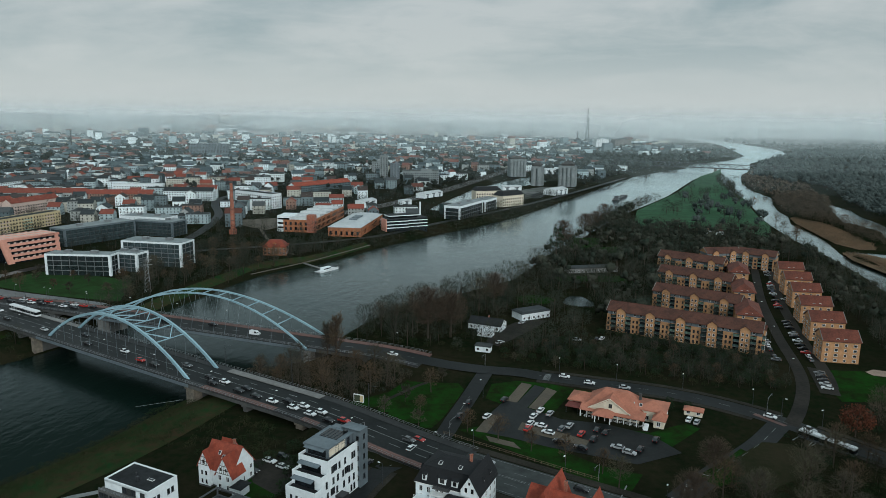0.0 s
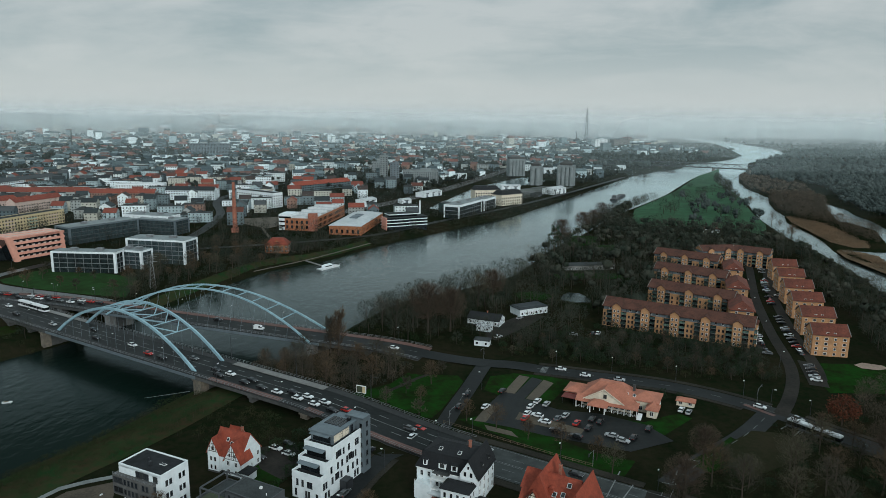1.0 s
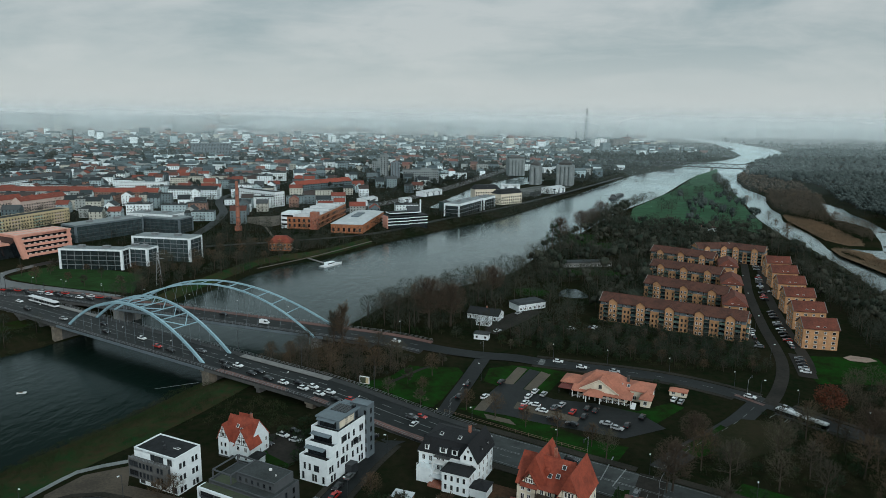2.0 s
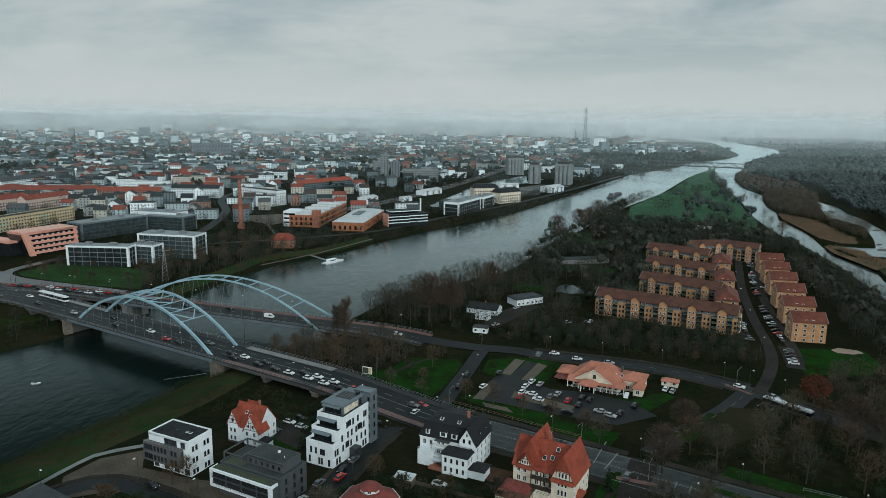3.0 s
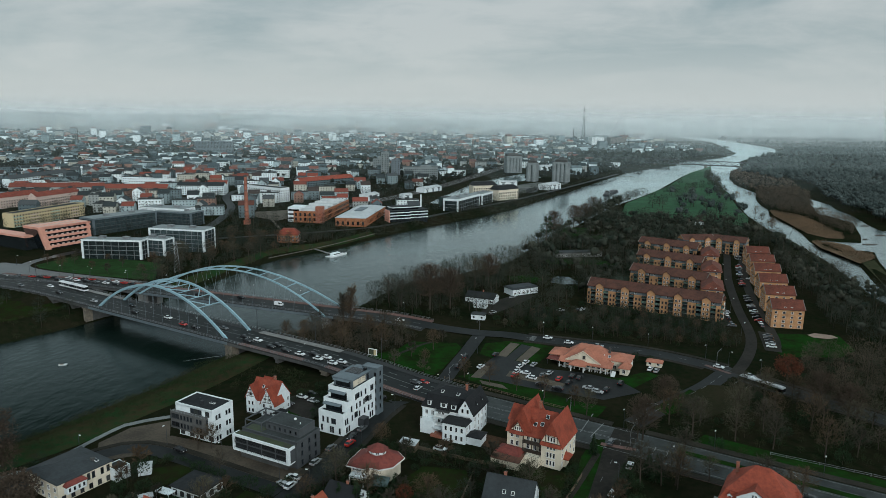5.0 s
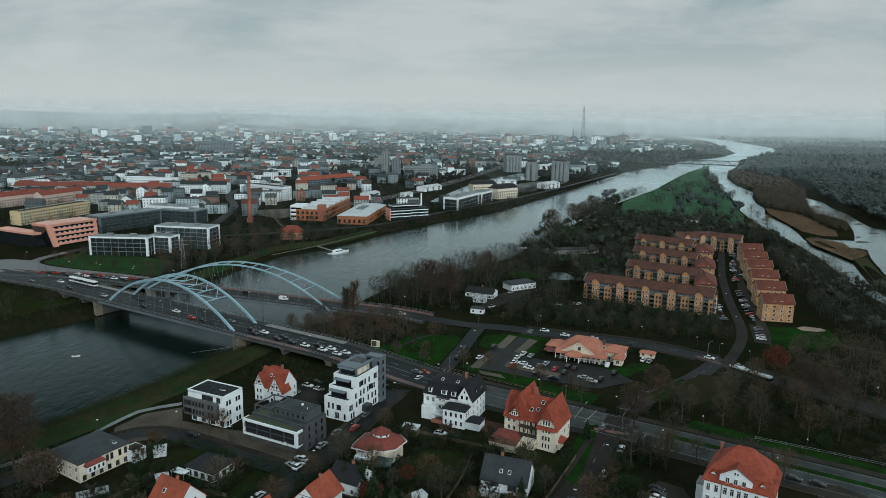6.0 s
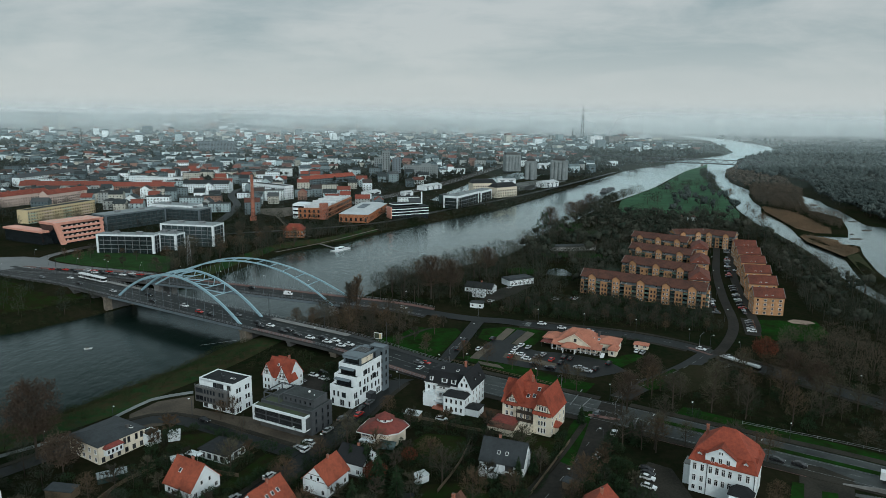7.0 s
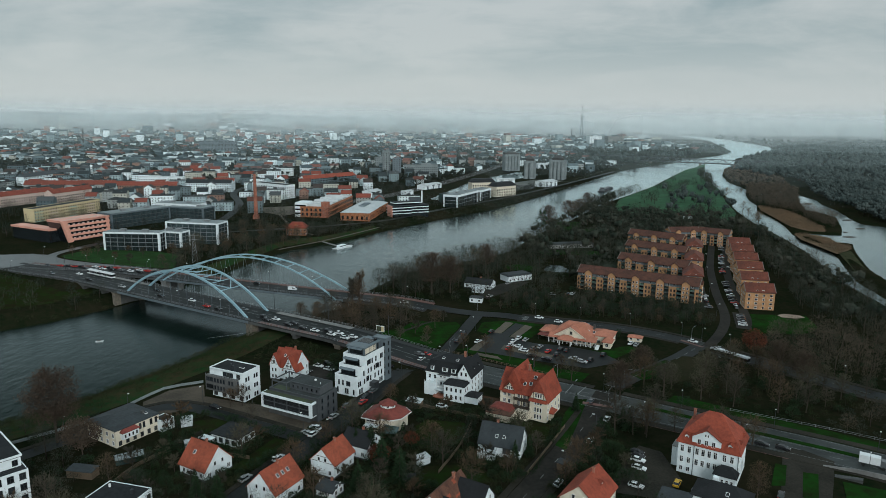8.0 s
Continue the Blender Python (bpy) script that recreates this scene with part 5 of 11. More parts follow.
def mansard_villa():
    r = house("villa", 0.2, 175.2, -23, 20, 21, "large white villa with a black slate mansard roof", "house")
    box = (0, 0.4, 18.4, 12.4)
    body(r, box, -0.3, 8.0, "white")
    k = Kit()
    hip_roof(k, *box, 8.2, 12.2, 0.45, inset=1.9)
    hip_roof(k, 0, 0.4, 15.4, 9.4, 12.4, 14.2, 0.0)
    part("roof", k, M["slate"], r)
    gabled(r, (6.8, -0.4, 4.8, 13.4), 7.9, 9.6, 13.6, "white", "slate", "y", 0.35, False)
    window_row(r, "S", (6.8, -0.4, 4.8, 13.4), 9.0, 2, 0.9, 1.5, margin=1.5)
    window_row(r, "S", (6.8, -0.4, 4.8, 13.4), 11.2, 1, 0.7, 1.0)
    k = Kit()
    k.box(-9.3, -6.3, 7.85, 9.3, -6.1, 8.15)
    k.box(9.25, -6.1, 7.85, 9.45, 6.6, 8.15)
    part("cornice", k, M["trim"], r)
    k = Kit()
    k.box(-3.6, -7.6, 8.0, 1.2, -5.6, 8.2)
    part("roof_terrace", k, M["dark_concrete"], r)
    rail(r, [(-3.6, -7.5), (1.2, -7.5), (1.2, -5.8)], 8.2, 1.0, "dark_steel", 0.6)
    k = Kit()
    slab_between(k, [(-4.2, -9.4, 2.7), (-0.2, -9.4, 2.7), (-0.2, -7.2, 3.1), (-4.2, -7.2, 3.1)], 0.1)
    part("awning", k, M["silver_roof"], r, "pale terrace canopy")
    k = Kit()
    k.box(-4.4, -10.0, -0.2, 0.2, -7.0, 0.7)
    part("terrace", k, M["red_brick"], r)
    wing = (4.4, -8.2, 8.0, 5.0)
    body(r, wing, -0.3, 6.2, "white")
    k = Kit()
    hip_roof(k, *wing, 6.4, 7.6, 0.4, inset=2.0)
    part("roof", k, M["slate"], r)
    for z in (0.9, 3.7):
        window_row(r, "S", wing, z, 4, 0.9, 1.7, margin=1.2)
        window_row(r, "E", wing, z, 2, 0.9, 1.7)
    bay = (-6.2, -7.0, 5.0, 3.0)
    body(r, bay, -0.3, 4.6, "white", "bay")
    rail(r, [(-8.6, -8.4), (-3.8, -8.4), (-3.8, -6.0)], 4.6, 0.9, "trim")
    k = Kit()
    for x in (-4.0, -0.4):
        for y in (-7.6,):
            k.box(x - 0.15, y - 0.15, 0, x + 0.15, y + 0.15, 6.2)
    k.box(-4.2, -7.8, 3.2, -0.2, -5.7, 3.5)
    k.box(-4.2, -7.8, 6.2, -0.2, -5.7, 6.5)
    part("balcony", k, M["trim"], r)
    k = Kit()
    k.box(8.6, -9.8, -0.2, 13.4, -4.6, 2.6)
    part("annex", k, M["white"], r)
    k = Kit()
    hip_roof(k, 11.0, -7.2, 4.8, 5.2, 2.8, 3.7, 0.3)
    part("roof", k, M["slate"], r)
    for z in (0.9, 3.2, 5.6):
        window_row(r, "S", box, z, 0, 1.0, 1.6, at=[-7.6, -5.4, -2.9, -1.5, 7.6])
        window_row(r, "E", box, z, 4, 1.0, 1.6)
        window_row(r, "W", box, z, 4, 1.0, 1.6)
    for x, w in ((-6.6, 1.3), (-1.4, 2.2), (2.2, 1.8)):
        dormer(r, x, -5.9, 8.8, 0, w, 1.9, 2.4, "white", "slate", "shed")
    for y in (-2.0, 2.6):
        dormer(r, 8.9, y, 8.9, 90, 1.4, 1.7, 2.2, "white", "slate")
        dormer(r, -8.9, y, 8.9, -90, 1.4, 1.7, 2.2, "white", "slate")
    skylight(r, 2.6, -3.0, 13.2, 22, 0, 1.0, 1.2)
    skylight(r, -3.2, -2.8, 13.2, 22, 0, 1.0, 1.2)
    chimney(r, 4.2, 0.6, 13.2, 15.6)


def red_villa():
    r = house("villa", 27.4, 158.2, -28, 20, 21, "tall cream villa with steep bright red tiled gables", "house")
    box = (0, 0.2, 18.2, 11.2)
    body(r, box, -0.3, 8.2, "cream")
    k = Kit()
    gable_roof(k, -2.0, 0.2, 14.2, 11.2, 8.2, 14.2, "x", 0.6)
    part("roof", k, M["red_tile"], r)
    k = Kit()
    gable_walls(k, -2.0, 0.2, 14.2, 11.2, 8.2, 14.2)
    part("gable", k, M["cream"], r)
    gabled(r, (6.2, -0.8, 6.2, 13.6), -0.3, 8.0, 14.6, "cream", "red_tile", "y", 0.5, False)
    gabled(r, (-4.4, 1.6, 6.6, 12.6), 8.0, 8.9, 15.6, "cream", "red_tile", "y", 0.5, False)
    gabled(r, (-5.4, -4.8, 4.4, 2.2), 8.0, 8.5, 11.6, "cream", "red_tile", "y", 0.5, False)
    for x, y, w, z0, z1 in ((6.2, -7.62, 6.2, 8.0, 14.6), (-5.4, -5.92, 4.4, 8.5, 11.6)):
        k = Kit()
        for zz in (z0, z0 + (z1 - z0) * 0.3, z0 + (z1 - z0) * 0.55):
            hw = (w / 2) * (1 - (zz - z0) / (z1 - z0)) * 0.94
            k.box(x - hw, y - 0.05, zz, x + hw, y, zz + 0.18)
        for dx in (-0.3, -0.15, 0.15, 0.3):
            k.box(x + dx * w - 0.09, y - 0.05, z0, x + dx * w + 0.09, y, z0 + (z1 - z0) * (1 - abs(dx) * 2) * 0.92)
        part("timber_frame", k, M["timber"], r, "dark timber framing in the gable")
    for x, y, w, z0, z1, cut in ((6.2, -7.62, 6.2, 8.0, 14.6, 0.46), (-4.4, -4.72, 6.6, 8.9, 15.6, 0.03)):
        k = Kit()
        zc = z0 + (z1 - z0) * cut
        hw = w / 2 * (1 - cut) + 0.45
        k.hexa([(x - hw, y - 0.75, zc - 0.3), (x + hw, y - 0.75, zc - 0.3), (x + hw, y + 0.1, zc - 0.3), (x - hw, y + 0.1, zc - 0.3)],
               [(x - 0.12, y - 0.35, z1 + 0.32), (x + 0.12, y - 0.35, z1 + 0.32), (x + 0.12, y + 0.1, z1 + 0.32), (x - 0.12, y + 0.1, z1 + 0.32)])
        part("half_hip", k, M["red_tile"], r, "red tiled half hip over the gable")
    for sg in (-1,):
        k = Kit()
        x, hw, zc, z1 = sg * 9.1, 3.7, 10.4, 14.5
        k.hexa([(x - sg * 0.1, 0.2 - hw, zc), (x + sg * 0.8, 0.2 - hw, zc), (x + sg * 0.8, 0.2 + hw, zc), (x - sg * 0.1, 0.2 + hw, zc)],
               [(x - sg * 0.1, 0.1, z1), (x + sg * 0.4, 0.1, z1), (x + sg * 0.4, 0.3, z1), (x - sg * 0.1, 0.3, z1)])
        part("half_hip", k, M["red_tile"], r, "red tiled half hip over the gable")
    k = Kit()
    k.hexa([(-7.4, -5.98, 9.6), (-5.4, -5.98, 11.4), (-5.4, -5.98, 11.0), (-6.9, -5.98, 9.3)], [(-7.4, -5.92, 9.6), (-5.4, -5.92, 11.4), (-5.4, -5.92, 11.0), (-6.9, -5.92, 9.3)])
    part("gable_boarding", k, M["timber"], r, "dark boarded edge of the gable")
    for z in (0.8, 3.3, 5.9):
        window_row(r, "S", (6.2, -0.8, 6.2, 13.6), z, 0, 0.7, 1.7, at=[-1.0, 0.0, 1.0])
        window_row(r, "S", box, z, 0, 1.0, 1.6, at=[-7.4, -5.6])
        window_row(r, "E", (6.2, -0.8, 6.2, 13.6), z, 4, 0.9, 1.6)
        window_row(r, "W", box, z, 3, 1.0, 1.6)
    window_row(r, "S", (6.2, -0.8, 6.2, 13.6), 8.5, 0, 0.7, 1.5, at=[-0.9, 0.0, 0.9])
    window_row(r, "S", (-5.4, -4.8, 4.4, 2.2), 8.7, 0, 0.6, 1.2, at=[-0.7, 0.0, 0.7])
    # timber balconies between the gables
    k = Kit()
    for z in (3.0, 5.8):
        k.box(-3.2, -7.4, z, 2.8, -5.2, z + 0.25)
    for x in (-3.0, -0.2, 2.6):
        k.box(x - 0.12, -7.3, -0.2, x + 0.12, -7.06, 8.0)
    part("balcony", k, M["timber"], r)
    for z in (3.25, 6.05):
        rail(r, [(-3.2, -7.3), (2.8, -7.3)], z, 0.95, "timber", 0.5)
    window_row(r, "S", box, 3.3, 0, 1.0, 2.2, at=[-2.0, 0.2, 2.0])
    window_row(r, "S", box, 6.0, 0, 1.0, 2.0, at=[-2.0, 0.2, 2.0])
    porch = (0.8, -8.0, 4.4, 3.2)
    body(r, porch, -0.2, 3.0, "cream", "porch")
    rail(r, [(-1.4, -9.5), (3.0, -9.5), (3.0, -6.6)], 3.0, 0.8, "dark_steel")
    lean = (-6.6, -8.2, 7.6, 5.2)
    body(r, lean, -0.2, 2.6, "cream", "annex")
    k = Kit()
    hip_roof(k, *lean, 2.8, 4.2, 0.4, inset=2.4)
    part("roof", k, M["dark_red_tile"], r, "dark red hipped roof of the annex")
    window_row(r, "S", lean, 0.9, 5, 0.9, 1.3)
    for x, hw, y, z in ((6.2, 3.3, -7.62, 7.7), (-5.4, 2.5, -5.92, 8.2)):
        k = Kit()
        slab_between(k, [(x - hw, y - 0.75, z - 0.55), (x + hw, y - 0.75, z - 0.55), (x + hw, y + 0.05, z + 0.35), (x - hw, y + 0.05, z + 0.35)], 0.14)
        part("skirt_roof", k, M["red_tile"], r, "narrow tiled skirt roof under the gable")
    body(r, (8.6, -3.0, 2.6, 3.4), -0.2, 2.6, "cream", "entrance")
    k = Kit()
    hip_roof(k, 9.2, -3.0, 3.0, 3.8, 2.7, 4.2, 0.3)
    part("roof", k, M["red_tile"], r)
    for x, y, z in ((1.6, -3.2, 11.2), (-0.6, -3.4, 10.8), (2.6, -1.4, 13.1)):
        skylight(r, x, y, z, 46, 0, 1.1, 1.3)
    k = Kit()
    k.tube([(-1.6, -2.2, 11.6), (-1.6, -3.6, 11.6)], 0.8, n=14)
    part("round_dormer", k, M["red_tile"], r)
    chimney(r, -1.2, 2.2, 12.6, 16.0)


def slate_gable_house():
    r = house("detached_house", 15.8, 126.6, -19, 13.5, 9.5, "white house under a dark grey slate gable roof", "house")
    gabled(r, (0, 0, 13.2, 9.2), -0.2, 4.2, 9.0, "white", "slate_grey", "x", 0.6)
    box = (0, 0, 13.2, 9.2)
    window_row(r, "S", box, 1.7, 0, 2.4, 1.9, "d", at=[-2.6, 2.4])
    window_row(r, "S", box, 0.4, 0, 1.0, 0.7, "d", at=[2.0, 5.0])
    window_row(r, "E", box, 1.2, 3, 1.0, 1.5)
    window_row(r, "E", box, 4.6, 2, 1.0, 1.4, margin=3.2)
    window_row(r, "W", box, 1.2, 3, 1.0, 1.5)
    body(r, (-3.4, -5.9, 5.4, 2.8), -0.2, 2.2, "white", "terrace")
    rail(r, [(-6.1, -7.2), (-0.7, -7.2), (-0.7, -4.7)], 2.2, 0.9, "steel")
    for x in (-1.2, 1.2):
        skylight(r, x, -2.9, 6.2, 45, 0, 0.9, 1.1)
    chimney(r, -1.8, 0.4, 8.2, 10.0)


def red_hip_bungalow():
    r = house("bungalow", -22.0, 143.0, -20, 14, 13, "cream bungalow with a many-sided dark red hip roof and lantern", "house")
    pts = [(-7.0, -3.6), (-6.4, -6.4), (-1.2, -6.6), (0.4, -5.2), (3.0, -5.2), (5.8, -2.6), (6.6, 3.4), (3.4, 6.2), (-4.2, 6.2), (-7.0, 3.2)]
    k = Kit()
    k.prism([(x * 0.9, y * 0.9) for x, y in pts], -0.2, 4.6)
    part("wall", k, M["cream"], r)
    k = Kit()
    low = [(x * 1.05, y * 1.05, 4.5) for x, y in pts]
    mid = [(x * 1.05, y * 1.05, 4.75) for x, y in pts]
    top = [(x * 0.42, y * 0.42, 7.2) for x, y in pts]
    k.hexa(low, mid)
    k.hexa(mid, top)
    part("roof", k, M["dark_red_tile"], r)
    k = Kit()
    for a, b in zip(pts, pts[1:] + pts[:1]):
        beam(k, (a[0] * 1.06, a[1] * 1.06, 4.55), (b[0] * 1.06, b[1] * 1.06, 4.55), 0.16, 0.3)
    part("gutter", k, M["trim"], r)
    lant = [(2.7 * math.cos(i * math.pi / 4), 2.4 * math.sin(i * math.pi / 4)) for i in range(8)]
    k = Kit()
    k.prism(lant, 6.8, 8.2)
    part("lantern", k, M["white"], r)
    k = Kit()
    k.hexa([(x * 1.25, y * 1.25, 8.1) for x, y in lant], [(x * 0.1, y * 0.1, 9.8) for x, y in lant])
    part("roof", k, M["dark_red_tile"], r)
    for i in (4, 5, 6, 7):
        a = math.radians(i * 45 + 22.5)
        window(r, 2.52 * math.cos(a), 2.3 * math.sin(a), 7.2, i * 45 + 22.5 + 90, 1.0, 0.8)
    window_row(r, "S", (-3.4, 0, 5.2, 11.7), 1.0, 3, 1.3, 1.5)
    window_row(r, "S", (1.6, 0, 3.0, 9.4), 1.0, 1, 2.0, 1.8)
    window_row(r, "W", (0, 0, 12.4, 6.0), 1.0, 2, 1.3, 1.5)
    window_row(r, "S", (-3.4, 0, 5.2, 11.7), 3.2, 3, 1.3, 0.9)
    body(r, (-2.6, -7.4, 4.6, 2.4), 2.4, 3.1, "white", "balcony")
    k = Kit()
    for x in (-4.8, -0.5):
        k.box(x - 0.15, -8.5, -0.2, x + 0.15, -8.2, 2.4)
    part("post", k, M["trim"], r)
    k = Kit()
    slab_between(k, [(2.2, -10.6, 2.4), (7.4, -9.2, 2.4), (6.6, -5.2, 3.0), (1.6, -5.6, 3.0)], 0.08)
    part("conservatory_roof", k, M["glass_green"], r, "pale glazed lean-to roof")


def small_gable(x, y, ang, L, W, eave, ridge, axis, roof, label, wall="white", timber=False, sky=0, front=2):
    r = house("detached_house", x, y, ang, L, W, label, "house")
    box = (0, 0, L, W)
    gabled(r, box, -0.2, eave, ridge, wall, roof, axis, 0.55)
    gs, es = (("E", "W"), ("S", "N")) if axis == "x" else (("S", "N"), ("E", "W"))
    for sd in gs:
        window_row(r, sd, box, 1.0, front, 1.1, 1.4)
        window_row(r, sd, box, eave + 0.1, 2, 0.9, 1.3, margin=(W if axis == "x" else L) * 0.36)
    for sd in es:
        window_row(r, sd, box, 1.0, 3, 1.1, 1.4, margin=1.8)
        if eave > 4.6:
            window_row(r, sd, box, 3.3, 3, 1.0, 1.2, margin=1.8)
    slope = math.degrees(math.atan2(ridge - eave, (W if axis == "x" else L) / 2))
    for i in range(sky):
        if axis == "x":
            skylight(r, -1.6 + 2.0 * i, -W * 0.24, eave + (ridge - eave) * 0.52 + 0.22, slope, 0)
        else:
            skylight(r, L * 0.24, -1.6 + 2.0 * i, eave + (ridge - eave) * 0.52 + 0.22, slope, 90)
    if timber:
        k = Kit()
        y0 = -W / 2 - 0.05
        for zz in (eave - 0.1, eave + (ridge - eave) * 0.4):
            hw = L / 2 * (1 - max(0, zz - eave) / (ridge - eave)) * 0.95
            k.box(-hw, y0, zz, hw, y0 + 0.05, zz + 0.16)
        part("timber_frame", k, M["timber"], r)
    chimney(r, 0.6 if axis == "x" else 0.2, 0.2 if axis == "x" else 0.8, ridge - 0.8, ridge + 1.0, w=0.55)
    return r


def long_bungalow():
    r = house("row_house", -108.6, 134.0, -30, 16, 16, "long cream two-storey house with a grey-green low roof and red bay", "house")
    box = (0.6, 0, 15.0, 15.6)
    body(r, box, -0.3, 5.6, "cream")
    k = Kit()
    hip_roof(k, *box, 5.8, 6.9, 0.4, inset=5.5)
    part("roof", k, M["slate_grey"], r)
    bay = (8.6, -3.4, 1.8, 5.6)
    body(r, bay, 2.4, 4.6, "white", "bay")
    k = Kit()
    hip_roof(k, *bay, 4.7, 5.6, 0.3, inset=1.0)
    part("roof", k, M["dark_red_tile"], r)
    window_row(r, "E", bay, 2.8, 4, 0.8, 1.3, margin=0.8)
    window_row(r, "E", box, 3.2, 0, 0.9, 1.9, "d", at=[0.8, 2.2, 4.8, 6.6])
    window_row(r, "E", box, 0.4, 6, 1.1, 1.5, "d")
    window_row(r, "S", box, 3.1, 5, 1.1, 1.4)
    window_row(r, "S", box, 0.6, 5, 1.1, 1.4)
    body(r, (8.2, 9.4, 5.0, 4.6), -0.2, 3.6, "white", "annex")
    flat_roof(r, (8.2, 9.4, 5.0, 4.6), 3.5, "gravel_roof", "white", 0.3)
    window_row(r, "E", (8.2, 9.4, 5.0, 4.6), 1.2, 2, 0.9, 1.3)
    skylight(r, 5.4, 4.8, 6.5, 6, 90, 0.9, 1.8)
    body(r, (4.8, 4.2, 0.9, 0.9), 6.0, 7.4, "dark_concrete", "chimney")


def low_black_house():
    r = house("bungalow", -71.0, 131.0, -24, 11, 9, "low white bungalow under a black flat roof", "house")
    box = (0, 0, 10.4, 8.6)
    body(r, box, -0.2, 2.8, "white")
    k = Kit()
    hip_roof(k, *box, 3.0, 3.7, 0.5, inset=3.4)
    part("roof", k, M["bitumen"], r)
    window_row(r, "S", box, 0.6, 4, 1.4, 1.5, "d")
    window_row(r, "E", box, 0.6, 3, 1.4, 1.5, "d")
    body(r, (-5.2, -6.4, 5.0, 2.6), 2.2, 2.4, "white", "canopy")
    k = Kit()
    for x in (-7.5, -2.9):
        for y in (-7.5, -5.3):
            k.box(x - 0.06, y - 0.06, -0.1, x + 0.06, y + 0.06, 2.2)
    part("post", k, M["trim"], r)


def left_apartments():
    r = house("apartment_house", -119.0, 84.8, -42, 22, 15, "white multi-storey apartment house with roof terrace, bare trees before it", "house")
    box = (0, 0, 21.0, 13.6)
    body(r, box, -0.3, 15.4, "white")
    up = (-1.2, 0.6, 17.6, 11.0)
    k = Kit()
    k.box(-10.2, -6.5, 15.4, 10.2, 6.5, 15.46)
    part("terrace_floor", k, M["bitumen"], r)
    body(r, up, 15.4, 18.2, "white", "penthouse")
    flat_roof(r, up, 18.1, "bitumen", "white", 0.5, over=0.3)
    rail(r, [(-10.2, -6.5), (10.2, -6.5), (10.2, 6.5)], 15.4, 0.9, "dark_steel")
    for i, z in enumerate((0.8, 3.9, 7.0, 10.1, 13.0)):
        window_row(r, "E", box, z, 5, 1.5, 1.8, "d")
        window_row(r, "S", box, z, 6, 1.8, 1.9, "d")
    window_row(r, "E", up, 15.9, 3, 1.3, 1.5, "d")
    for z in (3.4, 6.5, 9.6):
        k = Kit()
        k.box(-4.2, -8.2, z, 4.2, -6.8, z + 0.2)
        part("balcony", k, M["concrete"], r)


def flat_white_house():
    r = house("detached_house", -87.0, 87.6, -14, 14, 10, "white flat-roofed house with a dark roof", "house")
    box = (0, 0, 13.2, 9.6)
    body(r, box, -0.3, 6.0, "white")
    flat_roof(r, box, 5.9, "bitumen", "white", 0.25)
    for z in (0.8, 3.6):
        window_row(r, "S", box, z, 5, 1.3, 1.5, "d")
        window_row(r, "E", box, z, 3, 1.3, 1.5, "d")
    k = Kit()
    k.tube([(-4.4, 2.2, 5.9), (-4.4, 2.2, 6.9)], 0.3, n=8)
    part("roof_vent", k, M["trim"], r)
    body(r, (3.4, 1.2, 0.8, 0.8), 5.9, 7.2, "dark_steel", "chimney")


def patched_house():
    r = house("detached_house", 0.2, 91.2, -30, 16, 16, "old white house with patched brown and orange tiled roofs", "house")
    gabled(r, (-1.4, -1.0, 9.0, 15.0), -0.2, 4.6, 9.2, "white", "brown_tile", "y", 0.6)
    gabled(r, (4.6, 3.6, 8.2, 7.4), -0.2, 4.8, 9.0, "white", "slate", "x", 0.5)
    k = Kit()
    for x0, y0, x1, y1 in ((0.3, 3.0, 1.9, 5.2), (0.6, -6.8, 1.2, -2.4), (1.6, -1.2, 2.0, 1.6), (-1.0, 1.0, -0.1, 2.2)):
        z = [9.2 + 0.34 - (abs(x + 1.4)) / 4.5 * 4.6 for x in (x0, x1)]
        k.poly([(x0, y0, z[0]), (x1, y0, z[1]), (x1, y1, z[1]), (x0, y1, z[0])])
    part("new_tiles", k, M["orange_tile"], r, "patches of newer orange tiles")
    window_row(r, "E", (4.6, 3.6, 8.2, 7.4), 1.0, 2, 1.0, 1.5)
    window_row(r, "E", (4.6, 3.6, 8.2, 7.4), 4.9, 2, 0.8, 1.3, margin=2.6)
    window_row(r, "E", (-1.4, -1.0, 9.0, 15.0), 1.2, 0, 1.0, 1.5, at=[-6, -3.6, -1.4])
    dormer(r, 2.2, -5.0, 5.2, 90, 1.8, 1.7, 2.4, "white", "slate")
    chimney(r, -1.2, 2.6, 8.4, 10.4)


def red_hip_house():
    r = house("detached_house", 36.8, 95.8, -32, 11, 14, "house with a broad weathered red tiled roof and glazed annex", "house")
    gabled(r, (0, 0, 10.6, 13.6), -0.2, 5.0, 9.6, "cream", "red_tile", "y", 0.6)
    window_row(r, "S", (0, 0, 10.6, 13.6), 5.4, 2, 0.9, 1.4, margin=3.8)
    window_row(r, "E", (0, 0, 10.6, 13.6), 1.2, 4, 1.1, 1.5)
    dormer(r, 3.0, 1.6, 6.0, 90, 1.6, 1.4, 2.2, "cream", "red_tile")
    k = Kit()
    slab_between(k, [(5.6, -4.6, 2.6), (10.4, -4.6, 2.2), (10.4, 3.4, 2.2), (5.6, 3.4, 2.6)], 0.1)
    part("conservatory_roof", k, M["glass_green"], r, "pale glazed annex roof")
    k = Kit()
    for x in (5.8, 8.0, 10.2):
        for y in (-4.4, 3.2):
            k.box(x - 0.06, y - 0.06, -0.2, x + 0.06, y + 0.06, 2.2)
    part("post", k, M["trim"], r)
    chimney(r, 0.3, 2.2, 8.8, 10.8)


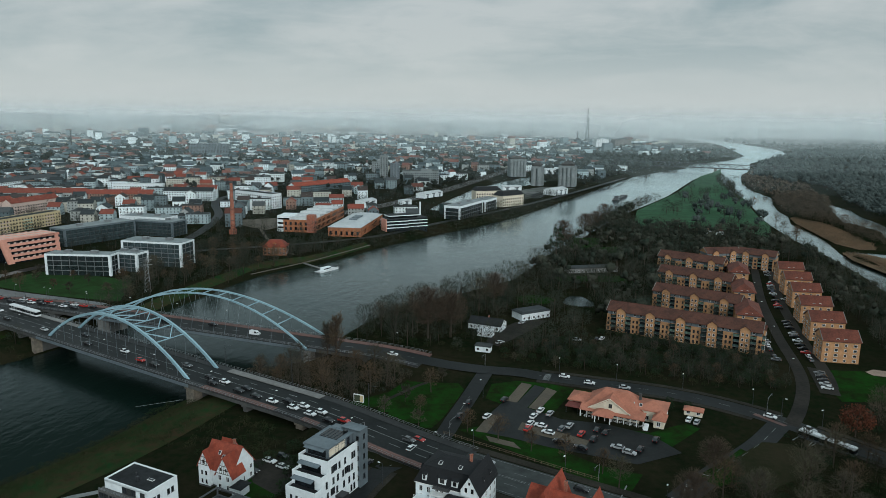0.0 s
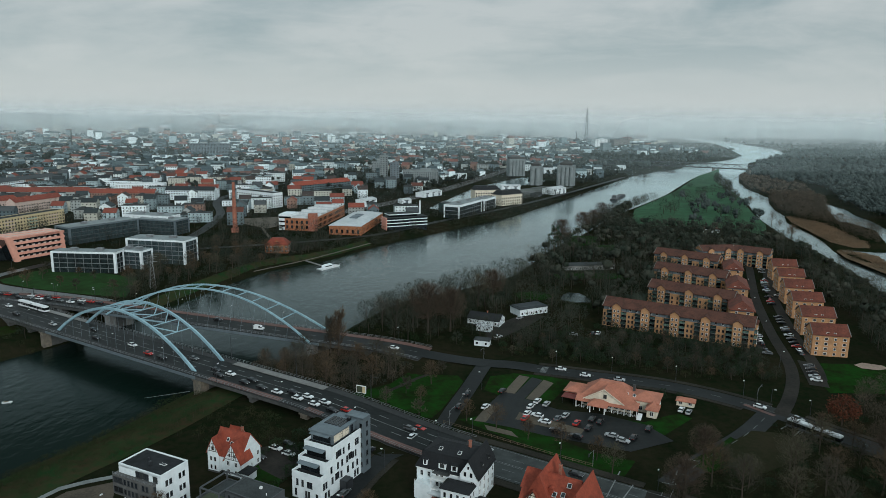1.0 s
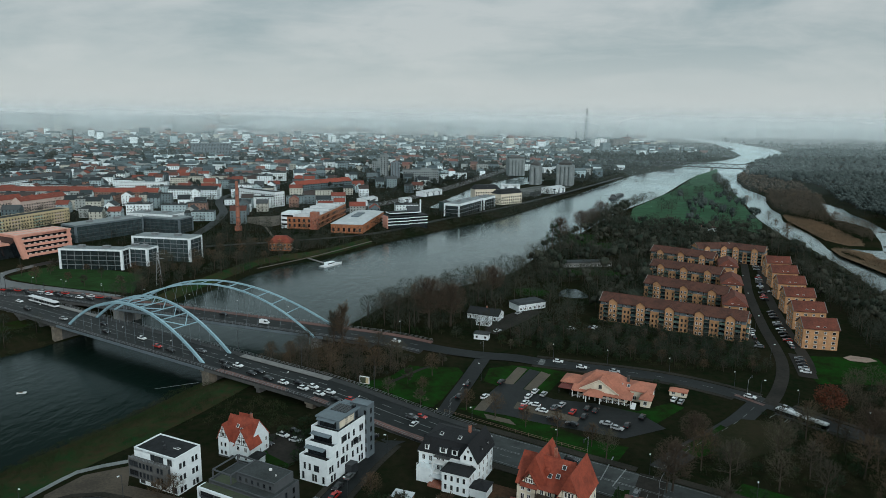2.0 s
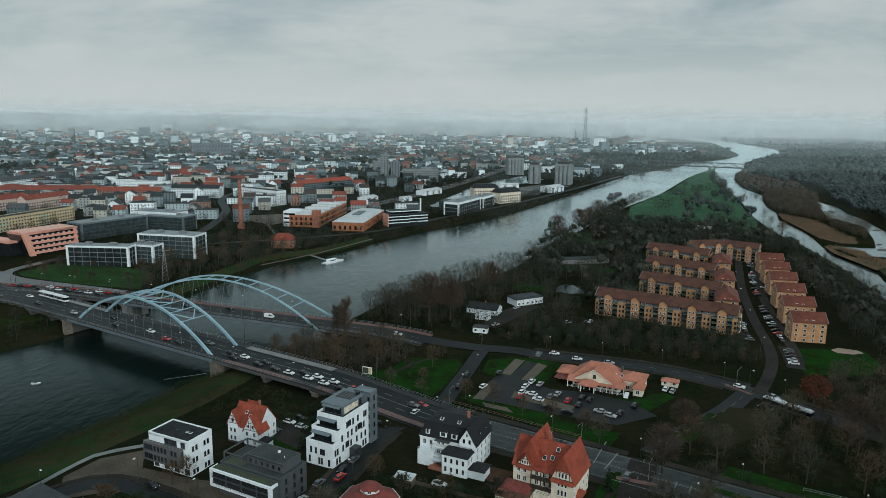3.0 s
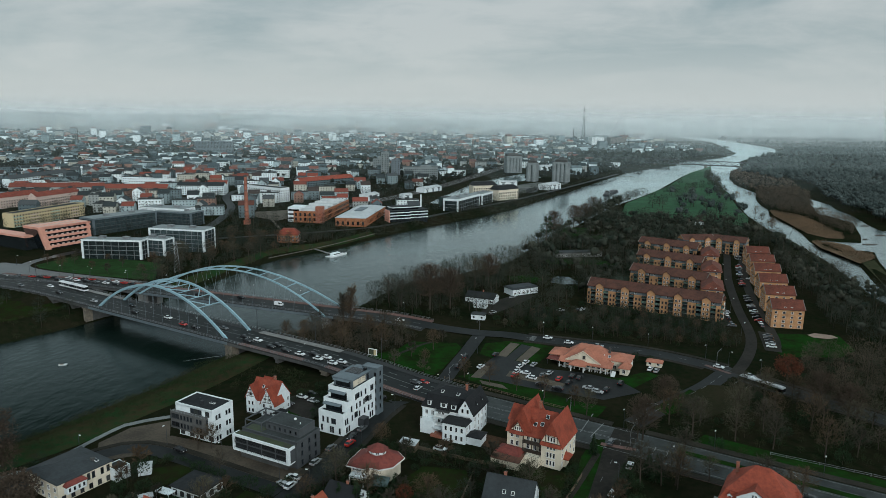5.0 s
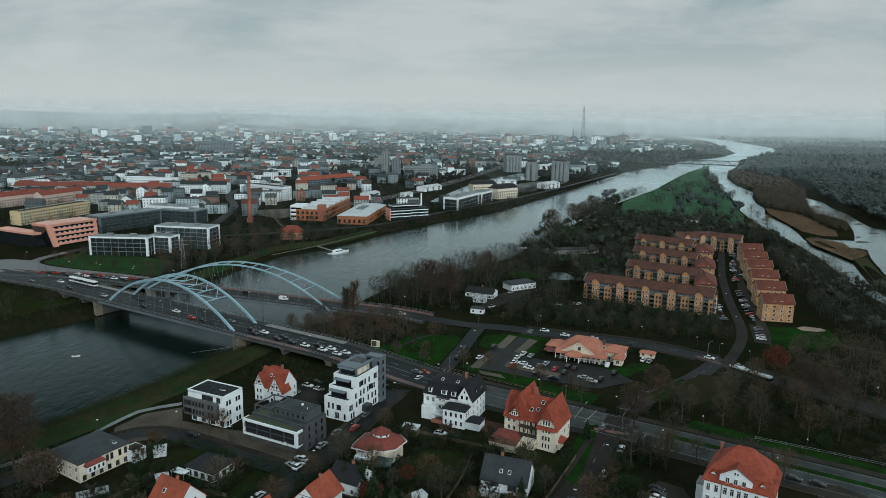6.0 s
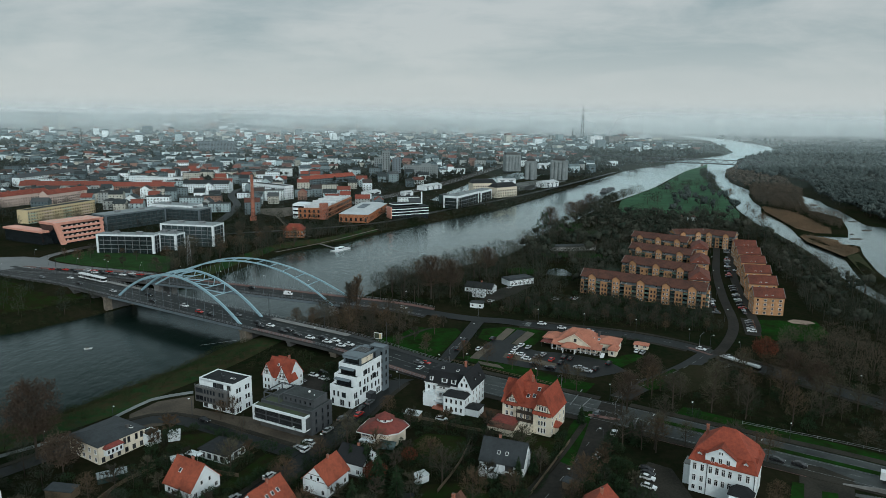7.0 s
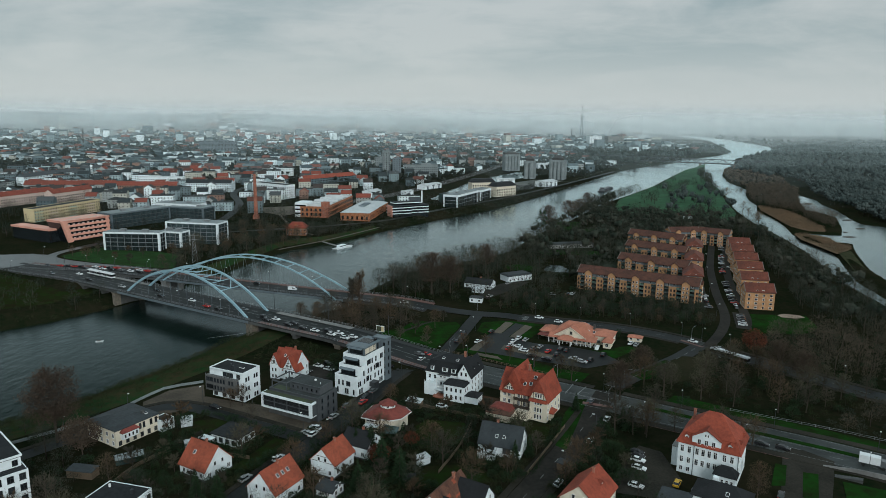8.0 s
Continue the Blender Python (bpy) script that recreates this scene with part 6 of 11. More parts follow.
def white_mansion():
    r = house("villa", 77.8, 118.0, -31, 17.4, 14, "stately white three-storey villa with a bright red mansard roof", "house")
    box = (0, 0, 16.8, 13.4)
    body(r, box, -0.3, 9.6, "white")
    k = Kit()
    hip_roof(k, *box, 9.8, 12.6, 0.6, inset=1.5)
    hip_roof(k, 0, 0, 15.0, 11.6, 12.8, 18.4, 0.0, inset=5.75)
    part("roof", k, M["red_tile"], r)
    k = Kit()
    k.box(-8.6, -6.9, 9.3, 8.6, -6.7, 9.6)
    k.box(8.4, -6.7, 9.3, 8.6, 6.7, 9.6)
    part("cornice", k, M["trim"], r)
    gabled(r, (-0.6, -5.2, 8.0, 3.4), 9.4, 12.4, 15.0, "white", "red_tile", "y", 0.3, False)
    gable = (-0.6, -5.2, 8.0, 3.4)
    window_row(r, "S", gable, 10.3, 0, 1.0, 1.6, at=[-2.0, 0.0, 2.0])
    window_row(r, "S", gable, 12.9, 0, 0.5, 0.9, at=[-0.35, 0.35])
    for z, h in ((0.8, 1.4), (3.4, 1.9), (6.7, 2.1)):
        window_row(r, "S", box, z, 0, 1.0, h, at=[-7.2, -5.2, -3.0, -1.3, 0.4, 2.1, 4.6, 6.6] if z > 1 else [-7.2, -5.2])
        window_row(r, "E", box, z, 4, 1.0, h)
        window_row(r, "W", box, z, 4, 1.0, h)
    for x in (-6.2, 5.8):
        dormer(r, x, -6.4, 10.2, 0, 1.3, 1.6, 2.0, "white", "red_tile")
    for y in (-2.8, 2.8):
        dormer(r, 8.1, y, 10.2, 90, 1.3, 1.6, 2.0, "white", "red_tile")
    for x in (-4.8, 3.8):
        k = Kit()
        k.hexa([(x - 1.3, -4.9, 13.5), (x + 1.3, -4.4, 13.4), (x, -3.0, 14.2)], [(x - 0.8, -4.3, 13.8), (x + 0.8, -4.3, 13.8), (x, -3.0, 14.4)])
        part("eyebrow_dormer", k, M["red_tile"], r)
    chimney(r, -6.0, 1.6, 13.0, 17.2)
    body(r, (-9.5, -1.2, 2.6, 4.6), -0.2, 6.0, "white", "side_wing")
    body(r, (-9.5, -1.2, 2.8, 4.8), 6.0, 6.2, "concrete", "side_roof")
    k = Kit()
    k.tube([(-3.9, -6.78, 0), (-3.9, -6.78, 9.4)], 0.08, n=6)
    part("downpipe", k, M["dark_steel"], r)
    k = Kit()
    k.tube([(8.3, -6.78, 0), (8.3, -6.78, 9.4)], 0.08, n=6)
    part("downpipe", k, M["dark_steel"], r)
    bay = (5.6, -8.4, 5.6, 3.6)
    body(r, bay, -0.2, 4.0, "white", "bay")
    k = Kit()
    hip_roof(k, *bay, 4.2, 6.4, 0.5, inset=1.9)
    part("roof", k, M["slate"], r)
    window_row(r, "S", bay, 1.2, 4, 0.8, 1.8, margin=0.9)
    return r


def dark_pavilion():
    r = house("pavilion", 73.8, 98.4, -31, 15, 9, "low pavilion under a large black slate roof", "pavilion")
    box = (0, 0, 14.0, 8.6)
    hipped(r, box, -0.2, 3.2, 6.6, "white", "slate", 0.6)
    window_row(r, "S", box, 0.9, 5, 1.2, 1.5)
    skylight(r, 1.6, -2.6, 4.9, 36, 0)
    k = Kit()
    k.box(-3.0, 1.0, 5.0, -1.6, 2.4, 7.0)
    part("chimney", k, M["white"], r)


white_cube_house()
grey_terrace_house()
stepped_apartments()
timbered_villa()
mansard_villa()
red_villa()
slate_gable_house()
red_hip_bungalow()
small_gable(-35.6, 113.6, -25, 8.2, 10.2, 4.6, 8.6, "y", "orange_tile", "white timbered cottage with a bright orange tiled roof", timber=True)
small_gable(-28.4, 124.0, -25, 9.5, 8.0, 4.4, 7.4, "x", "slate", "white house with a black slate roof beside the orange cottage")
small_gable(-72.6, 111.0, -28, 10.6, 10.0, 3.6, 9.0, "x", "orange_tile", "white gabled house with a steep orange tiled roof", sky=1)
small_gable(-48.6, 98.4, -27, 9.6, 11.6, 4.6, 9.6, "y", "orange_tile", "white gabled house with an orange roof and rows of skylights", sky=3)
small_gable(-33.8, 99.6, -25, 5.6, 5.0, 2.6, 4.0, "x", "slate_grey", "small white outbuilding with a grey roof")
long_bungalow()
low_black_house()
left_apartments()
flat_white_house()
patched_house()
red_hip_house()
white_mansion()
dark_pavilion()

# ---- brick apartment blocks ----


def balcony(root, x, y, z, ang, w=2.6, d=1.2):
    k = Kit()
    k.box(-w / 2, -d, -0.15, w / 2, 0, 0.05)
    ob = part("balcony", k, M["concrete"], root)
    ob.matrix_basis = pose(x, y, z, 0, 0, ang)
    k = Kit()
    k.box(-w / 2, -d, 0.05, w / 2, -d + 0.06, 1.05)
    k.box(-w / 2, -d + 0.06, 0.05, -w / 2 + 0.06, 0, 1.05)
    k.box(w / 2 - 0.06, -d + 0.06, 0.05, w / 2, 0, 1.05)
    part("balcony_front", k, M["glass_green"], ob, "green glazed balcony front")
    return ob


def apartment_block(x, y, ang, L, W, eave, ridge, unit, label, roof="gable", faces="S", tile="block_tile"):
    r = house("apartment_block", x, y, ang, L, W, label, "apartment block", "brick apartment blocks")
    brick = eave - (2.2 if unit > 8 else 0.9)
    box = (0, 0, L, W)
    body(r, box, -0.4, brick, "tan_brick")
    top = (0, 0, L - 0.6, W - 0.6)
    body(r, top, brick, eave, "slate_blue", "attic_storey", "dark clad attic storey")
    k = Kit()
    if roof == "gable":
        gable_roof(k, 0, 0, L, W, eave, ridge, "x", 0.8)
    else:
        hip_roof(k, 0, 0, L, W, eave, ridge, 0.8)
    part("roof", k, M[tile], r)
    if roof == "gable":
        k = Kit()
        gable_walls(k, 0, 0, L, W, eave - 0.3, ridge, "x", 0.35)
        part("gable_wall", k, M["tan_brick"], r)
        for sg in (-1, 1):
            a = sg * (L / 2 + 0.32)
            for sv in (-1, 1):
                k = Kit()
                beam(k, (a, sv * (W / 2 + 0.6), eave - 0.2), (a, 0, ridge + 0.25), 0.22, 0.3)
                part("verge", k, M["concrete"], r, "pale grey verge board")
    storeys = [0.5 + 2.45 * i for i in range(3)]
    if unit < 6:
        storeys = [0.5 + 2.3 * i for i in range(4)]
    for side in faces:
        run = L if side in "SN" else W
        n = max(1, round(run / unit))
        for i in range(n):
            c = -run / 2 + run * (i + 0.5) / n
            if unit > 8:
                bx, by, ba = wall_spot(side, 0, 0, L, W, c, 0.0)
                k = Kit()
                k.box(-2.1, -1.0, -0.4, 2.1, 0.2, eave + 0.4)
                k.hexa([(-2.1, -1.0, eave + 0.4), (2.1, -1.0, eave + 0.4), (0, -1.0, eave + 1.9)], [(-2.1, 3.0, eave + 0.4), (2.1, 3.0, eave + 0.4), (0, 3.0, eave + 1.9)])
                bay = part("bay", k, M["tan_brick"], r, "gabled brick bay")
                bay.matrix_basis = pose(bx, by, 0, 0, 0, ba)
                k = Kit()
                gable_roof(k, 0, 1.0, 4.2, 4.2, eave + 0.4, eave + 1.9, "y", 0.35, 0.15)
                part("bay_roof", k, M[tile], bay)
                for z in storeys + [storeys[-1] + 2.45]:
                    for dx in (-0.95, 0.95):
                        wn = part("window", whole_window(1.0, 1.3, "w"), None, bay)
                        wn.matrix_basis = pose(dx, -1.0, z)
                for dx in (-3.6, 3.6):
                    px, py, pa = wall_spot(side, 0, 0, L, W, c + dx)
                    # Flat dark strip on the wall in place of a shaded recess.
                    k = Kit()
                    k.box(-1.25, -0.05, 0.1, 1.25, 0.05, brick - 0.1)
                    k.box(-1.25, -0.16, 0.1, -1.13, -0.05, brick + 1.6)
                    k.box(1.13, -0.16, 0.1, 1.25, -0.05, brick + 1.6)
                    ob = part("loggia", k, M["glass_dark"], r, "flat dark panel standing in for the shaded recess behind the balconies")
                    ob.matrix_basis = pose(px, py, 0, 0, 0, pa)
                    for z in storeys[1:] + [storeys[-1] + 2.45]:
                        balcony(r, px, py, z - 0.6, pa)
                for z in storeys:
                    window_row(r, side, box, z, 0, 0.9, 1.4, "d", at=[c - 6.2, c + 6.2])
            else:
                for z in storeys:
                    window_row(r, side, box, z, 0, 1.5 if i % 2 else 1.1, 1.25, "w", at=[c])
    for i in range(max(1, int(L / 9))):
        c = -L / 2 + L * (i + 0.5) / max(1, int(L / 9))
        for side in faces:
            if side in "SN":
                window_row(r, side, top, brick + 0.5, 0, 1.1, 1.2, "w", at=[c - 1.5, c + 1.5])
    return r


LB = "long tan brick apartment block with green balconies and rust-red roof"
apartment_block(108.8, 325.2, -28.5, 71, 11.5, 10.6, 13.8, 14.2, LB, faces="SE")
apartment_block(131.0, 370.0, -35, 46, 11.5, 10.6, 13.8, 15.0, LB, faces="SE")
apartment_block(147.0, 420.0, -35, 44, 11.5, 10.6, 13.8, 15.0, LB, faces="SE")
apartment_block(161.0, 470.0, -36, 44, 11.5, 10.6, 13.8, 15.0, LB, faces="SE")
apartment_block(190.0, 497.0, 8, 26, 11.5, 10.6, 13.6, 13.0, "brick apartment block closing the end of the street", faces="S")
apartment_block(214.5, 491.5, -34, 26, 11.5, 10.6, 13.6, 13.0, "brick apartment block closing the end of the street", faces="S")
for hx, hy in ((148.5, 347.0), (165.0, 394.0), (182.0, 444.0)):
    apartment_block(hx, hy, -18, 11, 25, 9.4, 13.2, 5.5, "short brick apartment wing with a hipped red roof", "hip", faces="SE", tile="block_red")
for i in range(6):
    bx, by = 168.9 + 9.6 * i, 300.2 + 29.6 * i
    apartment_block(bx, by, -10, 15.2, 11.0, 10.2, 13.6, 3.7, "square tan brick apartment block with a red roof and pale verges", faces="SWE", tile="block_red")


# ---- restaurant ----


def restaurant():
    r = house("restaurant", 60.5, 236.0, -24, 38, 16, "single-storey restaurant with faded coral roofs and white veranda posts", "restaurant")
    main = (-3.6, 1.2, 18.6, 12.6)
    body(r, main, -0.2, 3.2, "cream")
    k = Kit()
    hip_roof(k, *main, 3.3, 8.4, 1.0, inset=6.2)
    part("roof", k, M["coral_tile"], r)
    front = (-4.4, -2.4, 13.6, 9.2)
    gabled(r, front, 3.0, 3.5, 7.6, "cream", "coral_tile", "y", 0.6, False)
    window_row(r, "S", front, 4.6, 0, 1.2, 1.4, "d", at=[0.4])
    for sg in (-1, 1):
        k = Kit()
        beam(k, (-4.4 + sg * 7.4, -7.35, 3.35), (-4.4, -7.35, 7.95), 0.14, 0.32)
        part("verge", k, M["cream"], r, "cream verge board of the front gable")
    lw, rw = (-15.2, 2.4, 9.4, 8.4), (9.0, 2.6, 9.4, 9.6)
    low = (12.4, -3.4, 3.4, 5.0)
    for wing, e in ((lw, 3.0), (rw, 4.4), (low, 3.0)):
        body(r, wing, -0.2, e - 0.1, "cream")
        k = Kit()
        hip_roof(k, *wing, e, e + 2.1, 0.7)
        part("roof", k, M["coral_tile"], r)
        window_row(r, "S", wing, 0.7, max(1, int(wing[2] / 2)), 1.3, 1.6)
    window_row(r, "E", rw, 1.0, 3, 1.2, 1.6)
    k = Kit()
    slab_between(k, [(-14.6, -8.4, 2.7), (8.0, -8.4, 2.7), (8.0, -4.4, 4.1), (-14.6, -4.4, 4.1)], 0.2)
    part("veranda_roof", k, M["coral_tile"], r)
    k = Kit()
    hip_roof(k, -5.8, -9.2, 6.2, 4.4, 3.0, 4.7, 0.5, inset=2.2)
    part("porch_roof", k, M["coral_tile"], r)
    for i in range(11):
        k = Kit()
        x = -14.2 + 21.8 * i / 10
        k.box(x - 0.13, -8.2, -0.2, x + 0.13, -7.94, 2.6)
        part("veranda_post", k, M["trim"], r)
    for x in (-8.4, -3.2):
        k = Kit()
        k.box(x - 0.18, -11.0, -0.2, x + 0.18, -10.7, 2.8)
        part("porch_post", k, M["trim"], r)
    rail(r, [(-14.0, -8.1), (-8.6, -8.1)], 0, 0.9, "trim")
    rail(r, [(-3.0, -8.1), (7.6, -8.1)], 0, 0.9, "trim")
    k = Kit()
    slab_between(k, [(7.8, -9.6, 0.1), (9.4, -9.6, 0.1), (9.4, -6.4, 1.2), (7.8, -6.4, 1.2)], 0.3)
    part("ramp", k, M["trim"], r, "pale access ramp beside the veranda")
    window_row(r, "S", main, 0.6, 8, 1.5, 1.9)
    for x, y, z in ((3.0, -2.6, 5.6), (5.4, -1.2, 5.0)):
        skylight(r, x, y, z + 0.35, 40, 0, 1.0, 1.2)
    body(r, (4.6, 2.6, 0.9, 0.9), 5.6, 8.0, "dark_concrete", "chimney")
    k = Kit()
    k.box(-20.0, -7.4, 2.3, -14.9, -2.0, 2.45)
    part("awning", k, M["dark_red_tile"], r, "dark red terrace awning")
    for x in (-19.6, -15.3):
        k = Kit()
        k.box(x - 0.06, -7.2, -0.1, x + 0.06, -7.08, 2.3)
        part("awning_post", k, M["dark_steel"], r)


restaurant()


def kiosk(x, y, ang, L, W, h, wall, roof, label):
    r = house("outbuilding", x, y, ang, L, W, label, "outbuilding")
    hipped(r, (0, 0, L, W), -0.2, h, h + 1.0, wall, roof, 0.4, 1.5)
    window_row(r, "S", (0, 0, L, W), 0.7, max(1, int(L / 3)), 1.2, 1.2)
    return r


kiosk(85.4, 237.6, -24, 6.2, 3.4, 1.8, "cream", "coral_tile", "low outbuilding with a faded coral roof")
small_gable(15.0, 335.0, -22, 17, 9, 3.4, 5.6, "x", "slate", "white gabled boathouse with a low dark roof")
kiosk(14.0, 324.0, -22, 7, 5, 2.4, "white", "silver_roof", "low white boathouse annex with a pale roof")
kiosk(39.0, 357.0, 30, 18, 9.5, 3.6, "white", "slate_grey", "white clubhouse with a dark hipped roof")
kiosk(12.0, 301.5, -15, 7, 4, 2.6, "white", "gravel_roof", "small white building beside the road")
kiosk(92.0, 470.0, 12, 36, 8, 3.2, "concrete", "gravel_roof", "long low grey shed in the woods")
kiosk(237.0, 641.0, -10, 18, 9, 3.4, "white", "brown_tile", "small brown-roofed hut at the edge of the meadow")

# open ground kept clear of trees before the boathouses and the shed
FOOT += [(28.0, 330.0, radians(57), 20, 9), (68, 318, 0, 8, 4), (70.0, 391.0, 0, 9, 13), (70, 376, 0, 8, 6), (237, 630, 0, 9, 7), (16.0, 330.0, radians(-20), 12, 12), (38.0, 342.0, radians(-14), 14, 10), (94.0, 458.0, radians(12), 18, 9), (2.0, 309.0, 0, 6, 5)]

# ---- the far bank: buildings that stand out ----


def office(x, y, ang, L, W, h, label, wall="white", glass="office_glass", storeys=4, frame=1.2, roof="pale_concrete", base=0.0):
    """Flat-roofed office: glazed front with a frame of wall, floors and mullions."""
    r = house("office_building", x, y, ang, L, W, label, "office building")
    body(r, (0, 0, L - 0.5, W - 0.5), base - 0.3, h - 0.3, glass, "glazing")
    k = Kit()
    k.box(-L / 2, -W / 2, h - frame, L / 2, W / 2, h)
    part("fascia", k, M[wall], r)
    k = Kit()
    k.box(-L / 2 + 0.4, -W / 2 + 0.4, h, L / 2 - 0.4, W / 2 - 0.4, h + 0.2)
    part("roof", k, M[roof], r)
    for sx in (-1, 1):
        for sy in (-1, 1):
            k = Kit()
            w = 1.6
            x0, x1 = (L / 2 - w, L / 2) if sx > 0 else (-L / 2, -L / 2 + w)
            y0, y1 = (W / 2 - w, W / 2) if sy > 0 else (-W / 2, -W / 2 + w)
            k.box(x0, y0, base - 0.3, x1, y1, h - frame)
            part("corner_pier", k, M[wall], r)
    for i in range(1, storeys):
        k = Kit()
        z = base + (h - frame - base) * i / storeys
        k.box(-L / 2 + 0.05, -W / 2 + 0.05, z - 0.25, L / 2 - 0.05, W / 2 - 0.05, z + 0.2)
        part("floor_band", k, M["steel" if wall == "white" else "grey_render"], r)
    for side, run in (("S", L), ("E", W)):
        n = max(2, int(run / 5))
        for i in range(1, n):
            k = Kit()
            xx, yy, aa = wall_spot(side, 0, 0, L - 0.5, W - 0.5, -run / 2 + run * i / n)
            k.box(-0.15, -0.2, base, 0.15, 0.05, h - frame)
            ob = part("mullion", k, M["steel" if wall == "white" else "dark_steel"], r)
            ob.matrix_basis = pose(xx, yy, 0, 0, 0, aa)
    for i in range(2):
        k = Kit()
        cx = -L * 0.2 + L * 0.4 * i
        k.box(cx - 2.2, -1.6, h + 0.1, cx + 2.2, 1.6, h + 1.8)
        part("roof_plant", k, M["steel"], r)
    return r


office(-246.5, 437.0, -1.5, 44, 11, 14.0, "white-framed glass office building with four storeys", storeys=4)
office(-222.0, 452.0, -13, 20, 12, 12.5, "white and glass office wing", storeys=4)
office(-211.5, 472.0, -9.5, 46, 17, 17.0, "long glass office building with a white roof edge", storeys=5)
office(-302.0, 556.0, 60, 62, 20, 14.0, "dark glass institute building", wall="slate_blue", storeys=4)
office(-262.0, 590.0, -14, 40, 20, 13.0, "dark glass institute building behind a white one", wall="slate_blue", storeys=4)
office(-276.0, 600.0, -14, 46, 18, 15.0, "pale low institute building", wall="white", glass="white", storeys=3)
office(5.0, 734.0, 66, 62, 18, 14.0, "white box-framed office on the waterfront", storeys=3, frame=2.4)
office(29.0, 785.0, 66, 34, 16, 13.0, "white box-framed office on the waterfront", storeys=3, frame=2.4)


def stepped_office():
    """Flat office in two heights: white parapet bands over dark ribbon windows, one coral end wall."""
    r = house("office_building", -51.0, 637.0, 27, 42, 18, "white-banded office with dark ribbon windows and a coral end wall", "office building")
    for x0, x1, z1, depth in ((-21, 1, 11.0, 8.0), (1, 21, 11.0, 6.0), (-17, 12, 14.0, 3.5)):
        k = Kit()
        lo = -4.0 if z1 < 12 else 11.0
        k.box(x0 + 0.4, -depth + 0.4, lo, x1 - 0.4, 8.5, z1)
        part("glazing", k, M["glass_dark"], r)
        for z in np.arange(2.9 if z1 < 12 else 13.2, z1, 2.9):
            k = Kit()
            k.box(x0, -depth, z, x1, 8.9, z + 0.8)
            part("white_band", k, M["white"], r, "white parapet band")
        k = Kit()
        k.box(x0, -depth, z1, x1, 8.9, z1 + 0.3)
        part("roof", k, M["gravel_roof"], r)
    k = Kit()
    k.box(-21.6, -8.2, -0.3, -21.0, 5.0, 11.6)
    part("end_wall", k, M["coral"], r, "coral-red end wall")
    k = Kit()
    k.tube([(20, 10, 0), (20, 10, 24)], 0.9, 0.8, 8)
    part("flue", k, M["white"], r, "slim white flue")


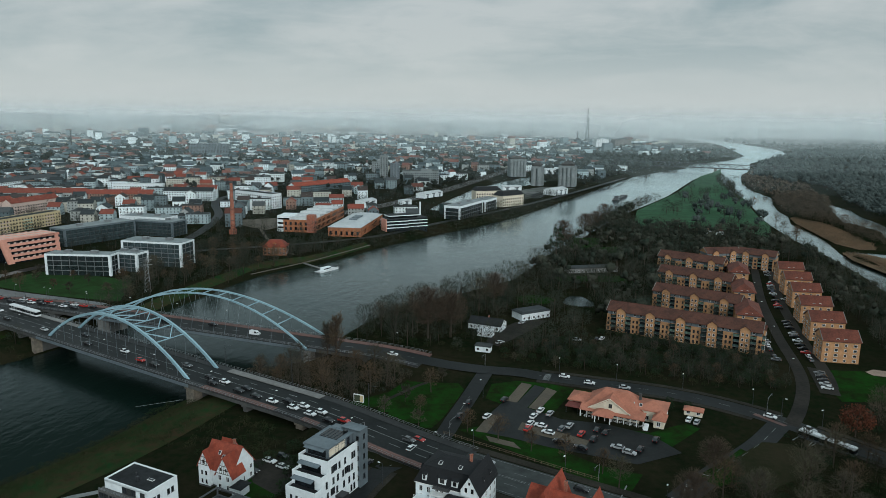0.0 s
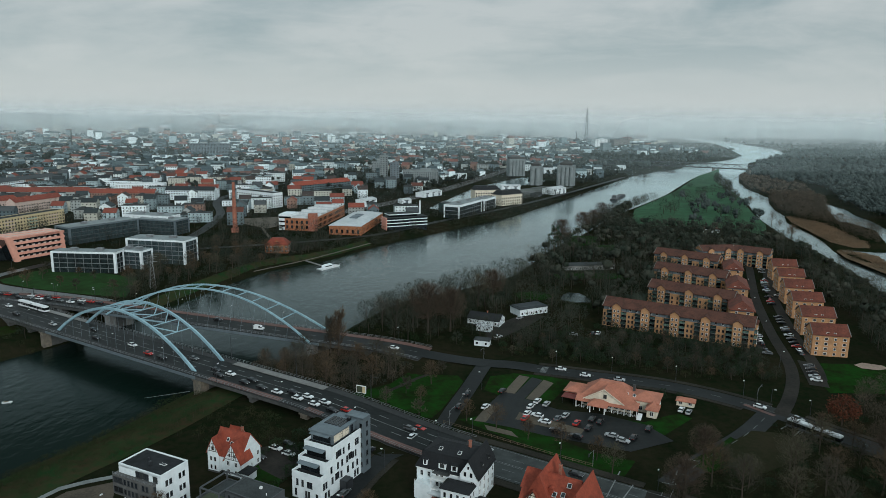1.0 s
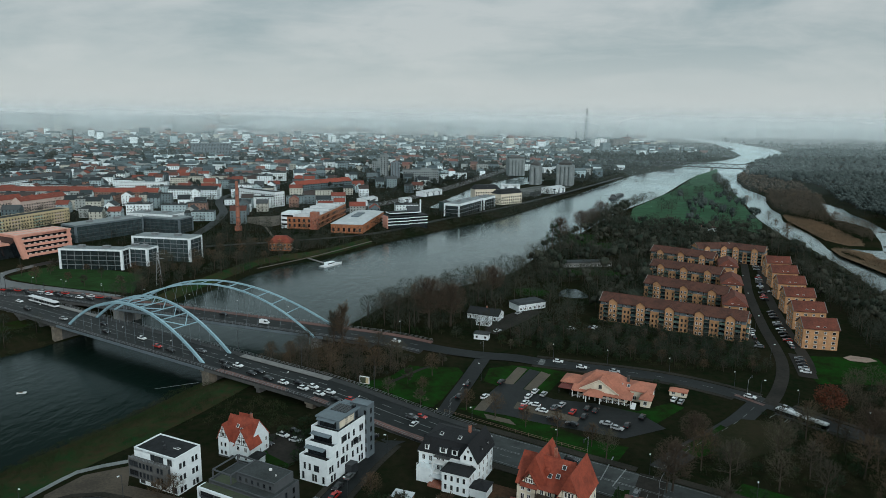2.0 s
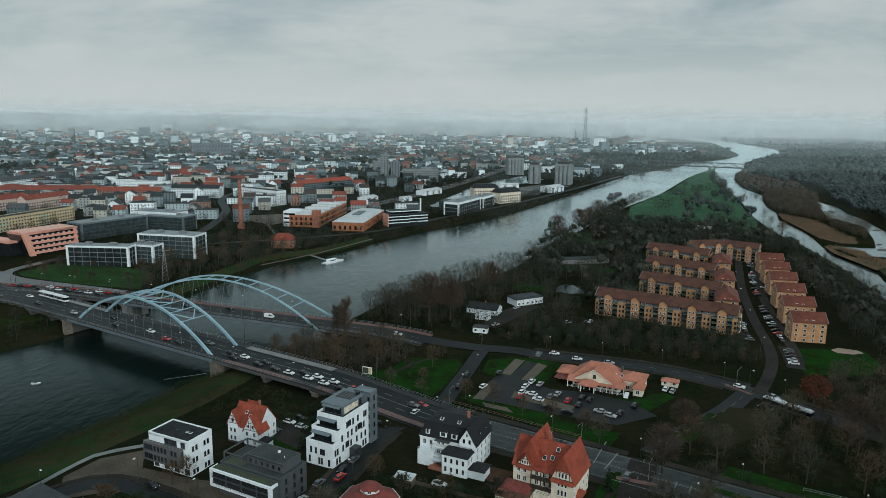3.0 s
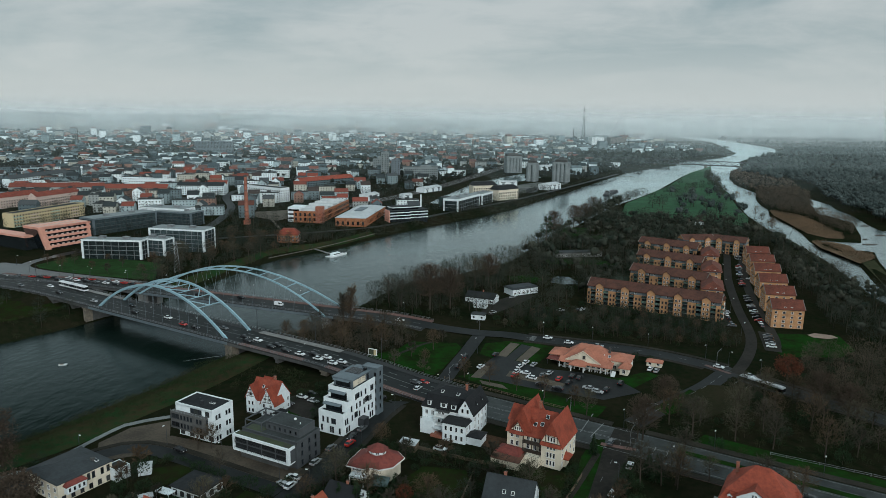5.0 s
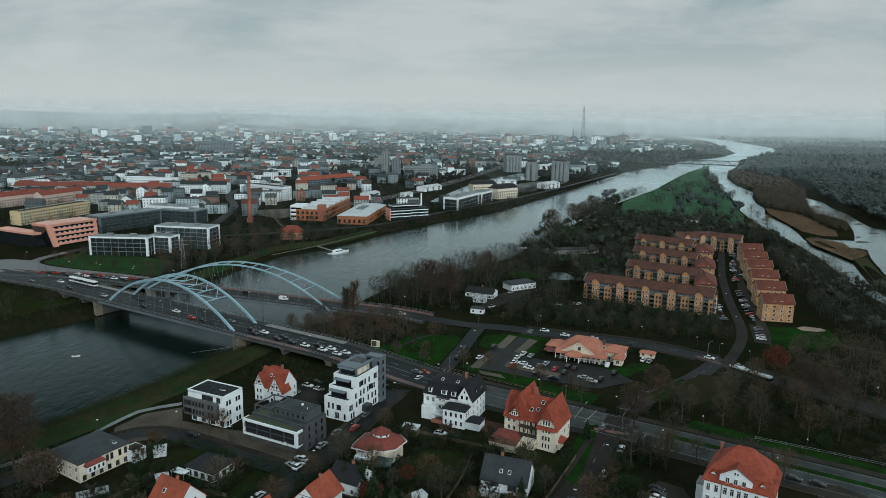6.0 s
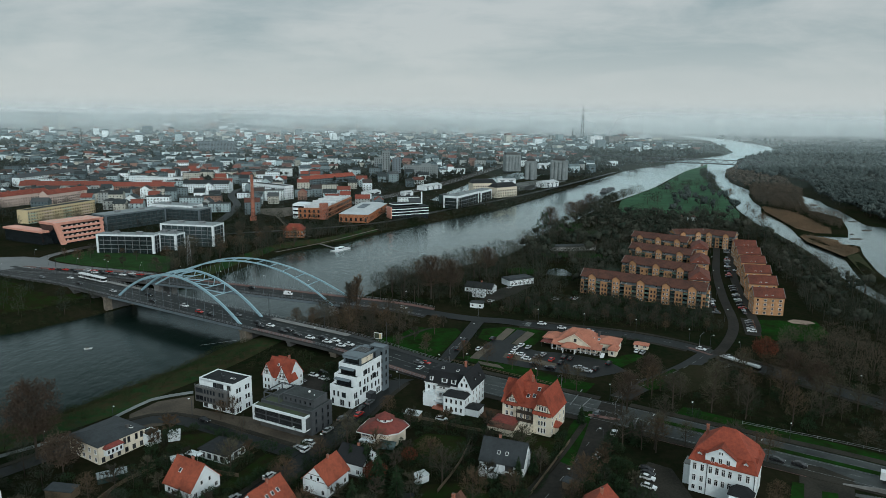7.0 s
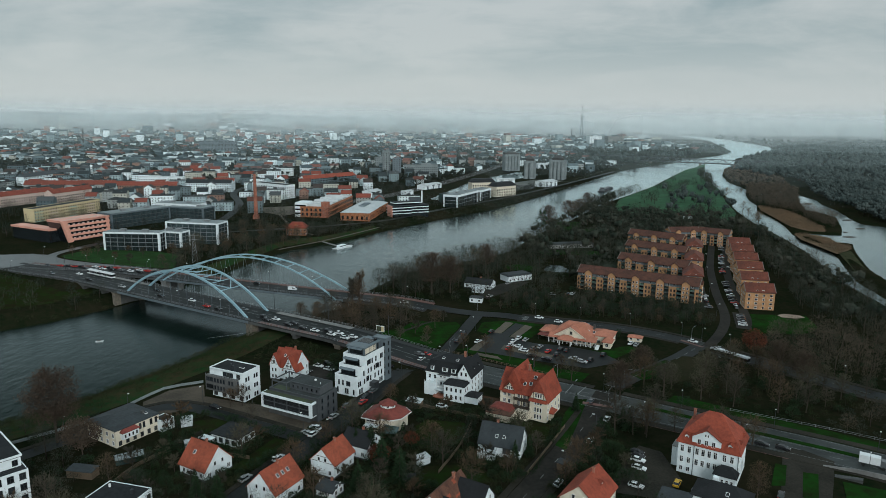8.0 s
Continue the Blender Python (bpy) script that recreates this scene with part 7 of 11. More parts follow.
def coral_building():
    r = house("institute_building", -312.0, 480.0, 64, 62, 24, "coral-red ribbon-shaped institute building with window bands", "institute building")
    # a folded coral ribbon over a dark glass body
    L, W, h = 40.0, 20.0, 17.0
    k = Kit()
    k.hexa([(-L / 2 + 3, -W / 2 + 0.8, -0.3), (L / 2 - 1, -W / 2 + 0.8, -0.3), (L / 2 - 1, W / 2, -0.3), (-L / 2 + 3, W / 2, -0.3)],
           [(-L / 2 - 2, -W / 2 + 0.8, h - 1), (L / 2 - 1, -W / 2 + 0.8, h - 1), (L / 2 - 1, W / 2, h - 1), (-L / 2 - 2, W / 2, h - 1)])
    part("glazing", k, M["glass_dark"], r)
    coral = M["coral"]
    for i in range(5):
        k = Kit()
        z = 1.0 + 3.7 * i
        x0 = -L / 2 + 3 - 5 * (z / h)
        k.box(x0, -W / 2, z, L / 2, -W / 2 + 1.4, z + 1.7)
        part("coral_band", k, coral, r, "coral-red facade band")
    k = Kit()
    k.hexa([(-L / 2 - 2, -W / 2, h - 1), (L / 2, -W / 2, h - 1), (L / 2, W / 2, h - 1), (-L / 2 - 2, W / 2, h - 1)], [(-L / 2 - 2.4, -W / 2, h + 0.8), (L / 2 - 1, -W / 2, h + 0.4), (L / 2 - 1, W / 2, h + 0.4), (-L / 2 - 2.4, W / 2, h + 0.8)])
    part("roof", k, coral, r, "coral-red roof ribbon")
    for i in range(8):
        k = Kit()
        u = -L / 2 + 1.5 + (L - 4) * i / 7
        k.box(u - 0.5, -W / 2 + 0.3, h + 0.5, u + 0.5, W / 2 - 0.3, h + 0.95)
        part("roof_rib", k, M["pink_render"], r, "pale pink roof rib")
    for i in range(4):
        for j in range(9):
            k = Kit()
            z = 2.7 + 3.7 * i
            u = -L / 2 + 3.5 + (L - 6) * j / 8
            k.box(u - 0.9, -W / 2 + 0.5, z, u + 0.9, -W / 2 + 0.75, z + 0.9)
            part("blind", k, M["pink_render"], r)
    k = Kit()
    k.hexa([(-L / 2 + 2.0, -W / 2 - 0.4, -0.3), (-L / 2 + 6.0, -W / 2 - 0.4, -0.3), (-L / 2 + 6.0, -W / 2 + 1.6, -0.3), (-L / 2 + 2.0, -W / 2 + 1.6, -0.3)],
           [(-L / 2 - 3.4, -W / 2 - 0.4, h + 0.8), (-L / 2 + 1.4, -W / 2 - 0.4, h + 0.8), (-L / 2 + 1.4, -W / 2 + 1.6, h + 0.8), (-L / 2 - 3.4, -W / 2 + 1.6, h + 0.8)])
    part("slanted_pier", k, coral, r)
    k = Kit()
    k.hexa([(L / 2 - 2.0, -W / 2 - 0.3, -0.3), (L / 2, -W / 2 - 0.3, -0.3), (L / 2, W / 2, -0.3), (L / 2 - 2.0, W / 2, -0.3)], [(L / 2 - 3.6, -W / 2 - 0.3, h), (L / 2 - 1.2, -W / 2 - 0.3, h), (L / 2 - 1.2, W / 2, h), (L / 2 - 3.6, W / 2, h)])
    part("slanted_pier", k, coral, r)
    k = Kit()
    k.box(-L / 2 - 6, W / 2 - 8, -0.3, -L / 2 + 3, W / 2 + 40, 9.5)
    part("low_wing", k, M["glass_dark"], r)
    k = Kit()
    k.box(-L / 2 - 7, W / 2 - 9, 9.5, -L / 2 + 3.6, W / 2 + 41, 11.0)
    part("wing_roof", k, coral, r)


M["coral"] = surf("coral_facade_panels", (0.74, 0.36, 0.27), (0.60, 0.28, 0.21), rough=0.55, fine=0.5, large=0.1)
M["yellow_render"] = surf("faded_yellow_render", (0.62, 0.50, 0.30), (0.5, 0.40, 0.24), fine=0.5, large=0.1)
M["pink_render"] = surf("pale_pink_render", (0.60, 0.46, 0.40), (0.5, 0.38, 0.33), fine=0.5, large=0.1)
M["green_render"] = surf("pale_green_render", (0.36, 0.48, 0.40), (0.28, 0.38, 0.32), fine=0.5, large=0.1)
WALLS = [(1.25, 1.36, 1.38), (1.32, 1.4, 1.42), (0.75, 0.72, 0.62), (0.32, 0.40, 0.42), (1.05, 1.12, 1.12), (0.5, 0.52, 0.5), (0.16, 0.21, 0.23), (1.15, 1.24, 1.28), (0.42, 0.24, 0.18), (0.6, 0.72, 0.75), (0.24, 0.30, 0.32)]
ROOFS = [(0.75, 0.65, 0.65), (0.12, 0.55, 0.95), (0.45, 0.55, 0.6), (0.09, 0.42, 0.72), (0.9, 0.72, 0.7), (0.2, 0.5, 0.7), (0.07, 0.32, 0.55), (0.25, 0.95, 1.6)]
M["town_wall"] = surf("town_render", (0.66, 0.67, 0.67), (0.54, 0.55, 0.55), fine=0.3, large=0.05, rnd=WALLS)
M["town_roof"] = surf("town_tiles", (0.27, 0.075, 0.045), (0.18, 0.055, 0.036), fine=0.4, large=0.06, rnd=ROOFS)
# Far walls and roofs are bluer and greyer: distance haze put into the colour.
M["town_wall_hazed"] = surf("town_render_hazed", (0.68, 0.70, 0.71), (0.56, 0.58, 0.59), fine=0.3, large=0.05, rnd=WALLS, island=True)
M["town_roof_hazed"] = surf("town_tiles_hazed", (0.20, 0.12, 0.10), (0.14, 0.085, 0.07), fine=0.4, large=0.06, rnd=[(0.22, 0.55, 0.75), (0.4, 0.9, 1.15), (1.0, 0.62, 0.55), (0.16, 0.40, 0.52), (0.7, 1.5, 1.9), (0.3, 0.7, 0.95), (0.7, 0.6, 0.6), (0.14, 0.36, 0.48)], island=True)
coral_building()
stepped_office()


def window_holes(k, L, W, z0, z1, store=3.0, step=3.0, w=1.2, h=1.5, sides="SE"):
    """Rows of small dark panes, a hand's width proud of the walls."""
    z = z0 + 0.9
    while z + h < z1:
        for side in sides:
            run = L if side in "SN" else W
            n = max(1, int((run - 1.5) / step))
            for i in range(n):
                c = -run / 2 + run * (i + 0.5) / n
                x, y, a = wall_spot(side, 0, 0, L, W, c)
                if side in "SN":
                    d = -0.06 if side == "S" else 0.06
                    k.box(x - w / 2, min(y, y + d), z, x + w / 2, max(y, y + d), z + h)
                else:
                    d = 0.06 if side == "E" else -0.06
                    k.box(min(x, x + d), y - w / 2, z, max(x, x + d), y + w / 2, z + h)
        z += store


def single_windows(r, L, W, z0, rows, store, step, w, h, sides):
    """Windows one by one, sharing a mesh for each direction."""
    data = {}
    for i in range(rows):
        for side in sides:
            run = L if side in "SN" else W
            n = max(1, int((run - 1.5) / step))
            for j in range(n):
                x, y, a = wall_spot(side, 0, 0, L, W, -run / 2 + run * (j + 0.5) / n)
                if side not in data:
                    k = Kit()
                    if side in "SN":
                        k.box(-w / 2, -0.07, 0, w / 2, 0.07, h)
                    else:
                        k.box(-0.07, -w / 2, 0, 0.07, w / 2, h)
                    data[side] = k.data("window", [M["glass"]])
                part("window", data[side], None, r).location = (x, y, z0 + store * i)


def row_block(x, y, ang, L, W, eave, ridge, wall, roof, label, flat=False, step=3.0):
    r = house("apartment_row", x, y, ang, L, W, label, "apartment row")
    body(r, (0, 0, L, W), -0.3, eave, wall)
    if flat:
        flat_roof(r, (0, 0, L, W), eave - 0.1, roof, wall, 0.5)
    else:
        k = Kit()
        gable_walls(k, 0, 0, L, W, eave, ridge)
        part("gable_wall", k, M[wall], r)
        k = Kit()
        gable_roof(k, 0, 0, L, W, eave, ridge)
        part("roof", k, M[roof], r)
        for i in range(int(L / 14)):
            body(r, (-L / 2 + 7 + 14 * i, 0.8, 0.8, 0.8), ridge - 1, ridge + 1.2, "red_brick", "chimney")
    if y < 790:
        single_windows(r, L, W, 0.9, int((eave - 0.5) / 2.9), 2.9, step, 1.3, 1.4, "SE")
        return r
    k = Kit()
    window_holes(k, L, W, 0, eave, 2.9, step, 1.3, 1.4, "SE")
    tagged(part("window_row", k, M["glass"], r), kind="stuff")
    return r


yr = row_block(-394.0, 598.0, 76, 84, 12, 12.5, 0, "yellow_render", "gravel_roof", "long flat-roofed apartment row painted in faded yellow, green and pink", True)
for i, tint in enumerate(("green_render", "pink_render", "green_render", "pink_render")):
    x0 = (-42, -24, 0, 24)[i]
    for z in (0.2, 3.1, 6.0, 8.9):
        k = Kit()
        k.box(x0 + 0.4, -6.05, z - 0.1, x0 + 10.5, -5.98, z + 0.7)
        part("painted_panel", k, M[tint], yr)
row_block(-455.0, 716.0, 75, 60, 12, 12.0, 16.0, "pink_render", "red_tile", "pale pink apartment row with a red tiled roof")
row_block(-492.0, 680.0, 72, 80, 12, 12.0, 16.0, "pink_render", "red_tile", "pale pink apartment row with a red tiled roof")
row_block(-606.0, 930.0, 84, 120, 12, 12.0, 16.5, "town_wall", "town_roof", "long apartment row with a red tiled roof")
row_block(-500.0, 800.0, 10, 110, 12, 11.0, 15.5, "town_wall", "town_roof", "long apartment row with a red tiled roof")
row_block(-404.0, 792.0, 6, 90, 12, 12.0, 16.0, "town_wall", "town_roof", "old town apartment row with a red tiled roof")
row_block(-330.0, 830.0, 2, 60, 12, 12.0, 16.0, "town_wall", "town_roof", "old town apartment row with a red tiled roof")
row_block(-233.0, 786.0, -34, 64, 14, 16.5, 0, "white", "gravel_roof", "white flat-roofed slab block with bands of windows", True)
row_block(-199.0, 975.0, 53, 104, 15, 8.5, 13.0, "town_wall", "red_tile", "long hall with a bright red roof")
row_block(-420.0, 890.0, 12, 60, 16, 13.0, 0, "white", "silver_roof", "large white flat-roofed hall", True)


def tower(x, y, ang, L, W, h, wall, label, cat="tower block", step=3.4):
    r = house("tower_block", x, y, ang, L, W, label, cat)
    body(r, (0, 0, L, W), -0.3, h, wall)
    flat_roof(r, (0, 0, L, W), h - 0.1, "gravel_roof", wall, 0.8)
    k = Kit()
    window_holes(k, L, W, 2, h, 3.2, step, 1.5, 1.6, "SE")
    tagged(part("window_row", k, M["glass"], r), kind="stuff")
    body(r, (L * 0.15, 0, L * 0.3, W * 0.4), h, h + 3.0, wall, "roof_house")
    return r


tower(-122.0, 1100.0, 8, 13, 13, 42.0, "pale_concrete", "pale grey tower block rising over the town")
tower(-103.0, 1086.0, 8, 14, 14, 31.0, "slate_blue", "grey tower block beside a taller one")
tower(-62.0, 1090.0, 6, 56, 20, 20.0, "pale_concrete", "broad grey industrial mill block")
tower(-600.0, 1640.0, 10, 90, 20, 34.0, "slate_blue", "dark slab block far off in the town")
tower(-150.0, 1250.0, 5, 20, 20, 22.0, "pale_concrete", "plain grey concrete storage block")


def silo(x, y, ang, L, W, h, label, peaked):
    r = house("grain_silo", x, y, ang, L, W, label, "silo", "harbour silos")
    body(r, (0, 0, L, W), -0.3, h, "pale_concrete")
    n = max(2, int(L / 6))
    for i in range(n):
        k = Kit()
        c = -L / 2 + L * (i + 0.5) / n
        k.tube([(c, -W / 2, 0), (c, -W / 2, h - 3)], L / n * 0.48, n=10)
        part("silo_tube", k, M["pale_concrete"], r)
    k = Kit()
    if peaked:
        hip_roof(k, 0, 0, L * 0.7, W * 0.8, h + 3.0, h + 8.0, 0.5)
        k.box(-L * 0.35, -W * 0.4, h, L * 0.35, W * 0.4, h + 3.0)
    else:
        k.box(-L / 2 + 1, -W / 2 + 1, h, L / 2 - 1, W / 2 - 1, h + 3.0)
        hip_roof(k, 0, 0, L * 0.5, W * 0.6, h + 3.2, h + 5.5, 0.5)
    part("head_house", k, M["dark_concrete"], r)
    return r


silo(103.0, 1252.0, 10, 30, 20, 31.0, "big pale concrete grain silo by the harbour basin", False)
silo(122.0, 1084.0, -20, 17, 16, 30.0, "grey concrete grain silo with a head house", True)
silo(168.0, 1078.0, -20, 26, 18, 32.0, "grey concrete grain silo with stepped head house", True)


# open ground in the harbour: track field, quay yard, earth yard, car park
CLEAR = [[(-125, 750), (-72, 845), (-24, 972), (36, 1170), (108, 1424), (140, 1424), (95, 1230), (45, 1075), (-2, 920), (-40, 800), (-60, 780), (-100, 740)],
         [(-10, 756), (42, 780), (100, 890), (160, 1010), (226, 1150), (160, 1170), (80, 1070), (40, 980), (5, 868), (-30, 775)],
         [(-222, 684), (-180, 702), (-160, 646), (-176, 612), (-208, 640)], [(-214, 914), (-153, 860), (-161, 800), (-197, 809)]]


def low_hall(x, y, ang, L, W, h, label, wall="white", roof="silver_roof"):
    """A harbour shed: shallow roof, tall doors and a strip of high windows along the side."""
    r = house("storage_hall", x, y, ang, L, W, label, "hall", "harbour halls")
    body(r, (0, 0, L, W), -0.2, h, wall)
    k = Kit()
    gable_walls(k, 0, 0, L, W, h, h + W * 0.12)
    part("gable_wall", k, M[wall], r)
    k = Kit()
    gable_roof(k, 0, 0, L, W, h, h + W * 0.12, "x", 0.4)
    part("roof", k, M[roof], r)
    for i in range(max(1, int(L / 11))):
        k = Kit()
        u = -L / 2 + L * (i + 0.5) / max(1, int(L / 11))
        k.box(u - 1.9, -W / 2 - 0.06, 0, u + 1.9, -W / 2 + 0.1, h * 0.62)
        part("door", k, M["slate_blue"], r)
        k = Kit()
        k.box(u - 3.4, -W / 2 - 0.05, h * 0.72, u + 3.4, -W / 2 + 0.1, h * 0.88)
        part("window", k, M["glass"], r)
    return r


low_hall(-40.0, 905.0, 58, 42, 14, 6.0, "long white storage hall beside the railway")
low_hall(76.0, 1008.0, 4, 28, 12, 5.5, "low white shed on the harbour quay")
low_hall(134.0, 960.0, 50, 34, 18, 7.5, "white hall with a pale roof on the harbour quay")
low_hall(178.0, 1318.0, 8, 36, 22, 8.0, "broad white hall behind the silos")
low_hall(-109.0, 795.0, 60, 24, 13, 8.0, "white workshop beside the railway")
low_hall(-66.0, 824.0, 40, 14, 9, 5.0, "small white shed beside the railway")
low_hall(104.0, 918.0, 62, 20, 9, 4.5, "grey shed on the river quay", "grey_render", "gravel_roof")
gb = house("glass_pavilion", -13.0, 752.0, 66, 15, 13, "green glass office block beside a white one", "office")
body(gb, (0, 0, 15, 13), -0.2, 10.5, "glass_green")
flat_roof(gb, (0, 0, 15, 13), 10.4, "gravel_roof", "glass_green", 0.3)
patch("harbour_yard", [(62, 862), (100, 915), (150, 1000), (176, 1050), (128, 1060), (84, 1000), (58, 930)], "harbour_yard", 0.08, "worn concrete quay yard of the harbour", "yard")
patch("car_park", CLEAR[3], "harbour_yard", 0.08, "large pale car park in the town", "car park")
RAILWAY = [(-150, 700), (-115, 762), (-74, 847), (-25, 978), (33, 1169), (104, 1423), (150, 1600)]
line = smooth(RAILWAY, 12.0)
solid("track_bed", strip(line, 22.0, 0.10, zs=[0.0] * len(line)), M["ballast"], "broad bed of brown ballast for railway tracks", "railway", "structure")
for off in (-8.0, -3.5, 1.0, 5.5):
    k = Kit()
    for g in (0.0, 1.43):
        q = strip(line, 0.3, 0.28, left=off + g, zs=[0.0] * len(line))
        k.v, k.f, k.m = k.v + q.v, k.f + [tuple(a + len(k.v) for a in f) for f in q.f], k.m + q.m
    solid("railway_track", k, M["steel"], "pair of pale steel rails", "railway", "structure", "railway tracks")


def mill(x, y, ang, L, W, h, label):
    r = house("warehouse", x, y, ang, L, W, label, "warehouse")
    body(r, (0, 0, L, W), -0.3, h, "cream")
    k = Kit()
    hip_roof(k, 0, 0, L, W, h + 0.2, h + 5, 0.5, inset=4)
    part("roof", k, M["slate"], r)
    k = Kit()
    window_holes(k, L, W, 0, h, 3.4, 3.0, 1.5, 2.0, "SE")
    tagged(part("window_row", k, M["glass"], r), kind="stuff")
    return r


mill(34.0, 876.0, 20, 34, 16, 13.0, "cream harbour warehouse with dark mansard roof")
mill(59.0, 828.0, 42, 36, 16, 13.0, "cream harbour warehouse with dark mansard roof")


def factory():
    """Old brick works with white sawtooth roofs."""
    r = house("brick_factory", -140.0, 662.0, 84, 104, 30, "old orange brick factory with white roofs and a corner tower", "factory")
    body(r, (0, 0, 102, 28), -0.3, 11.0, "orange_brick")
    single_windows(r, 102, 28, 1.9, 2, 4.5, 4.0, 2.0, 2.8, "SW")
    for i in range(5):
        k = Kit()
        x = -48 + 20 * i
        k.hexa([(x, -13, 11), (x + 17, -13, 11), (x + 17, 13, 11), (x, 13, 11)], [(x + 1, -13, 13.2), (x + 16, -13, 12.0), (x + 16, 13, 12.0), (x + 1, 13, 13.2)])
        part("roof_light", k, M["silver_roof"], r, "white sawtooth roof section")
    body(r, (-49, -12, 7, 7), -0.3, 16.0, "red_brick", "corner_tower")
    body(r, (-40, 14, 20, 12), -0.3, 14.5, "white", "office_front")
    k = Kit()
    for z in (3.0, 7.0, 11.0):
        k.box(-50.06, 8.4, z, -49.9, 19.6, z + 1.6)
    part("window_band", k, M["glass_dark"], r)


def brick_hall():
    r = house("brick_hall", -96.0, 636.0, 84, 92, 30, "orange brick hall with a wide pale metal roof", "hall")
    body(r, (0, 0, 88, 29), -0.3, 8.0, "orange_brick")
    k = Kit()
    hip_roof(k, 0, 0, 88, 29, 8.2, 10.6, 0.5, inset=9)
    part("roof", k, M["silver_roof"], r)
    for i in range(3):
        body(r, (-12 + 10 * i, 0, 6, 7), 10.4, 11.6, "slate_blue", "roof_light")
    single_windows(r, 88, 29, 1.5, 1, 6, 4.2, 2.0, 3.2, "SW")
    for i in range(18):
        k = Kit()
        c = -43 + 86 * i / 17
        k.box(c - 0.4, -15.0, -0.3, c + 0.4, -14.5, 8.0)
        part("buttress", k, M["orange_brick"], r)


factory()
brick_hall()
sch = house("school_house", -139.0, 512.0, 4, 18, 13, "red brick house with a red tiled hip roof", "house")
hipped(sch, (0, 0, 17, 12), -0.3, 6.4, 11.0, "orange_brick", "red_tile", 0.6, 4.5)
for z in (1.0, 3.9):
    window_row(sch, "S", (0, 0, 17, 12), z, 6, 1.3, 1.6)
    window_row(sch, "E", (0, 0, 17, 12), z, 4, 1.3, 1.6)
dormer(sch, 0, -4.6, 7.0, 0, 3.0, 1.6, 3.0, "orange_brick", "red_tile")


def brick_chimney(x, y, h):
    r = thing("factory_chimney", x, y, 0, 0, "tall tapered red brick factory chimney", "chimney")
    FOOT.append((x, y, 0, 4, 4))
    k = Kit()
    k.tube([(0, 0, 4 + (h - 4) * i / 8) for i in range(9)], 2.1, 1.2, 16)
    part("shaft", k, M["red_brick"], r)
    k = Kit()
    k.box(-2.6, -2.6, -0.3, 2.6, 2.6, 4.2)
    part("plinth", k, M["red_brick"], r)
    k = Kit()
    k.tube([(0, 0, h - 1.4), (0, 0, h)], 1.5, 1.6, 16)
    part("crown", k, M["dark_concrete"], r)
    for z in (12, 22, 32):
        k = Kit()
        rr = 2.1 - 0.9 * z / h + 0.06
        k.tube([(0, 0, z), (0, 0, z + 0.4)], rr, rr, 16)
        part("iron_band", k, M["dark_steel"], r)


brick_chimney(-200.0, 597.0, 46.5)


def lattice_mast(x, y, h, w):
    r = thing("radio_mast", x, y, 0, 0, "tall dark steel lattice mast with platforms", "mast")
    n = 14
    for sx, sy in ((-1, -1), (1, -1), (1, 1), (-1, 1)):
        k = Kit()
        k.tube([(sx * w, sy * w, 0), (sx * w * 0.55, sy * w * 0.55, h * 0.45), (sx * w * 0.2, sy * w * 0.2, h)], 1.1, 0.5, 4)
        part("leg", k, M["dark_steel"], r)
    k = Kit()
    for i in range(n):
        z0, z1 = h * i / n, h * (i + 1) / n
        a, b = (w * (1 - 0.8 * z / h) for z in (z0, z1))
        for s in (-1, 1):
            beam(k, (-a, s * a, z0), (b, s * b, z1), 0.5, 0.5)
            beam(k, (s * a, -a, z0), (s * b, b, z1), 0.5, 0.5)
    part("bracing", k, M["dark_steel"], r)
    for z in (h * 0.42, h * 0.62):
        k = Kit()
        k.tube([(0, 0, z), (0, 0, z + 3)], w * 0.9, w * 0.9, 10)
        part("platform", k, M["dark_steel"], r)


lattice_mast(523.0, 2877.0, 147.0, 7.0)


def power_mast(x, y, h):
    r = thing("power_mast", x, y, 0, 20, "slim grey lattice power mast on the bank", "mast")
    for sx, sy in ((-1, -1), (1, -1), (1, 1), (-1, 1)):
        k = Kit()
        k.tube([(sx * 1.7, sy * 1.7, -0.3), (sx * 0.35, sy * 0.35, h)], 0.12, 0.08, 4)
        part("leg", k, M["steel"], r)
    k = Kit()
    for i in range(9):
        z0, z1 = h * i / 9, h * (i + 1) / 9
        a, b = (1.7 - 1.35 * z / h for z in (z0, z1))
        for s in (-1, 1):
            beam(k, (-a, s * a, z0), (b, s * b, z1), 0.12, 0.12)
            beam(k, (s * a, -a, z0), (s * b, b, z1), 0.12, 0.12)
    part("bracing", k, M["steel"], r)
    for z in (h * 0.78, h * 0.92):
        k = Kit()
        beam(k, (-3.4, 0, z), (3.4, 0, z), 0.2, 0.25)
        part("cross_arm", k, M["steel"], r)


power_mast(-184.0, 394.0, 21.0)


def far_stack(x, y, h, rr):
    r = thing("tall_stack", x, y, 0, 0, "slim grey chimney stack far off in the town", "chimney")
    k = Kit()
    k.tube([(0, 0, 0), (0, 0, h)], rr, rr * 0.6, 10)
    part("shaft", k, M["dark_concrete"], r)


far_stack(-1081.0, 1895.0, 56.0, 2.2)
far_stack(420.0, 2500.0, 60.0, 2.5)
far_stack(640.0, 2650.0, 48.0, 2.2)
far_stack(700.0, 2300.0, 36.0, 1.8)
tower(487.0, 2420.0, 10, 44, 40, 34.0, "white", "white power station hall far off", "power station", 12)
tower(590.0, 2560.0, 10, 60, 40, 30.0, "concrete", "grey power station hall far off", "power station", 12)


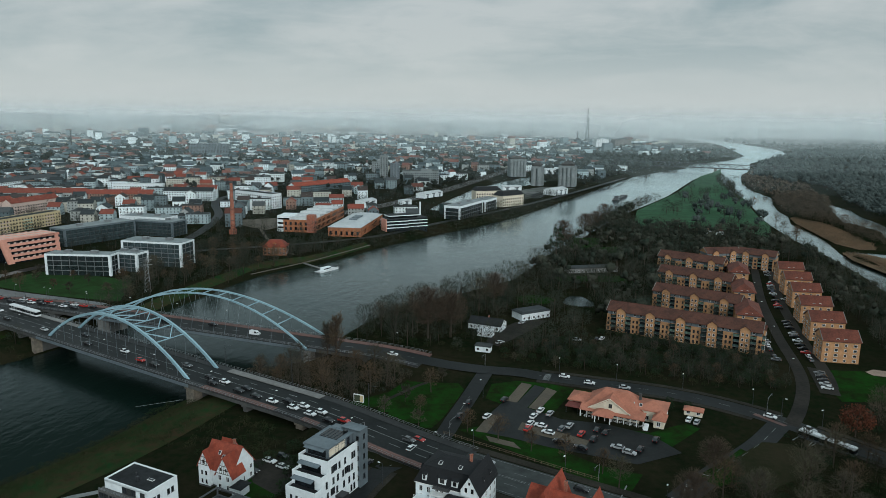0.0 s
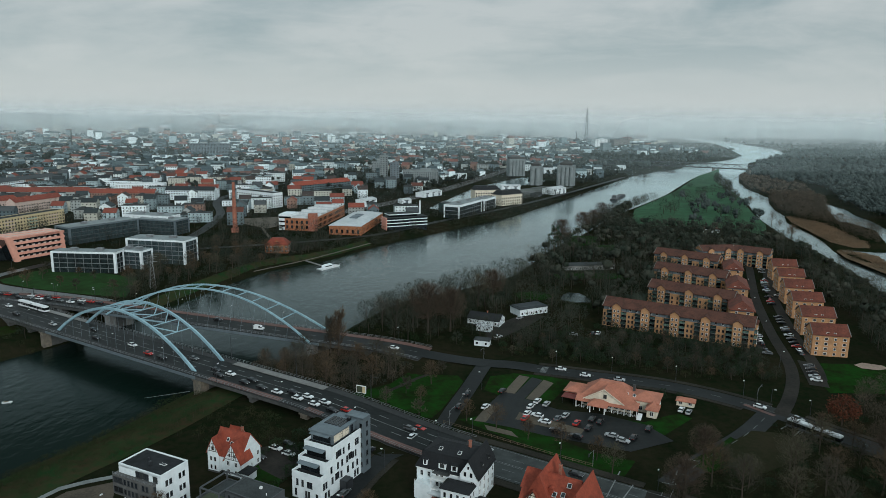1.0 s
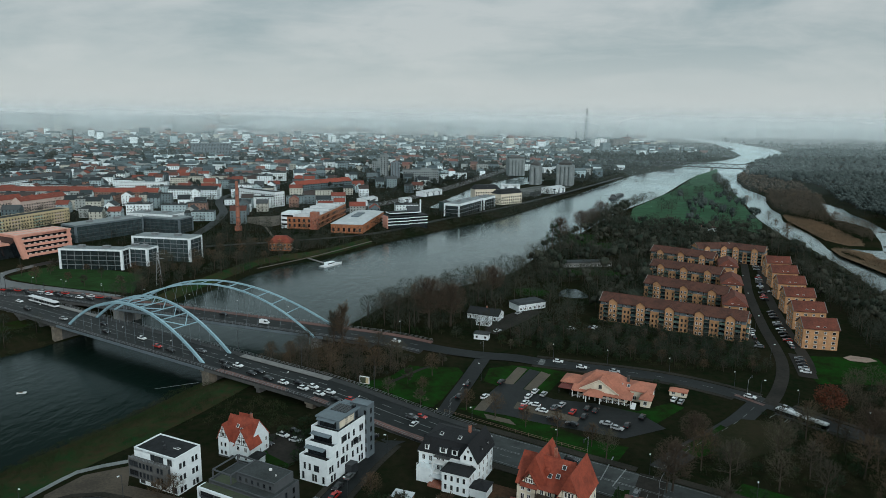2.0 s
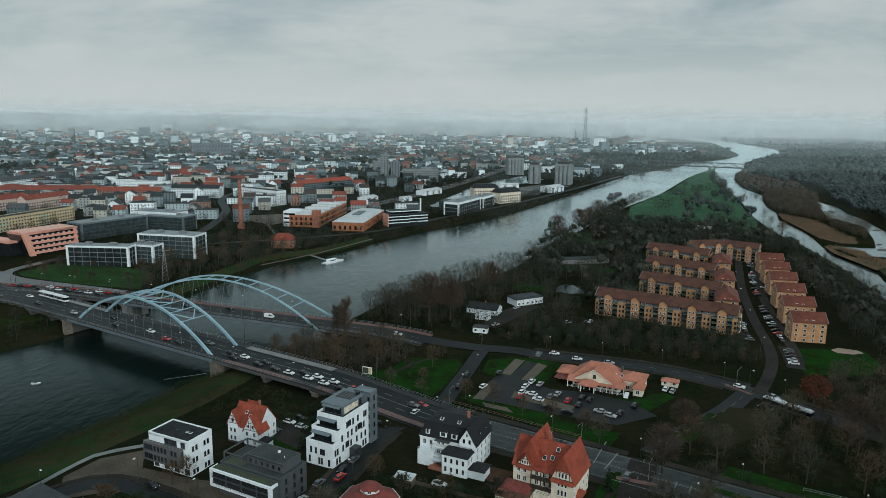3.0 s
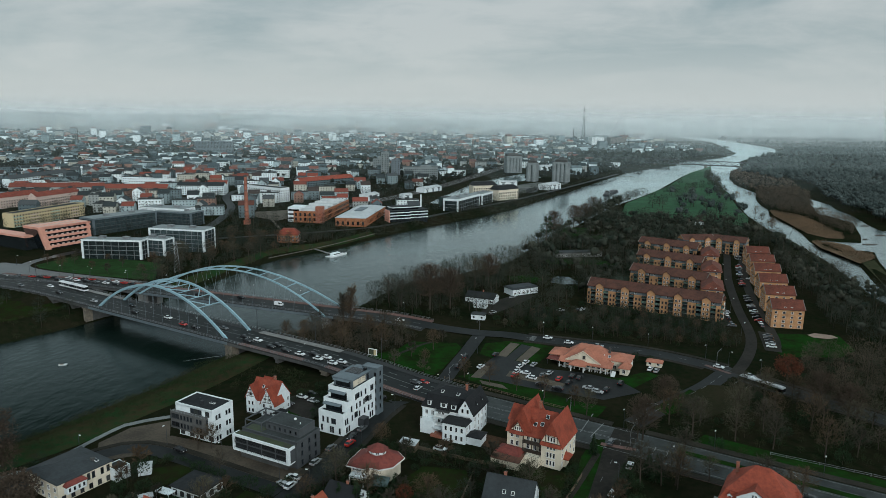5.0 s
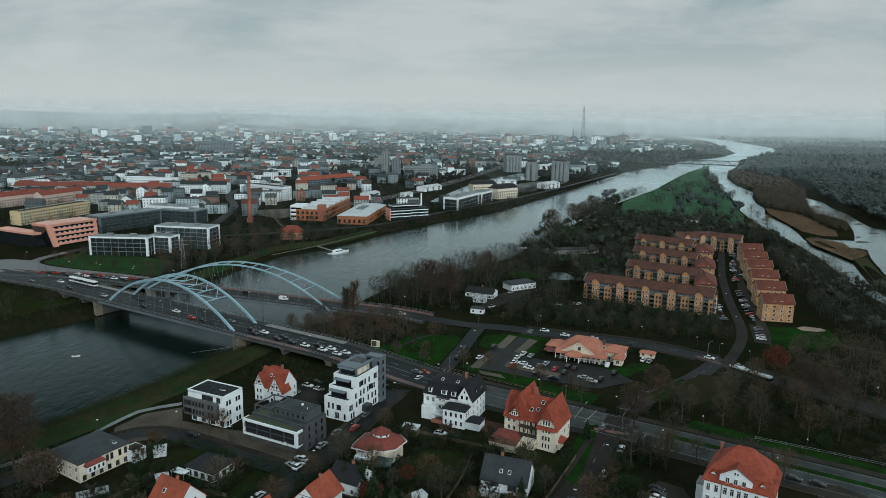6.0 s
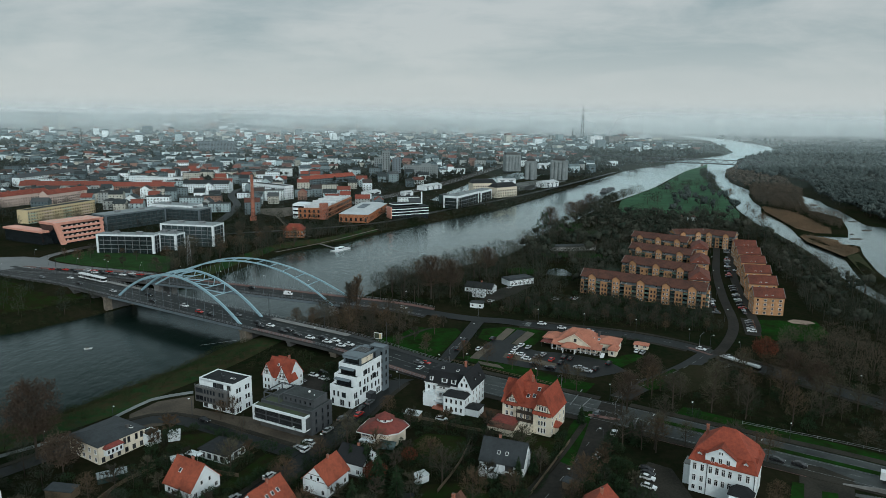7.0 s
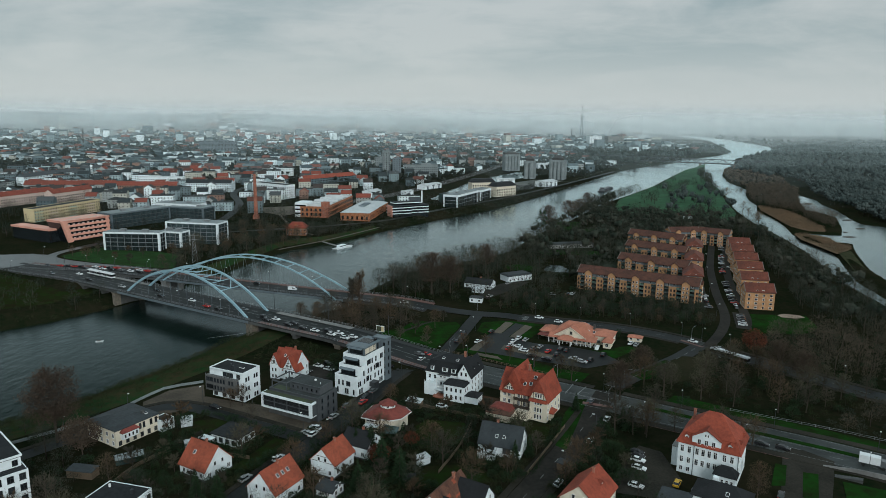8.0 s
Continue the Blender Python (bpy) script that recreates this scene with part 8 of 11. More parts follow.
def truss_bridge():
    r = thing("truss_bridge", 560, 1465, 0, 0, "dark steel truss bridge far up the river", "bridge", "river bridges")
    ends = [(330, 1595), (448, 1533), (545, 1482), (606, 1445), (668, 1411)]
    inv = r.matrix_basis.inverted()
    for (x0, y0), (x1, y1) in zip(ends, ends[1:]):
        a, b = Vector((x0, y0, 0)), Vector((x1, y1, 0))
        d = (b - a).normalized()
        nrm = Vector((-d.y, d.x, 0))
        n = max(4, int((b - a).length / 9) // 2 * 2)
        k = Kit()
        beam(k, tuple(a + Vector((0, 0, 3))), tuple(b + Vector((0, 0, 3))), 8.0, 0.9)
        ob = part("deck", k, M["dark_concrete"], r)
        ob.matrix_parent_inverse = inv
        for s in (-4.5, 4.5):
            k = Kit()
            o = nrm * s
            for h in (4.0, 12.5):
                beam(k, tuple(a + o + Vector((0, 0, h))), tuple(b + o + Vector((0, 0, h))), 1.0, 1.1)
            for i in range(n):
                p, q = a.lerp(b, i / n) + o, a.lerp(b, (i + 1) / n) + o
                u, v = (4.0, 12.5) if i % 2 else (12.5, 4.0)
                beam(k, (p.x, p.y, u), (q.x, q.y, v), 0.7, 0.8)
            ob = part("truss", k, M["dark_steel"], r)
            ob.matrix_parent_inverse = inv
    for x, y in ends[1:4]:
        k = Kit()
        k.box(x - 1.6, y - 4, -9, x + 1.6, y + 4, 2.6)
        ob = part("pier", k, M["sandstone"], r)
        ob.matrix_parent_inverse = inv


truss_bridge()

# ---- ordinary town houses ----
rng = random.Random(11)


def in_foot(X, Y, pad):
    hit = np.zeros(np.shape(X), bool)
    for x, y, a, l, w in FOOT:
        c, s = math.cos(a), math.sin(a)
        dx, dy = X - x, Y - y
        hit |= (np.abs(dx * c + dy * s) < l + pad) & (np.abs(-dx * s + dy * c) < w + pad)
    return hit


def near_road(X, Y, pad):
    hit = np.zeros(np.shape(X), bool)
    for line, half in PAVED:
        hit |= line_distance(X, Y, line[::3] + [line[-1]]) < half + pad
    return hit


def in_clear(P):
    hit = np.zeros(len(P), bool)
    for poly in CLEAR:
        hit |= inside(P[:, 0], P[:, 1], poly)
    return hit


def town_spots():
    """Plots on crooked street grids west of the river."""
    out = []
    for gx0, gx1, gy0, gy1, du, dv, ang, keep in ((-760, 260, 640, 1300, 17, 30, 12, 0.72), (-1250, 420, 1300, 2000, 20, 34, -14, 0.66), (-2100, 760, 2000, 3000, 31, 46, 20, 0.6), (-3000, 1000, 3000, 4750, 52, 90, 5, 0.55)):
        a = radians(ang)
        n = int(1.5 * max(gx1 - gx0, gy1 - gy0) / min(du, dv))
        cx, cy = (gx0 + gx1) / 2, (gy0 + gy1) / 2
        for i in range(-n, n):
            for j in range(-n, n):
                if rng.random() > keep:
                    continue
                u, v = i * du + rng.uniform(-1, 1), j * dv + rng.uniform(-0.22, 0.22) * dv
                if i % 7 == 0:
                    continue
                x, y = cx + u * math.cos(a) - v * math.sin(a), cy + u * math.sin(a) + v * math.cos(a)
                if gx0 < x < gx1 and gy0 < y < gy1 and abs(x) < 0.75 * y + 160:
                    out.append((x, y, ang + rng.choice((0, 0, 0, 90)) + rng.uniform(-4, 4), du))
    P = np.array(out)
    d = water_distance(P[:, 0], P[:, 1])
    west = P[:, 0] < np.interp(P[:, 1], [500, 586, 767, 975, 1344, 1523, 1836, 2414, 3348, 4900], [-110, -60, 64, 165, 337, 457, 640, 960, 1060, 1280]) - 30
    park = ((P[:, 0] > -20) & (P[:, 1] < 900)) | (line_distance(P[:, 0], P[:, 1], BASIN, True) < 48) | ((P[:, 0] > 300) & (P[:, 1] > 1450) & (P[:, 1] < 2000))
    quiet = (P[:, 0] > -190 - 0.12 * (P[:, 1] - 640)) & (P[:, 1] < 1350)
    thin = np.array([rng.random() < 0.55 for _ in out])
    west &= ~(quiet & thin)
    ok = west & (d > 22) & ~park & ~in_foot(P[:, 0], P[:, 1], 9) & ~near_road(P[:, 0], P[:, 1], 8) & ~in_clear(P)
    return P[ok]


SPOTS = town_spots()
order = np.argsort(SPOTS[:, 1])
SPOTS = SPOTS[order]


def town_variant(i):
    """One ordinary house with its walls, roof and rows of windows."""
    L, W = rng.uniform(12, 17), rng.uniform(10, 12.5)
    eave = rng.choice((6.5, 9.0, 11.0, 12.0, 13.0))
    flat = i % 2 == 1
    if flat:
        L *= 1.45
    ridge = eave + W * rng.uniform(0.32, 0.42)
    k = Kit()
    k.box(-L / 2, -W / 2, -0.3, L / 2, W / 2, eave)
    if not flat:
        gable_walls(k, 0, 0, L, W, eave, ridge)
    wall = k.data("wall", [M["town_wall"]])
    k = Kit()
    if flat:
        k.box(-L / 2 - 0.2, -W / 2 - 0.2, eave, L / 2 + 0.2, W / 2 + 0.2, eave + 0.5)
        k.box(-2, -2, eave + 0.5, 2, 2, eave + 2.4)
    else:
        gable_roof(k, 0, 0, L, W, eave, ridge)
    roof = k.data("roof", [M["gravel_roof" if flat else "town_roof"]])
    k = Kit()
    window_holes(k, L, W, 0, eave, 3.0, 2.9, 1.0, 1.4, "SEW")
    return wall, roof, k.data("windows", [M["glass"]]), flat


VARIANTS = [town_variant(i) for i in range(12)]
KEEP = 300
for i, (x, y, ang, du) in enumerate(SPOTS[:KEEP]):
    wall, roof, wins, flat = VARIANTS[rng.randrange(12)]
    r = thing("town_house", x, y, 0, ang, "rendered town house with a flat gravel roof" if flat else "rendered town house with a pitched tiled roof", "house", "town houses")
    part("wall", wall, None, r)
    part("roof", roof, None, r)
    tagged(part("windows", wins, None, r), kind="stuff")
    FOOT.append((x, y, radians(ang), 8, 7))


def far_town():
    """All houses farther out, in one object."""
    rest = SPOTS[KEEP:]
    kw = Kit()
    for x, y, ang, du in rest:
        c, s = math.cos(radians(ang)), math.sin(radians(ang))
        big = du > 30
        L = rng.uniform(0.6, 0.95) * du if big else rng.uniform(12, 22)
        W = rng.uniform(10, 14) if not big else rng.uniform(12, 24)
        e = rng.choice((5, 8, 10, 12, 13)) if not big else rng.choice((6, 8, 10, 12, 15, 18))
        if big and rng.random() < 0.04:
            e = rng.uniform(24, 36)
        flat = rng.random() < (0.35 if not big else 0.5)

        base = float(hill_z(x, y))

        def P(u, v, z):
            return (x + u * c - v * s, y + u * s + v * c, z + base)
        a, b = L / 2, W / 2
        ring = [(-a, -b), (a, -b), (a, b), (-a, b)]
        kw.hexa([P(u, v, -0.3) for u, v in ring], [P(u, v, e) for u, v in ring], 0)
        if flat:
            kw.hexa([P(u * 1.02, v * 1.02, e) for u, v in ring], [P(u * 1.02, v * 1.02, e + 0.6) for u, v in ring], 2)
        else:
            r = e + W * 0.36
            kw.hexa([P(-a - 0.4, -b - 0.5, e), P(a + 0.4, -b - 0.5, e), P(a + 0.4, b + 0.5, e), P(-a - 0.4, b + 0.5, e)], [P(-a - 0.4, -0.1, r), P(a + 0.4, -0.1, r), P(a + 0.4, 0.1, r), P(-a - 0.4, 0.1, r)], 1)
        if y < 1900:
            for z in np.arange(1.2, e - 1.6, 3.2):
                for sd in (-1, 1):
                    n = max(1, int(L / 3.2))
                    for i in range(n):
                        u = -a + L * (i + 0.5) / n
                        q = sd * (b + 0.05)
                        kw.poly([P(u - 0.6, q, z), P(u + 0.6, q, z), P(u + 0.6, q, z + 1.5), P(u - 0.6, q, z + 1.5)], 3)
    ob = solid("far_town", kw, [M["town_wall_hazed"], M["town_roof_hazed"], M["gravel_roof"], M["glass"]], "countless pale houses with red and grey roofs, tinted with distance haze, reaching to the misty horizon", "town", "stuff")


far_town()

# ---- trees ----
trng = random.Random(5)


def twig(k, p, d, length, w):
    d = d.normalized()
    a = d.orthogonal().normalized()
    a = (a * trng.uniform(-1, 1) + d.cross(a) * trng.uniform(-1, 1)).normalized() * w
    q = p + d * length
    k.poly([tuple(p - a), tuple(p + a), tuple(q)])


def bent(d, amount):
    return (d + Vector((trng.uniform(-1, 1), trng.uniform(-1, 1), trng.uniform(-0.6, 0.9))) * amount).normalized()


def bare_tree(h, spread, limbs=7, forks=5, twigs=26, tw=0.05, tall=False, leaf=None):
    """Trunk and limbs in one mesh, twigs in another."""
    kt, kc = Kit(), Kit()
    ln_k = 0.55 + h / 30
    t0 = h * (0.24 if not tall else 0.12)
    lean = Vector((trng.uniform(-0.05, 0.05), trng.uniform(-0.05, 0.05), 1)).normalized()
    kt.tube([(0, 0, -0.4), tuple(lean * t0), tuple(lean * h * 0.5), tuple(lean * h * 0.9)], h * 0.021, h * 0.006, 6)
    for i in range(limbs):
        u = (i + 0.5) / limbs
        z = t0 + (h * 0.80 - t0) * u
        base = lean * z
        a = i * 2.4 + trng.uniform(-0.4, 0.4)
        up = 0.5 + 1.0 * u if not tall else 2.4
        d = Vector((math.cos(a), math.sin(a), up)).normalized()
        ln = spread * (0.62 + 0.50 * math.sin(math.pi * min(1.0, 0.15 + 0.95 * u))) * trng.uniform(0.75, 1.1) if not tall else h * 0.32 * (1 - 0.4 * u)
        m = base + d * ln * 0.5
        e = m + bent(d, 0.3) * ln * 0.5
        kt.tube([tuple(base), tuple(m), tuple(e)], h * 0.008, h * 0.0025, 4)
        for j in range(forks):
            f = 0.35 + 0.65 * (j + 0.5) / forks
            p = base.lerp(m, f * 2) if f < 0.5 else m.lerp(e, f * 2 - 1)
            fd = bent(d, 0.95)
            fl = ln * trng.uniform(0.35, 0.6)
            q = p + fd * fl
            kt.tube([tuple(p), tuple(q)], h * 0.003, h * 0.001, 3)
            for t in range(twigs):
                g = trng.uniform(0.15, 1.05)
                twig(kc, p.lerp(q, g), bent(fd, 0.95), trng.uniform(0.45, 1.25) * ln_k, tw * trng.uniform(0.6, 1.3))
    for t in range(twigs * 3):
        p = lean * h * trng.uniform(0.66, 0.93)
        twig(kc, p, bent(lean, 0.8), trng.uniform(0.8, 2.0) * ln_k, tw)
    return kt, kc


def conifer(h, w):
    kt, kc = Kit(), Kit()
    kt.tube([(0, 0, -0.3), (0, 0, h * 0.9)], h * 0.018, 0.03, 5)
    for i in range(430):
        u = trng.random() ** 0.7
        z = h * (0.08 + 0.9 * (1 - u))
        r = w * u * trng.uniform(0.55, 1.0)
        a = trng.uniform(0, 6.3)
        p = Vector((r * math.cos(a) * 0.5, r * math.sin(a) * 0.5, z))
        d = Vector((math.cos(a), math.sin(a), -0.25 + trng.uniform(-0.2, 0.3)))
        twig(kc, p, d, r * 0.75 + 0.35, 0.22)
    return kt, kc


def leafy(h, w, n=900):
    """A round crown still full of withered leaves."""
    kt, kc = bare_tree(h, w * 0.8, 6, 4, 8)
    for i in range(n):
        v = Vector((trng.gauss(0, 1), trng.gauss(0, 1), trng.gauss(0, 0.8)))
        v = v.normalized() * trng.uniform(0.55, 1.0)
        p = Vector((v.x * w, v.y * w, h * 0.58 + v.z * h * 0.40))
        d = Vector((trng.uniform(-1, 1), trng.uniform(-1, 1), trng.uniform(-1, 1)))
        twig(kc, p, d, trng.uniform(0.35, 0.7), 0.22)
    return kt, kc


def rounded(h, w, limbs, forks, twigs, n, tw):
    """A bare tree whose finest twigs fill out a round crown."""
    kt, kc = bare_tree(h, w * 0.72, limbs, forks, twigs, tw)
    for i in range(n):
        v = Vector((trng.gauss(0, 1), trng.gauss(0, 1), trng.gauss(0, 1))).normalized() * trng.random() ** 0.4
        p = Vector((v.x * w, v.y * w, h * 0.62 + v.z * h * 0.36))
        d = Vector((v.x + trng.uniform(-0.6, 0.6), v.y + trng.uniform(-0.6, 0.6), 0.5 + trng.uniform(-0.6, 0.8)))
        twig(kc, p, d, trng.uniform(0.5, 1.3) * (0.55 + h / 30), tw * trng.uniform(0.5, 1.0))
    return kt, kc


def template(kits, crown_mat, name):
    kt, kc = kits
    return kt.data("trunk", [M["bark"]]), kc.data("crown", [M[crown_mat]])


TREES = {"big": template(rounded(25, 8.6, 16, 9, 26, 5200, 0.055), "twig_red", "big")}
for i in range(4):
    TREES["oak%d" % i] = template(rounded(13 + i, 4.6 + 0.4 * i, 10, 6, 14, 1100, 0.05), "twig", "oak")
for i in range(2):
    TREES["small%d" % i] = template(bare_tree(7.5, 2.9, 9, 7, 34, 0.05), "twig", "small")
TREES["poplar"] = template(bare_tree(21, 2.6, 20, 9, 30, 0.055, tall=True), "twig", "poplar")
TREES["conifer"] = template(conifer(10, 2.6), "needle", "conifer")
TREES["copper"] = template(leafy(9, 4.2), "rust_leaf", "copper")


def clumped(h, w):
    """A bare tree with dark evergreen clumps high in its crown."""
    kt, kc = bare_tree(h, w * 0.8, 12, 6, 12, 0.06)
    for i in range(26):
        a, u = trng.uniform(0, 6.3), trng.uniform(0.45, 0.98)
        r = w * 0.85 * math.sqrt(max(0.05, 1 - ((u - 0.66) / 0.36) ** 2)) * trng.uniform(0.3, 1)
        c = Vector((r * math.cos(a), r * math.sin(a), h * u))
        for j in range(46):
            v = Vector((trng.gauss(0, 1), trng.gauss(0, 1), trng.gauss(0, 1))).normalized()
            twig(kc, c + v * trng.uniform(0.1, 0.9), bent(v, 0.8), trng.uniform(0.4, 0.8), 0.16)
    return kt, kc


def withered(h, w):
    """A spreading tree whose outer twigs still hold brown leaves."""
    kt, kc = rounded(h, w, 14, 8, 18, 2600, 0.05)
    for i in range(170):
        v = Vector((trng.gauss(0, 1), trng.gauss(0, 1), trng.gauss(0, 1))).normalized() * trng.uniform(0.55, 1.0)
        c = Vector((v.x * w, v.y * w, h * 0.62 + v.z * h * 0.35))
        for j in range(44):
            o = Vector((trng.gauss(0, 1), trng.gauss(0, 1), trng.gauss(0, 0.8)))
            twig(kc, c + o * 0.75, bent(o, 0.8), trng.uniform(0.3, 0.55), 0.17)
    return kt, kc


TREES["withered"] = template(withered(25, 8.8), "brown_leaf", "withered")
TREES["clumped"] = template(clumped(22, 6.5), "needle", "clumped")
TREES["shrub"] = template(leafy(12.5, 6.4, 3000), "twig_red", "shrub")
NAMES = {"withered": "tall spreading tree with withered brown leaves", "clumped": "tall bare tree with dark evergreen clumps in its crown", "big": "tall spreading bare tree with fine reddish twigs", "poplar": "narrow upright bare poplar", "conifer": "dark green garden conifer", "copper": "round tree with withered rust-brown leaves", "shrub": "dense rounded grey-brown tree beside the house"}
TREE_COUNT = [0]


def tree(kind, x, y, size=1.0, z=None, group=""):
    trunk, crown = TREES[kind]
    r = thing("tree", x, y, float(ground_z(x, y)) if z is None else z, trng.uniform(0, 360), NAMES.get(kind, "bare winter tree with fine brown twigs" if kind[:3] == "oak" else "small bare garden tree"), "tree", group)
    r.scale = (size * trng.uniform(0.9, 1.1), size * trng.uniform(0.9, 1.1), size)
    part("trunk", trunk, None, r)
    part("crown", crown, None, r)
    TREE_COUNT[0] += 1
    return r


# trees that stand out
for kind, x, y, s in (("withered", -126, 126, 1.05), ("shrub", -114, 119, 1.0), ("poplar", -52, 283, 1.0), ("poplar", -56, 286, 0.8), ("big", -14, 318, 1.05), ("big", -3, 320, 0.95), ("oak3", -22, 326, 1.3), ("oak2", -30, 322, 1.1), ("oak1", -38, 330, 1.1),
                      ("big", 20, 372, 0.85), ("oak3", 12, 368, 1.2), ("clumped", 73, 507, 1.15), ("big", 84, 549, 1.0), ("big", 114, 622, 0.95), ("oak3", 126, 655, 1.3), ("big", 150, 712, 1.0), ("oak2", 163, 735, 1.3), ("oak3", 338, 735, 1.0), ("oak1", 330, 700, 0.9), ("oak2", 322, 655, 1.0), ("oak3", 314, 640, 0.9), ("oak2", 366, 862, 1.1), ("big", 132, 662, 0.85), ("copper", 134.3, 222.5, 1.3), ("oak1", -76, 156, 0.62), ("oak2", -80, 155, 0.5),
                      ("oak1", 4, 220, 0.6), ("oak2", 14, 214, 0.65), ("oak0", 24, 207, 0.6), ("oak3", 34, 201, 0.6), ("oak1", 44, 194, 0.6), ("oak0", 60, 167, 0.9), ("oak2", 47, 186, 0.7), ("big", 76, 192, 0.55), ("oak1", -109, 77, 0.9), ("conifer", -30, 123, 0.9), ("conifer", -25, 121, 1.1), ("conifer", -21, 114, 1.2), ("conifer", -15, 106, 1.2), ("conifer", 19, 119, 0.8), ("conifer", 24, 124, 0.7), ("oak2", 97, 134, 0.7), ("oak0", 60, 140, 0.8), ("oak3", 64, 138, 0.75), ("conifer", 58, 146, 0.8), ("oak1", 88, 108, 0.6), ("oak0", 84, 100, 0.7), ("conifer", -26, 100, 1.1), ("conifer", -22, 96, 0.8), ("conifer", -64, 96, 0.9), ("conifer", -69, 94, 1.0), ("conifer", 44, 158, 0.7), ("conifer", 59, 142, 0.9), ("conifer", -16, 132, 0.7), ("copper", -13, 128, 0.6),
                      ("big", 62, 168, 0.65), ("oak0", 70, 152, 1.0), ("oak1", 54, 140, 1.0), ("oak2", 86, 134, 0.9), ("big", 130, 190, 0.7), ("big", 136, 182, 0.65), ("oak3", -68, 140, 0.55), ("oak0", 30, 150, 0.5),
                      ("oak2", -104, 84, 0.9), ("oak1", -98, 80, 0.8), ("oak3", -96, 100, 0.7), ("oak0", -20, 84, 1.0), ("copper", -22, 116, 0.8)):
    tree(kind, x, y, s)

LAWN_POLYS = [pts for nm, pts, mat, lab in LAWNS]


def scatter(poly, spacing, seed, roads=2.5, foot=2.0, lawns=True, wet=1.5):
    """Random spots in a stretch of the plan, no closer than spacing, clear of roads, houses and water."""
    g = np.random.default_rng(seed)
    xs, ys = [p[0] for p in poly], [p[1] for p in poly]
    area = (max(xs) - min(xs)) * (max(ys) - min(ys))
    n = int(area / spacing ** 2 * 3.0) + 8
    X, Y = g.uniform(min(xs), max(xs), n), g.uniform(min(ys), max(ys), n)
    ok = inside(X, Y, poly)
    X, Y = X[ok], Y[ok]
    if not len(X):
        return []
    ok = ~in_foot(X, Y, foot) & (water_distance(X, Y) > wet)
    if roads is not None:
        ok &= ~near_road(X, Y, roads)
        for on, lo, hi in ((on1, -460, -95), (on2, -410, -20)):
            ok &= line_distance(X, Y, [on(lo), on(hi)]) > 13
    if lawns:
        for lp in LAWN_POLYS:
            ok &= ~inside(X, Y, lp)
    X, Y = X[ok], Y[ok]
    cell, out = {}, []
    for x, y in zip(X, Y):
        i, j = int(x // spacing), int(y // spacing)
        if all((x - a) ** 2 + (y - b) ** 2 > spacing ** 2 for di in (-1, 0, 1) for dj in (-1, 0, 1) for a, b in cell.get((i + di, j + dj), ())):
            cell.setdefault((i, j), []).append((x, y))
            out.append((float(x), float(y)))
    return out


def merged(kt, kc):
    """Both meshes of a tree as arrays of triangles."""
    V, F, Mi = [], [], []
    for kit, m in ((kt, 0), (kc, 1)):
        n = len(V)
        V.extend(kit.v)
        for f in kit.f:
            for i in range(1, len(f) - 1):
                F.append((n + f[0], n + f[i], n + f[i + 1]))
                Mi.append(m)
    return np.array(V, float), np.array(F), np.array(Mi)


def simple_tree(h, w, twigs, tw, ln, seed):
    """A light bare tree for woods: a stem and twigs fanning up and out."""
    g = random.Random(seed)
    kt, kc = Kit(), Kit()
    kt.tube([(0, 0, -0.5), (0, 0, h * 0.7)], h * 0.02, h * 0.006, 3)
    for i in range(twigs):
        a, u = g.uniform(0, 6.283), g.random()
        z = h * (0.25 + 0.7 * g.random())
        r = w * math.sqrt(u) * math.sqrt(max(0.05, 1 - ((z / h - 0.58) / 0.46) ** 2))
        p = Vector((r * math.cos(a), r * math.sin(a), z))
        d = Vector((math.cos(a) * (0.3 + r / w), math.sin(a) * (0.3 + r / w), g.uniform(0.1, 1.5))).normalized()
        o = d.orthogonal().normalized()
        o = (o * g.uniform(-1, 1) + d.cross(o) * g.uniform(-1, 1)).normalized() * tw * g.uniform(0.6, 1.4)
        q = p + d * ln * g.uniform(0.5, 1.3)
        kc.poly([tuple(p - o), tuple(p + o), tuple(q)])
    return merged(kt, kc)


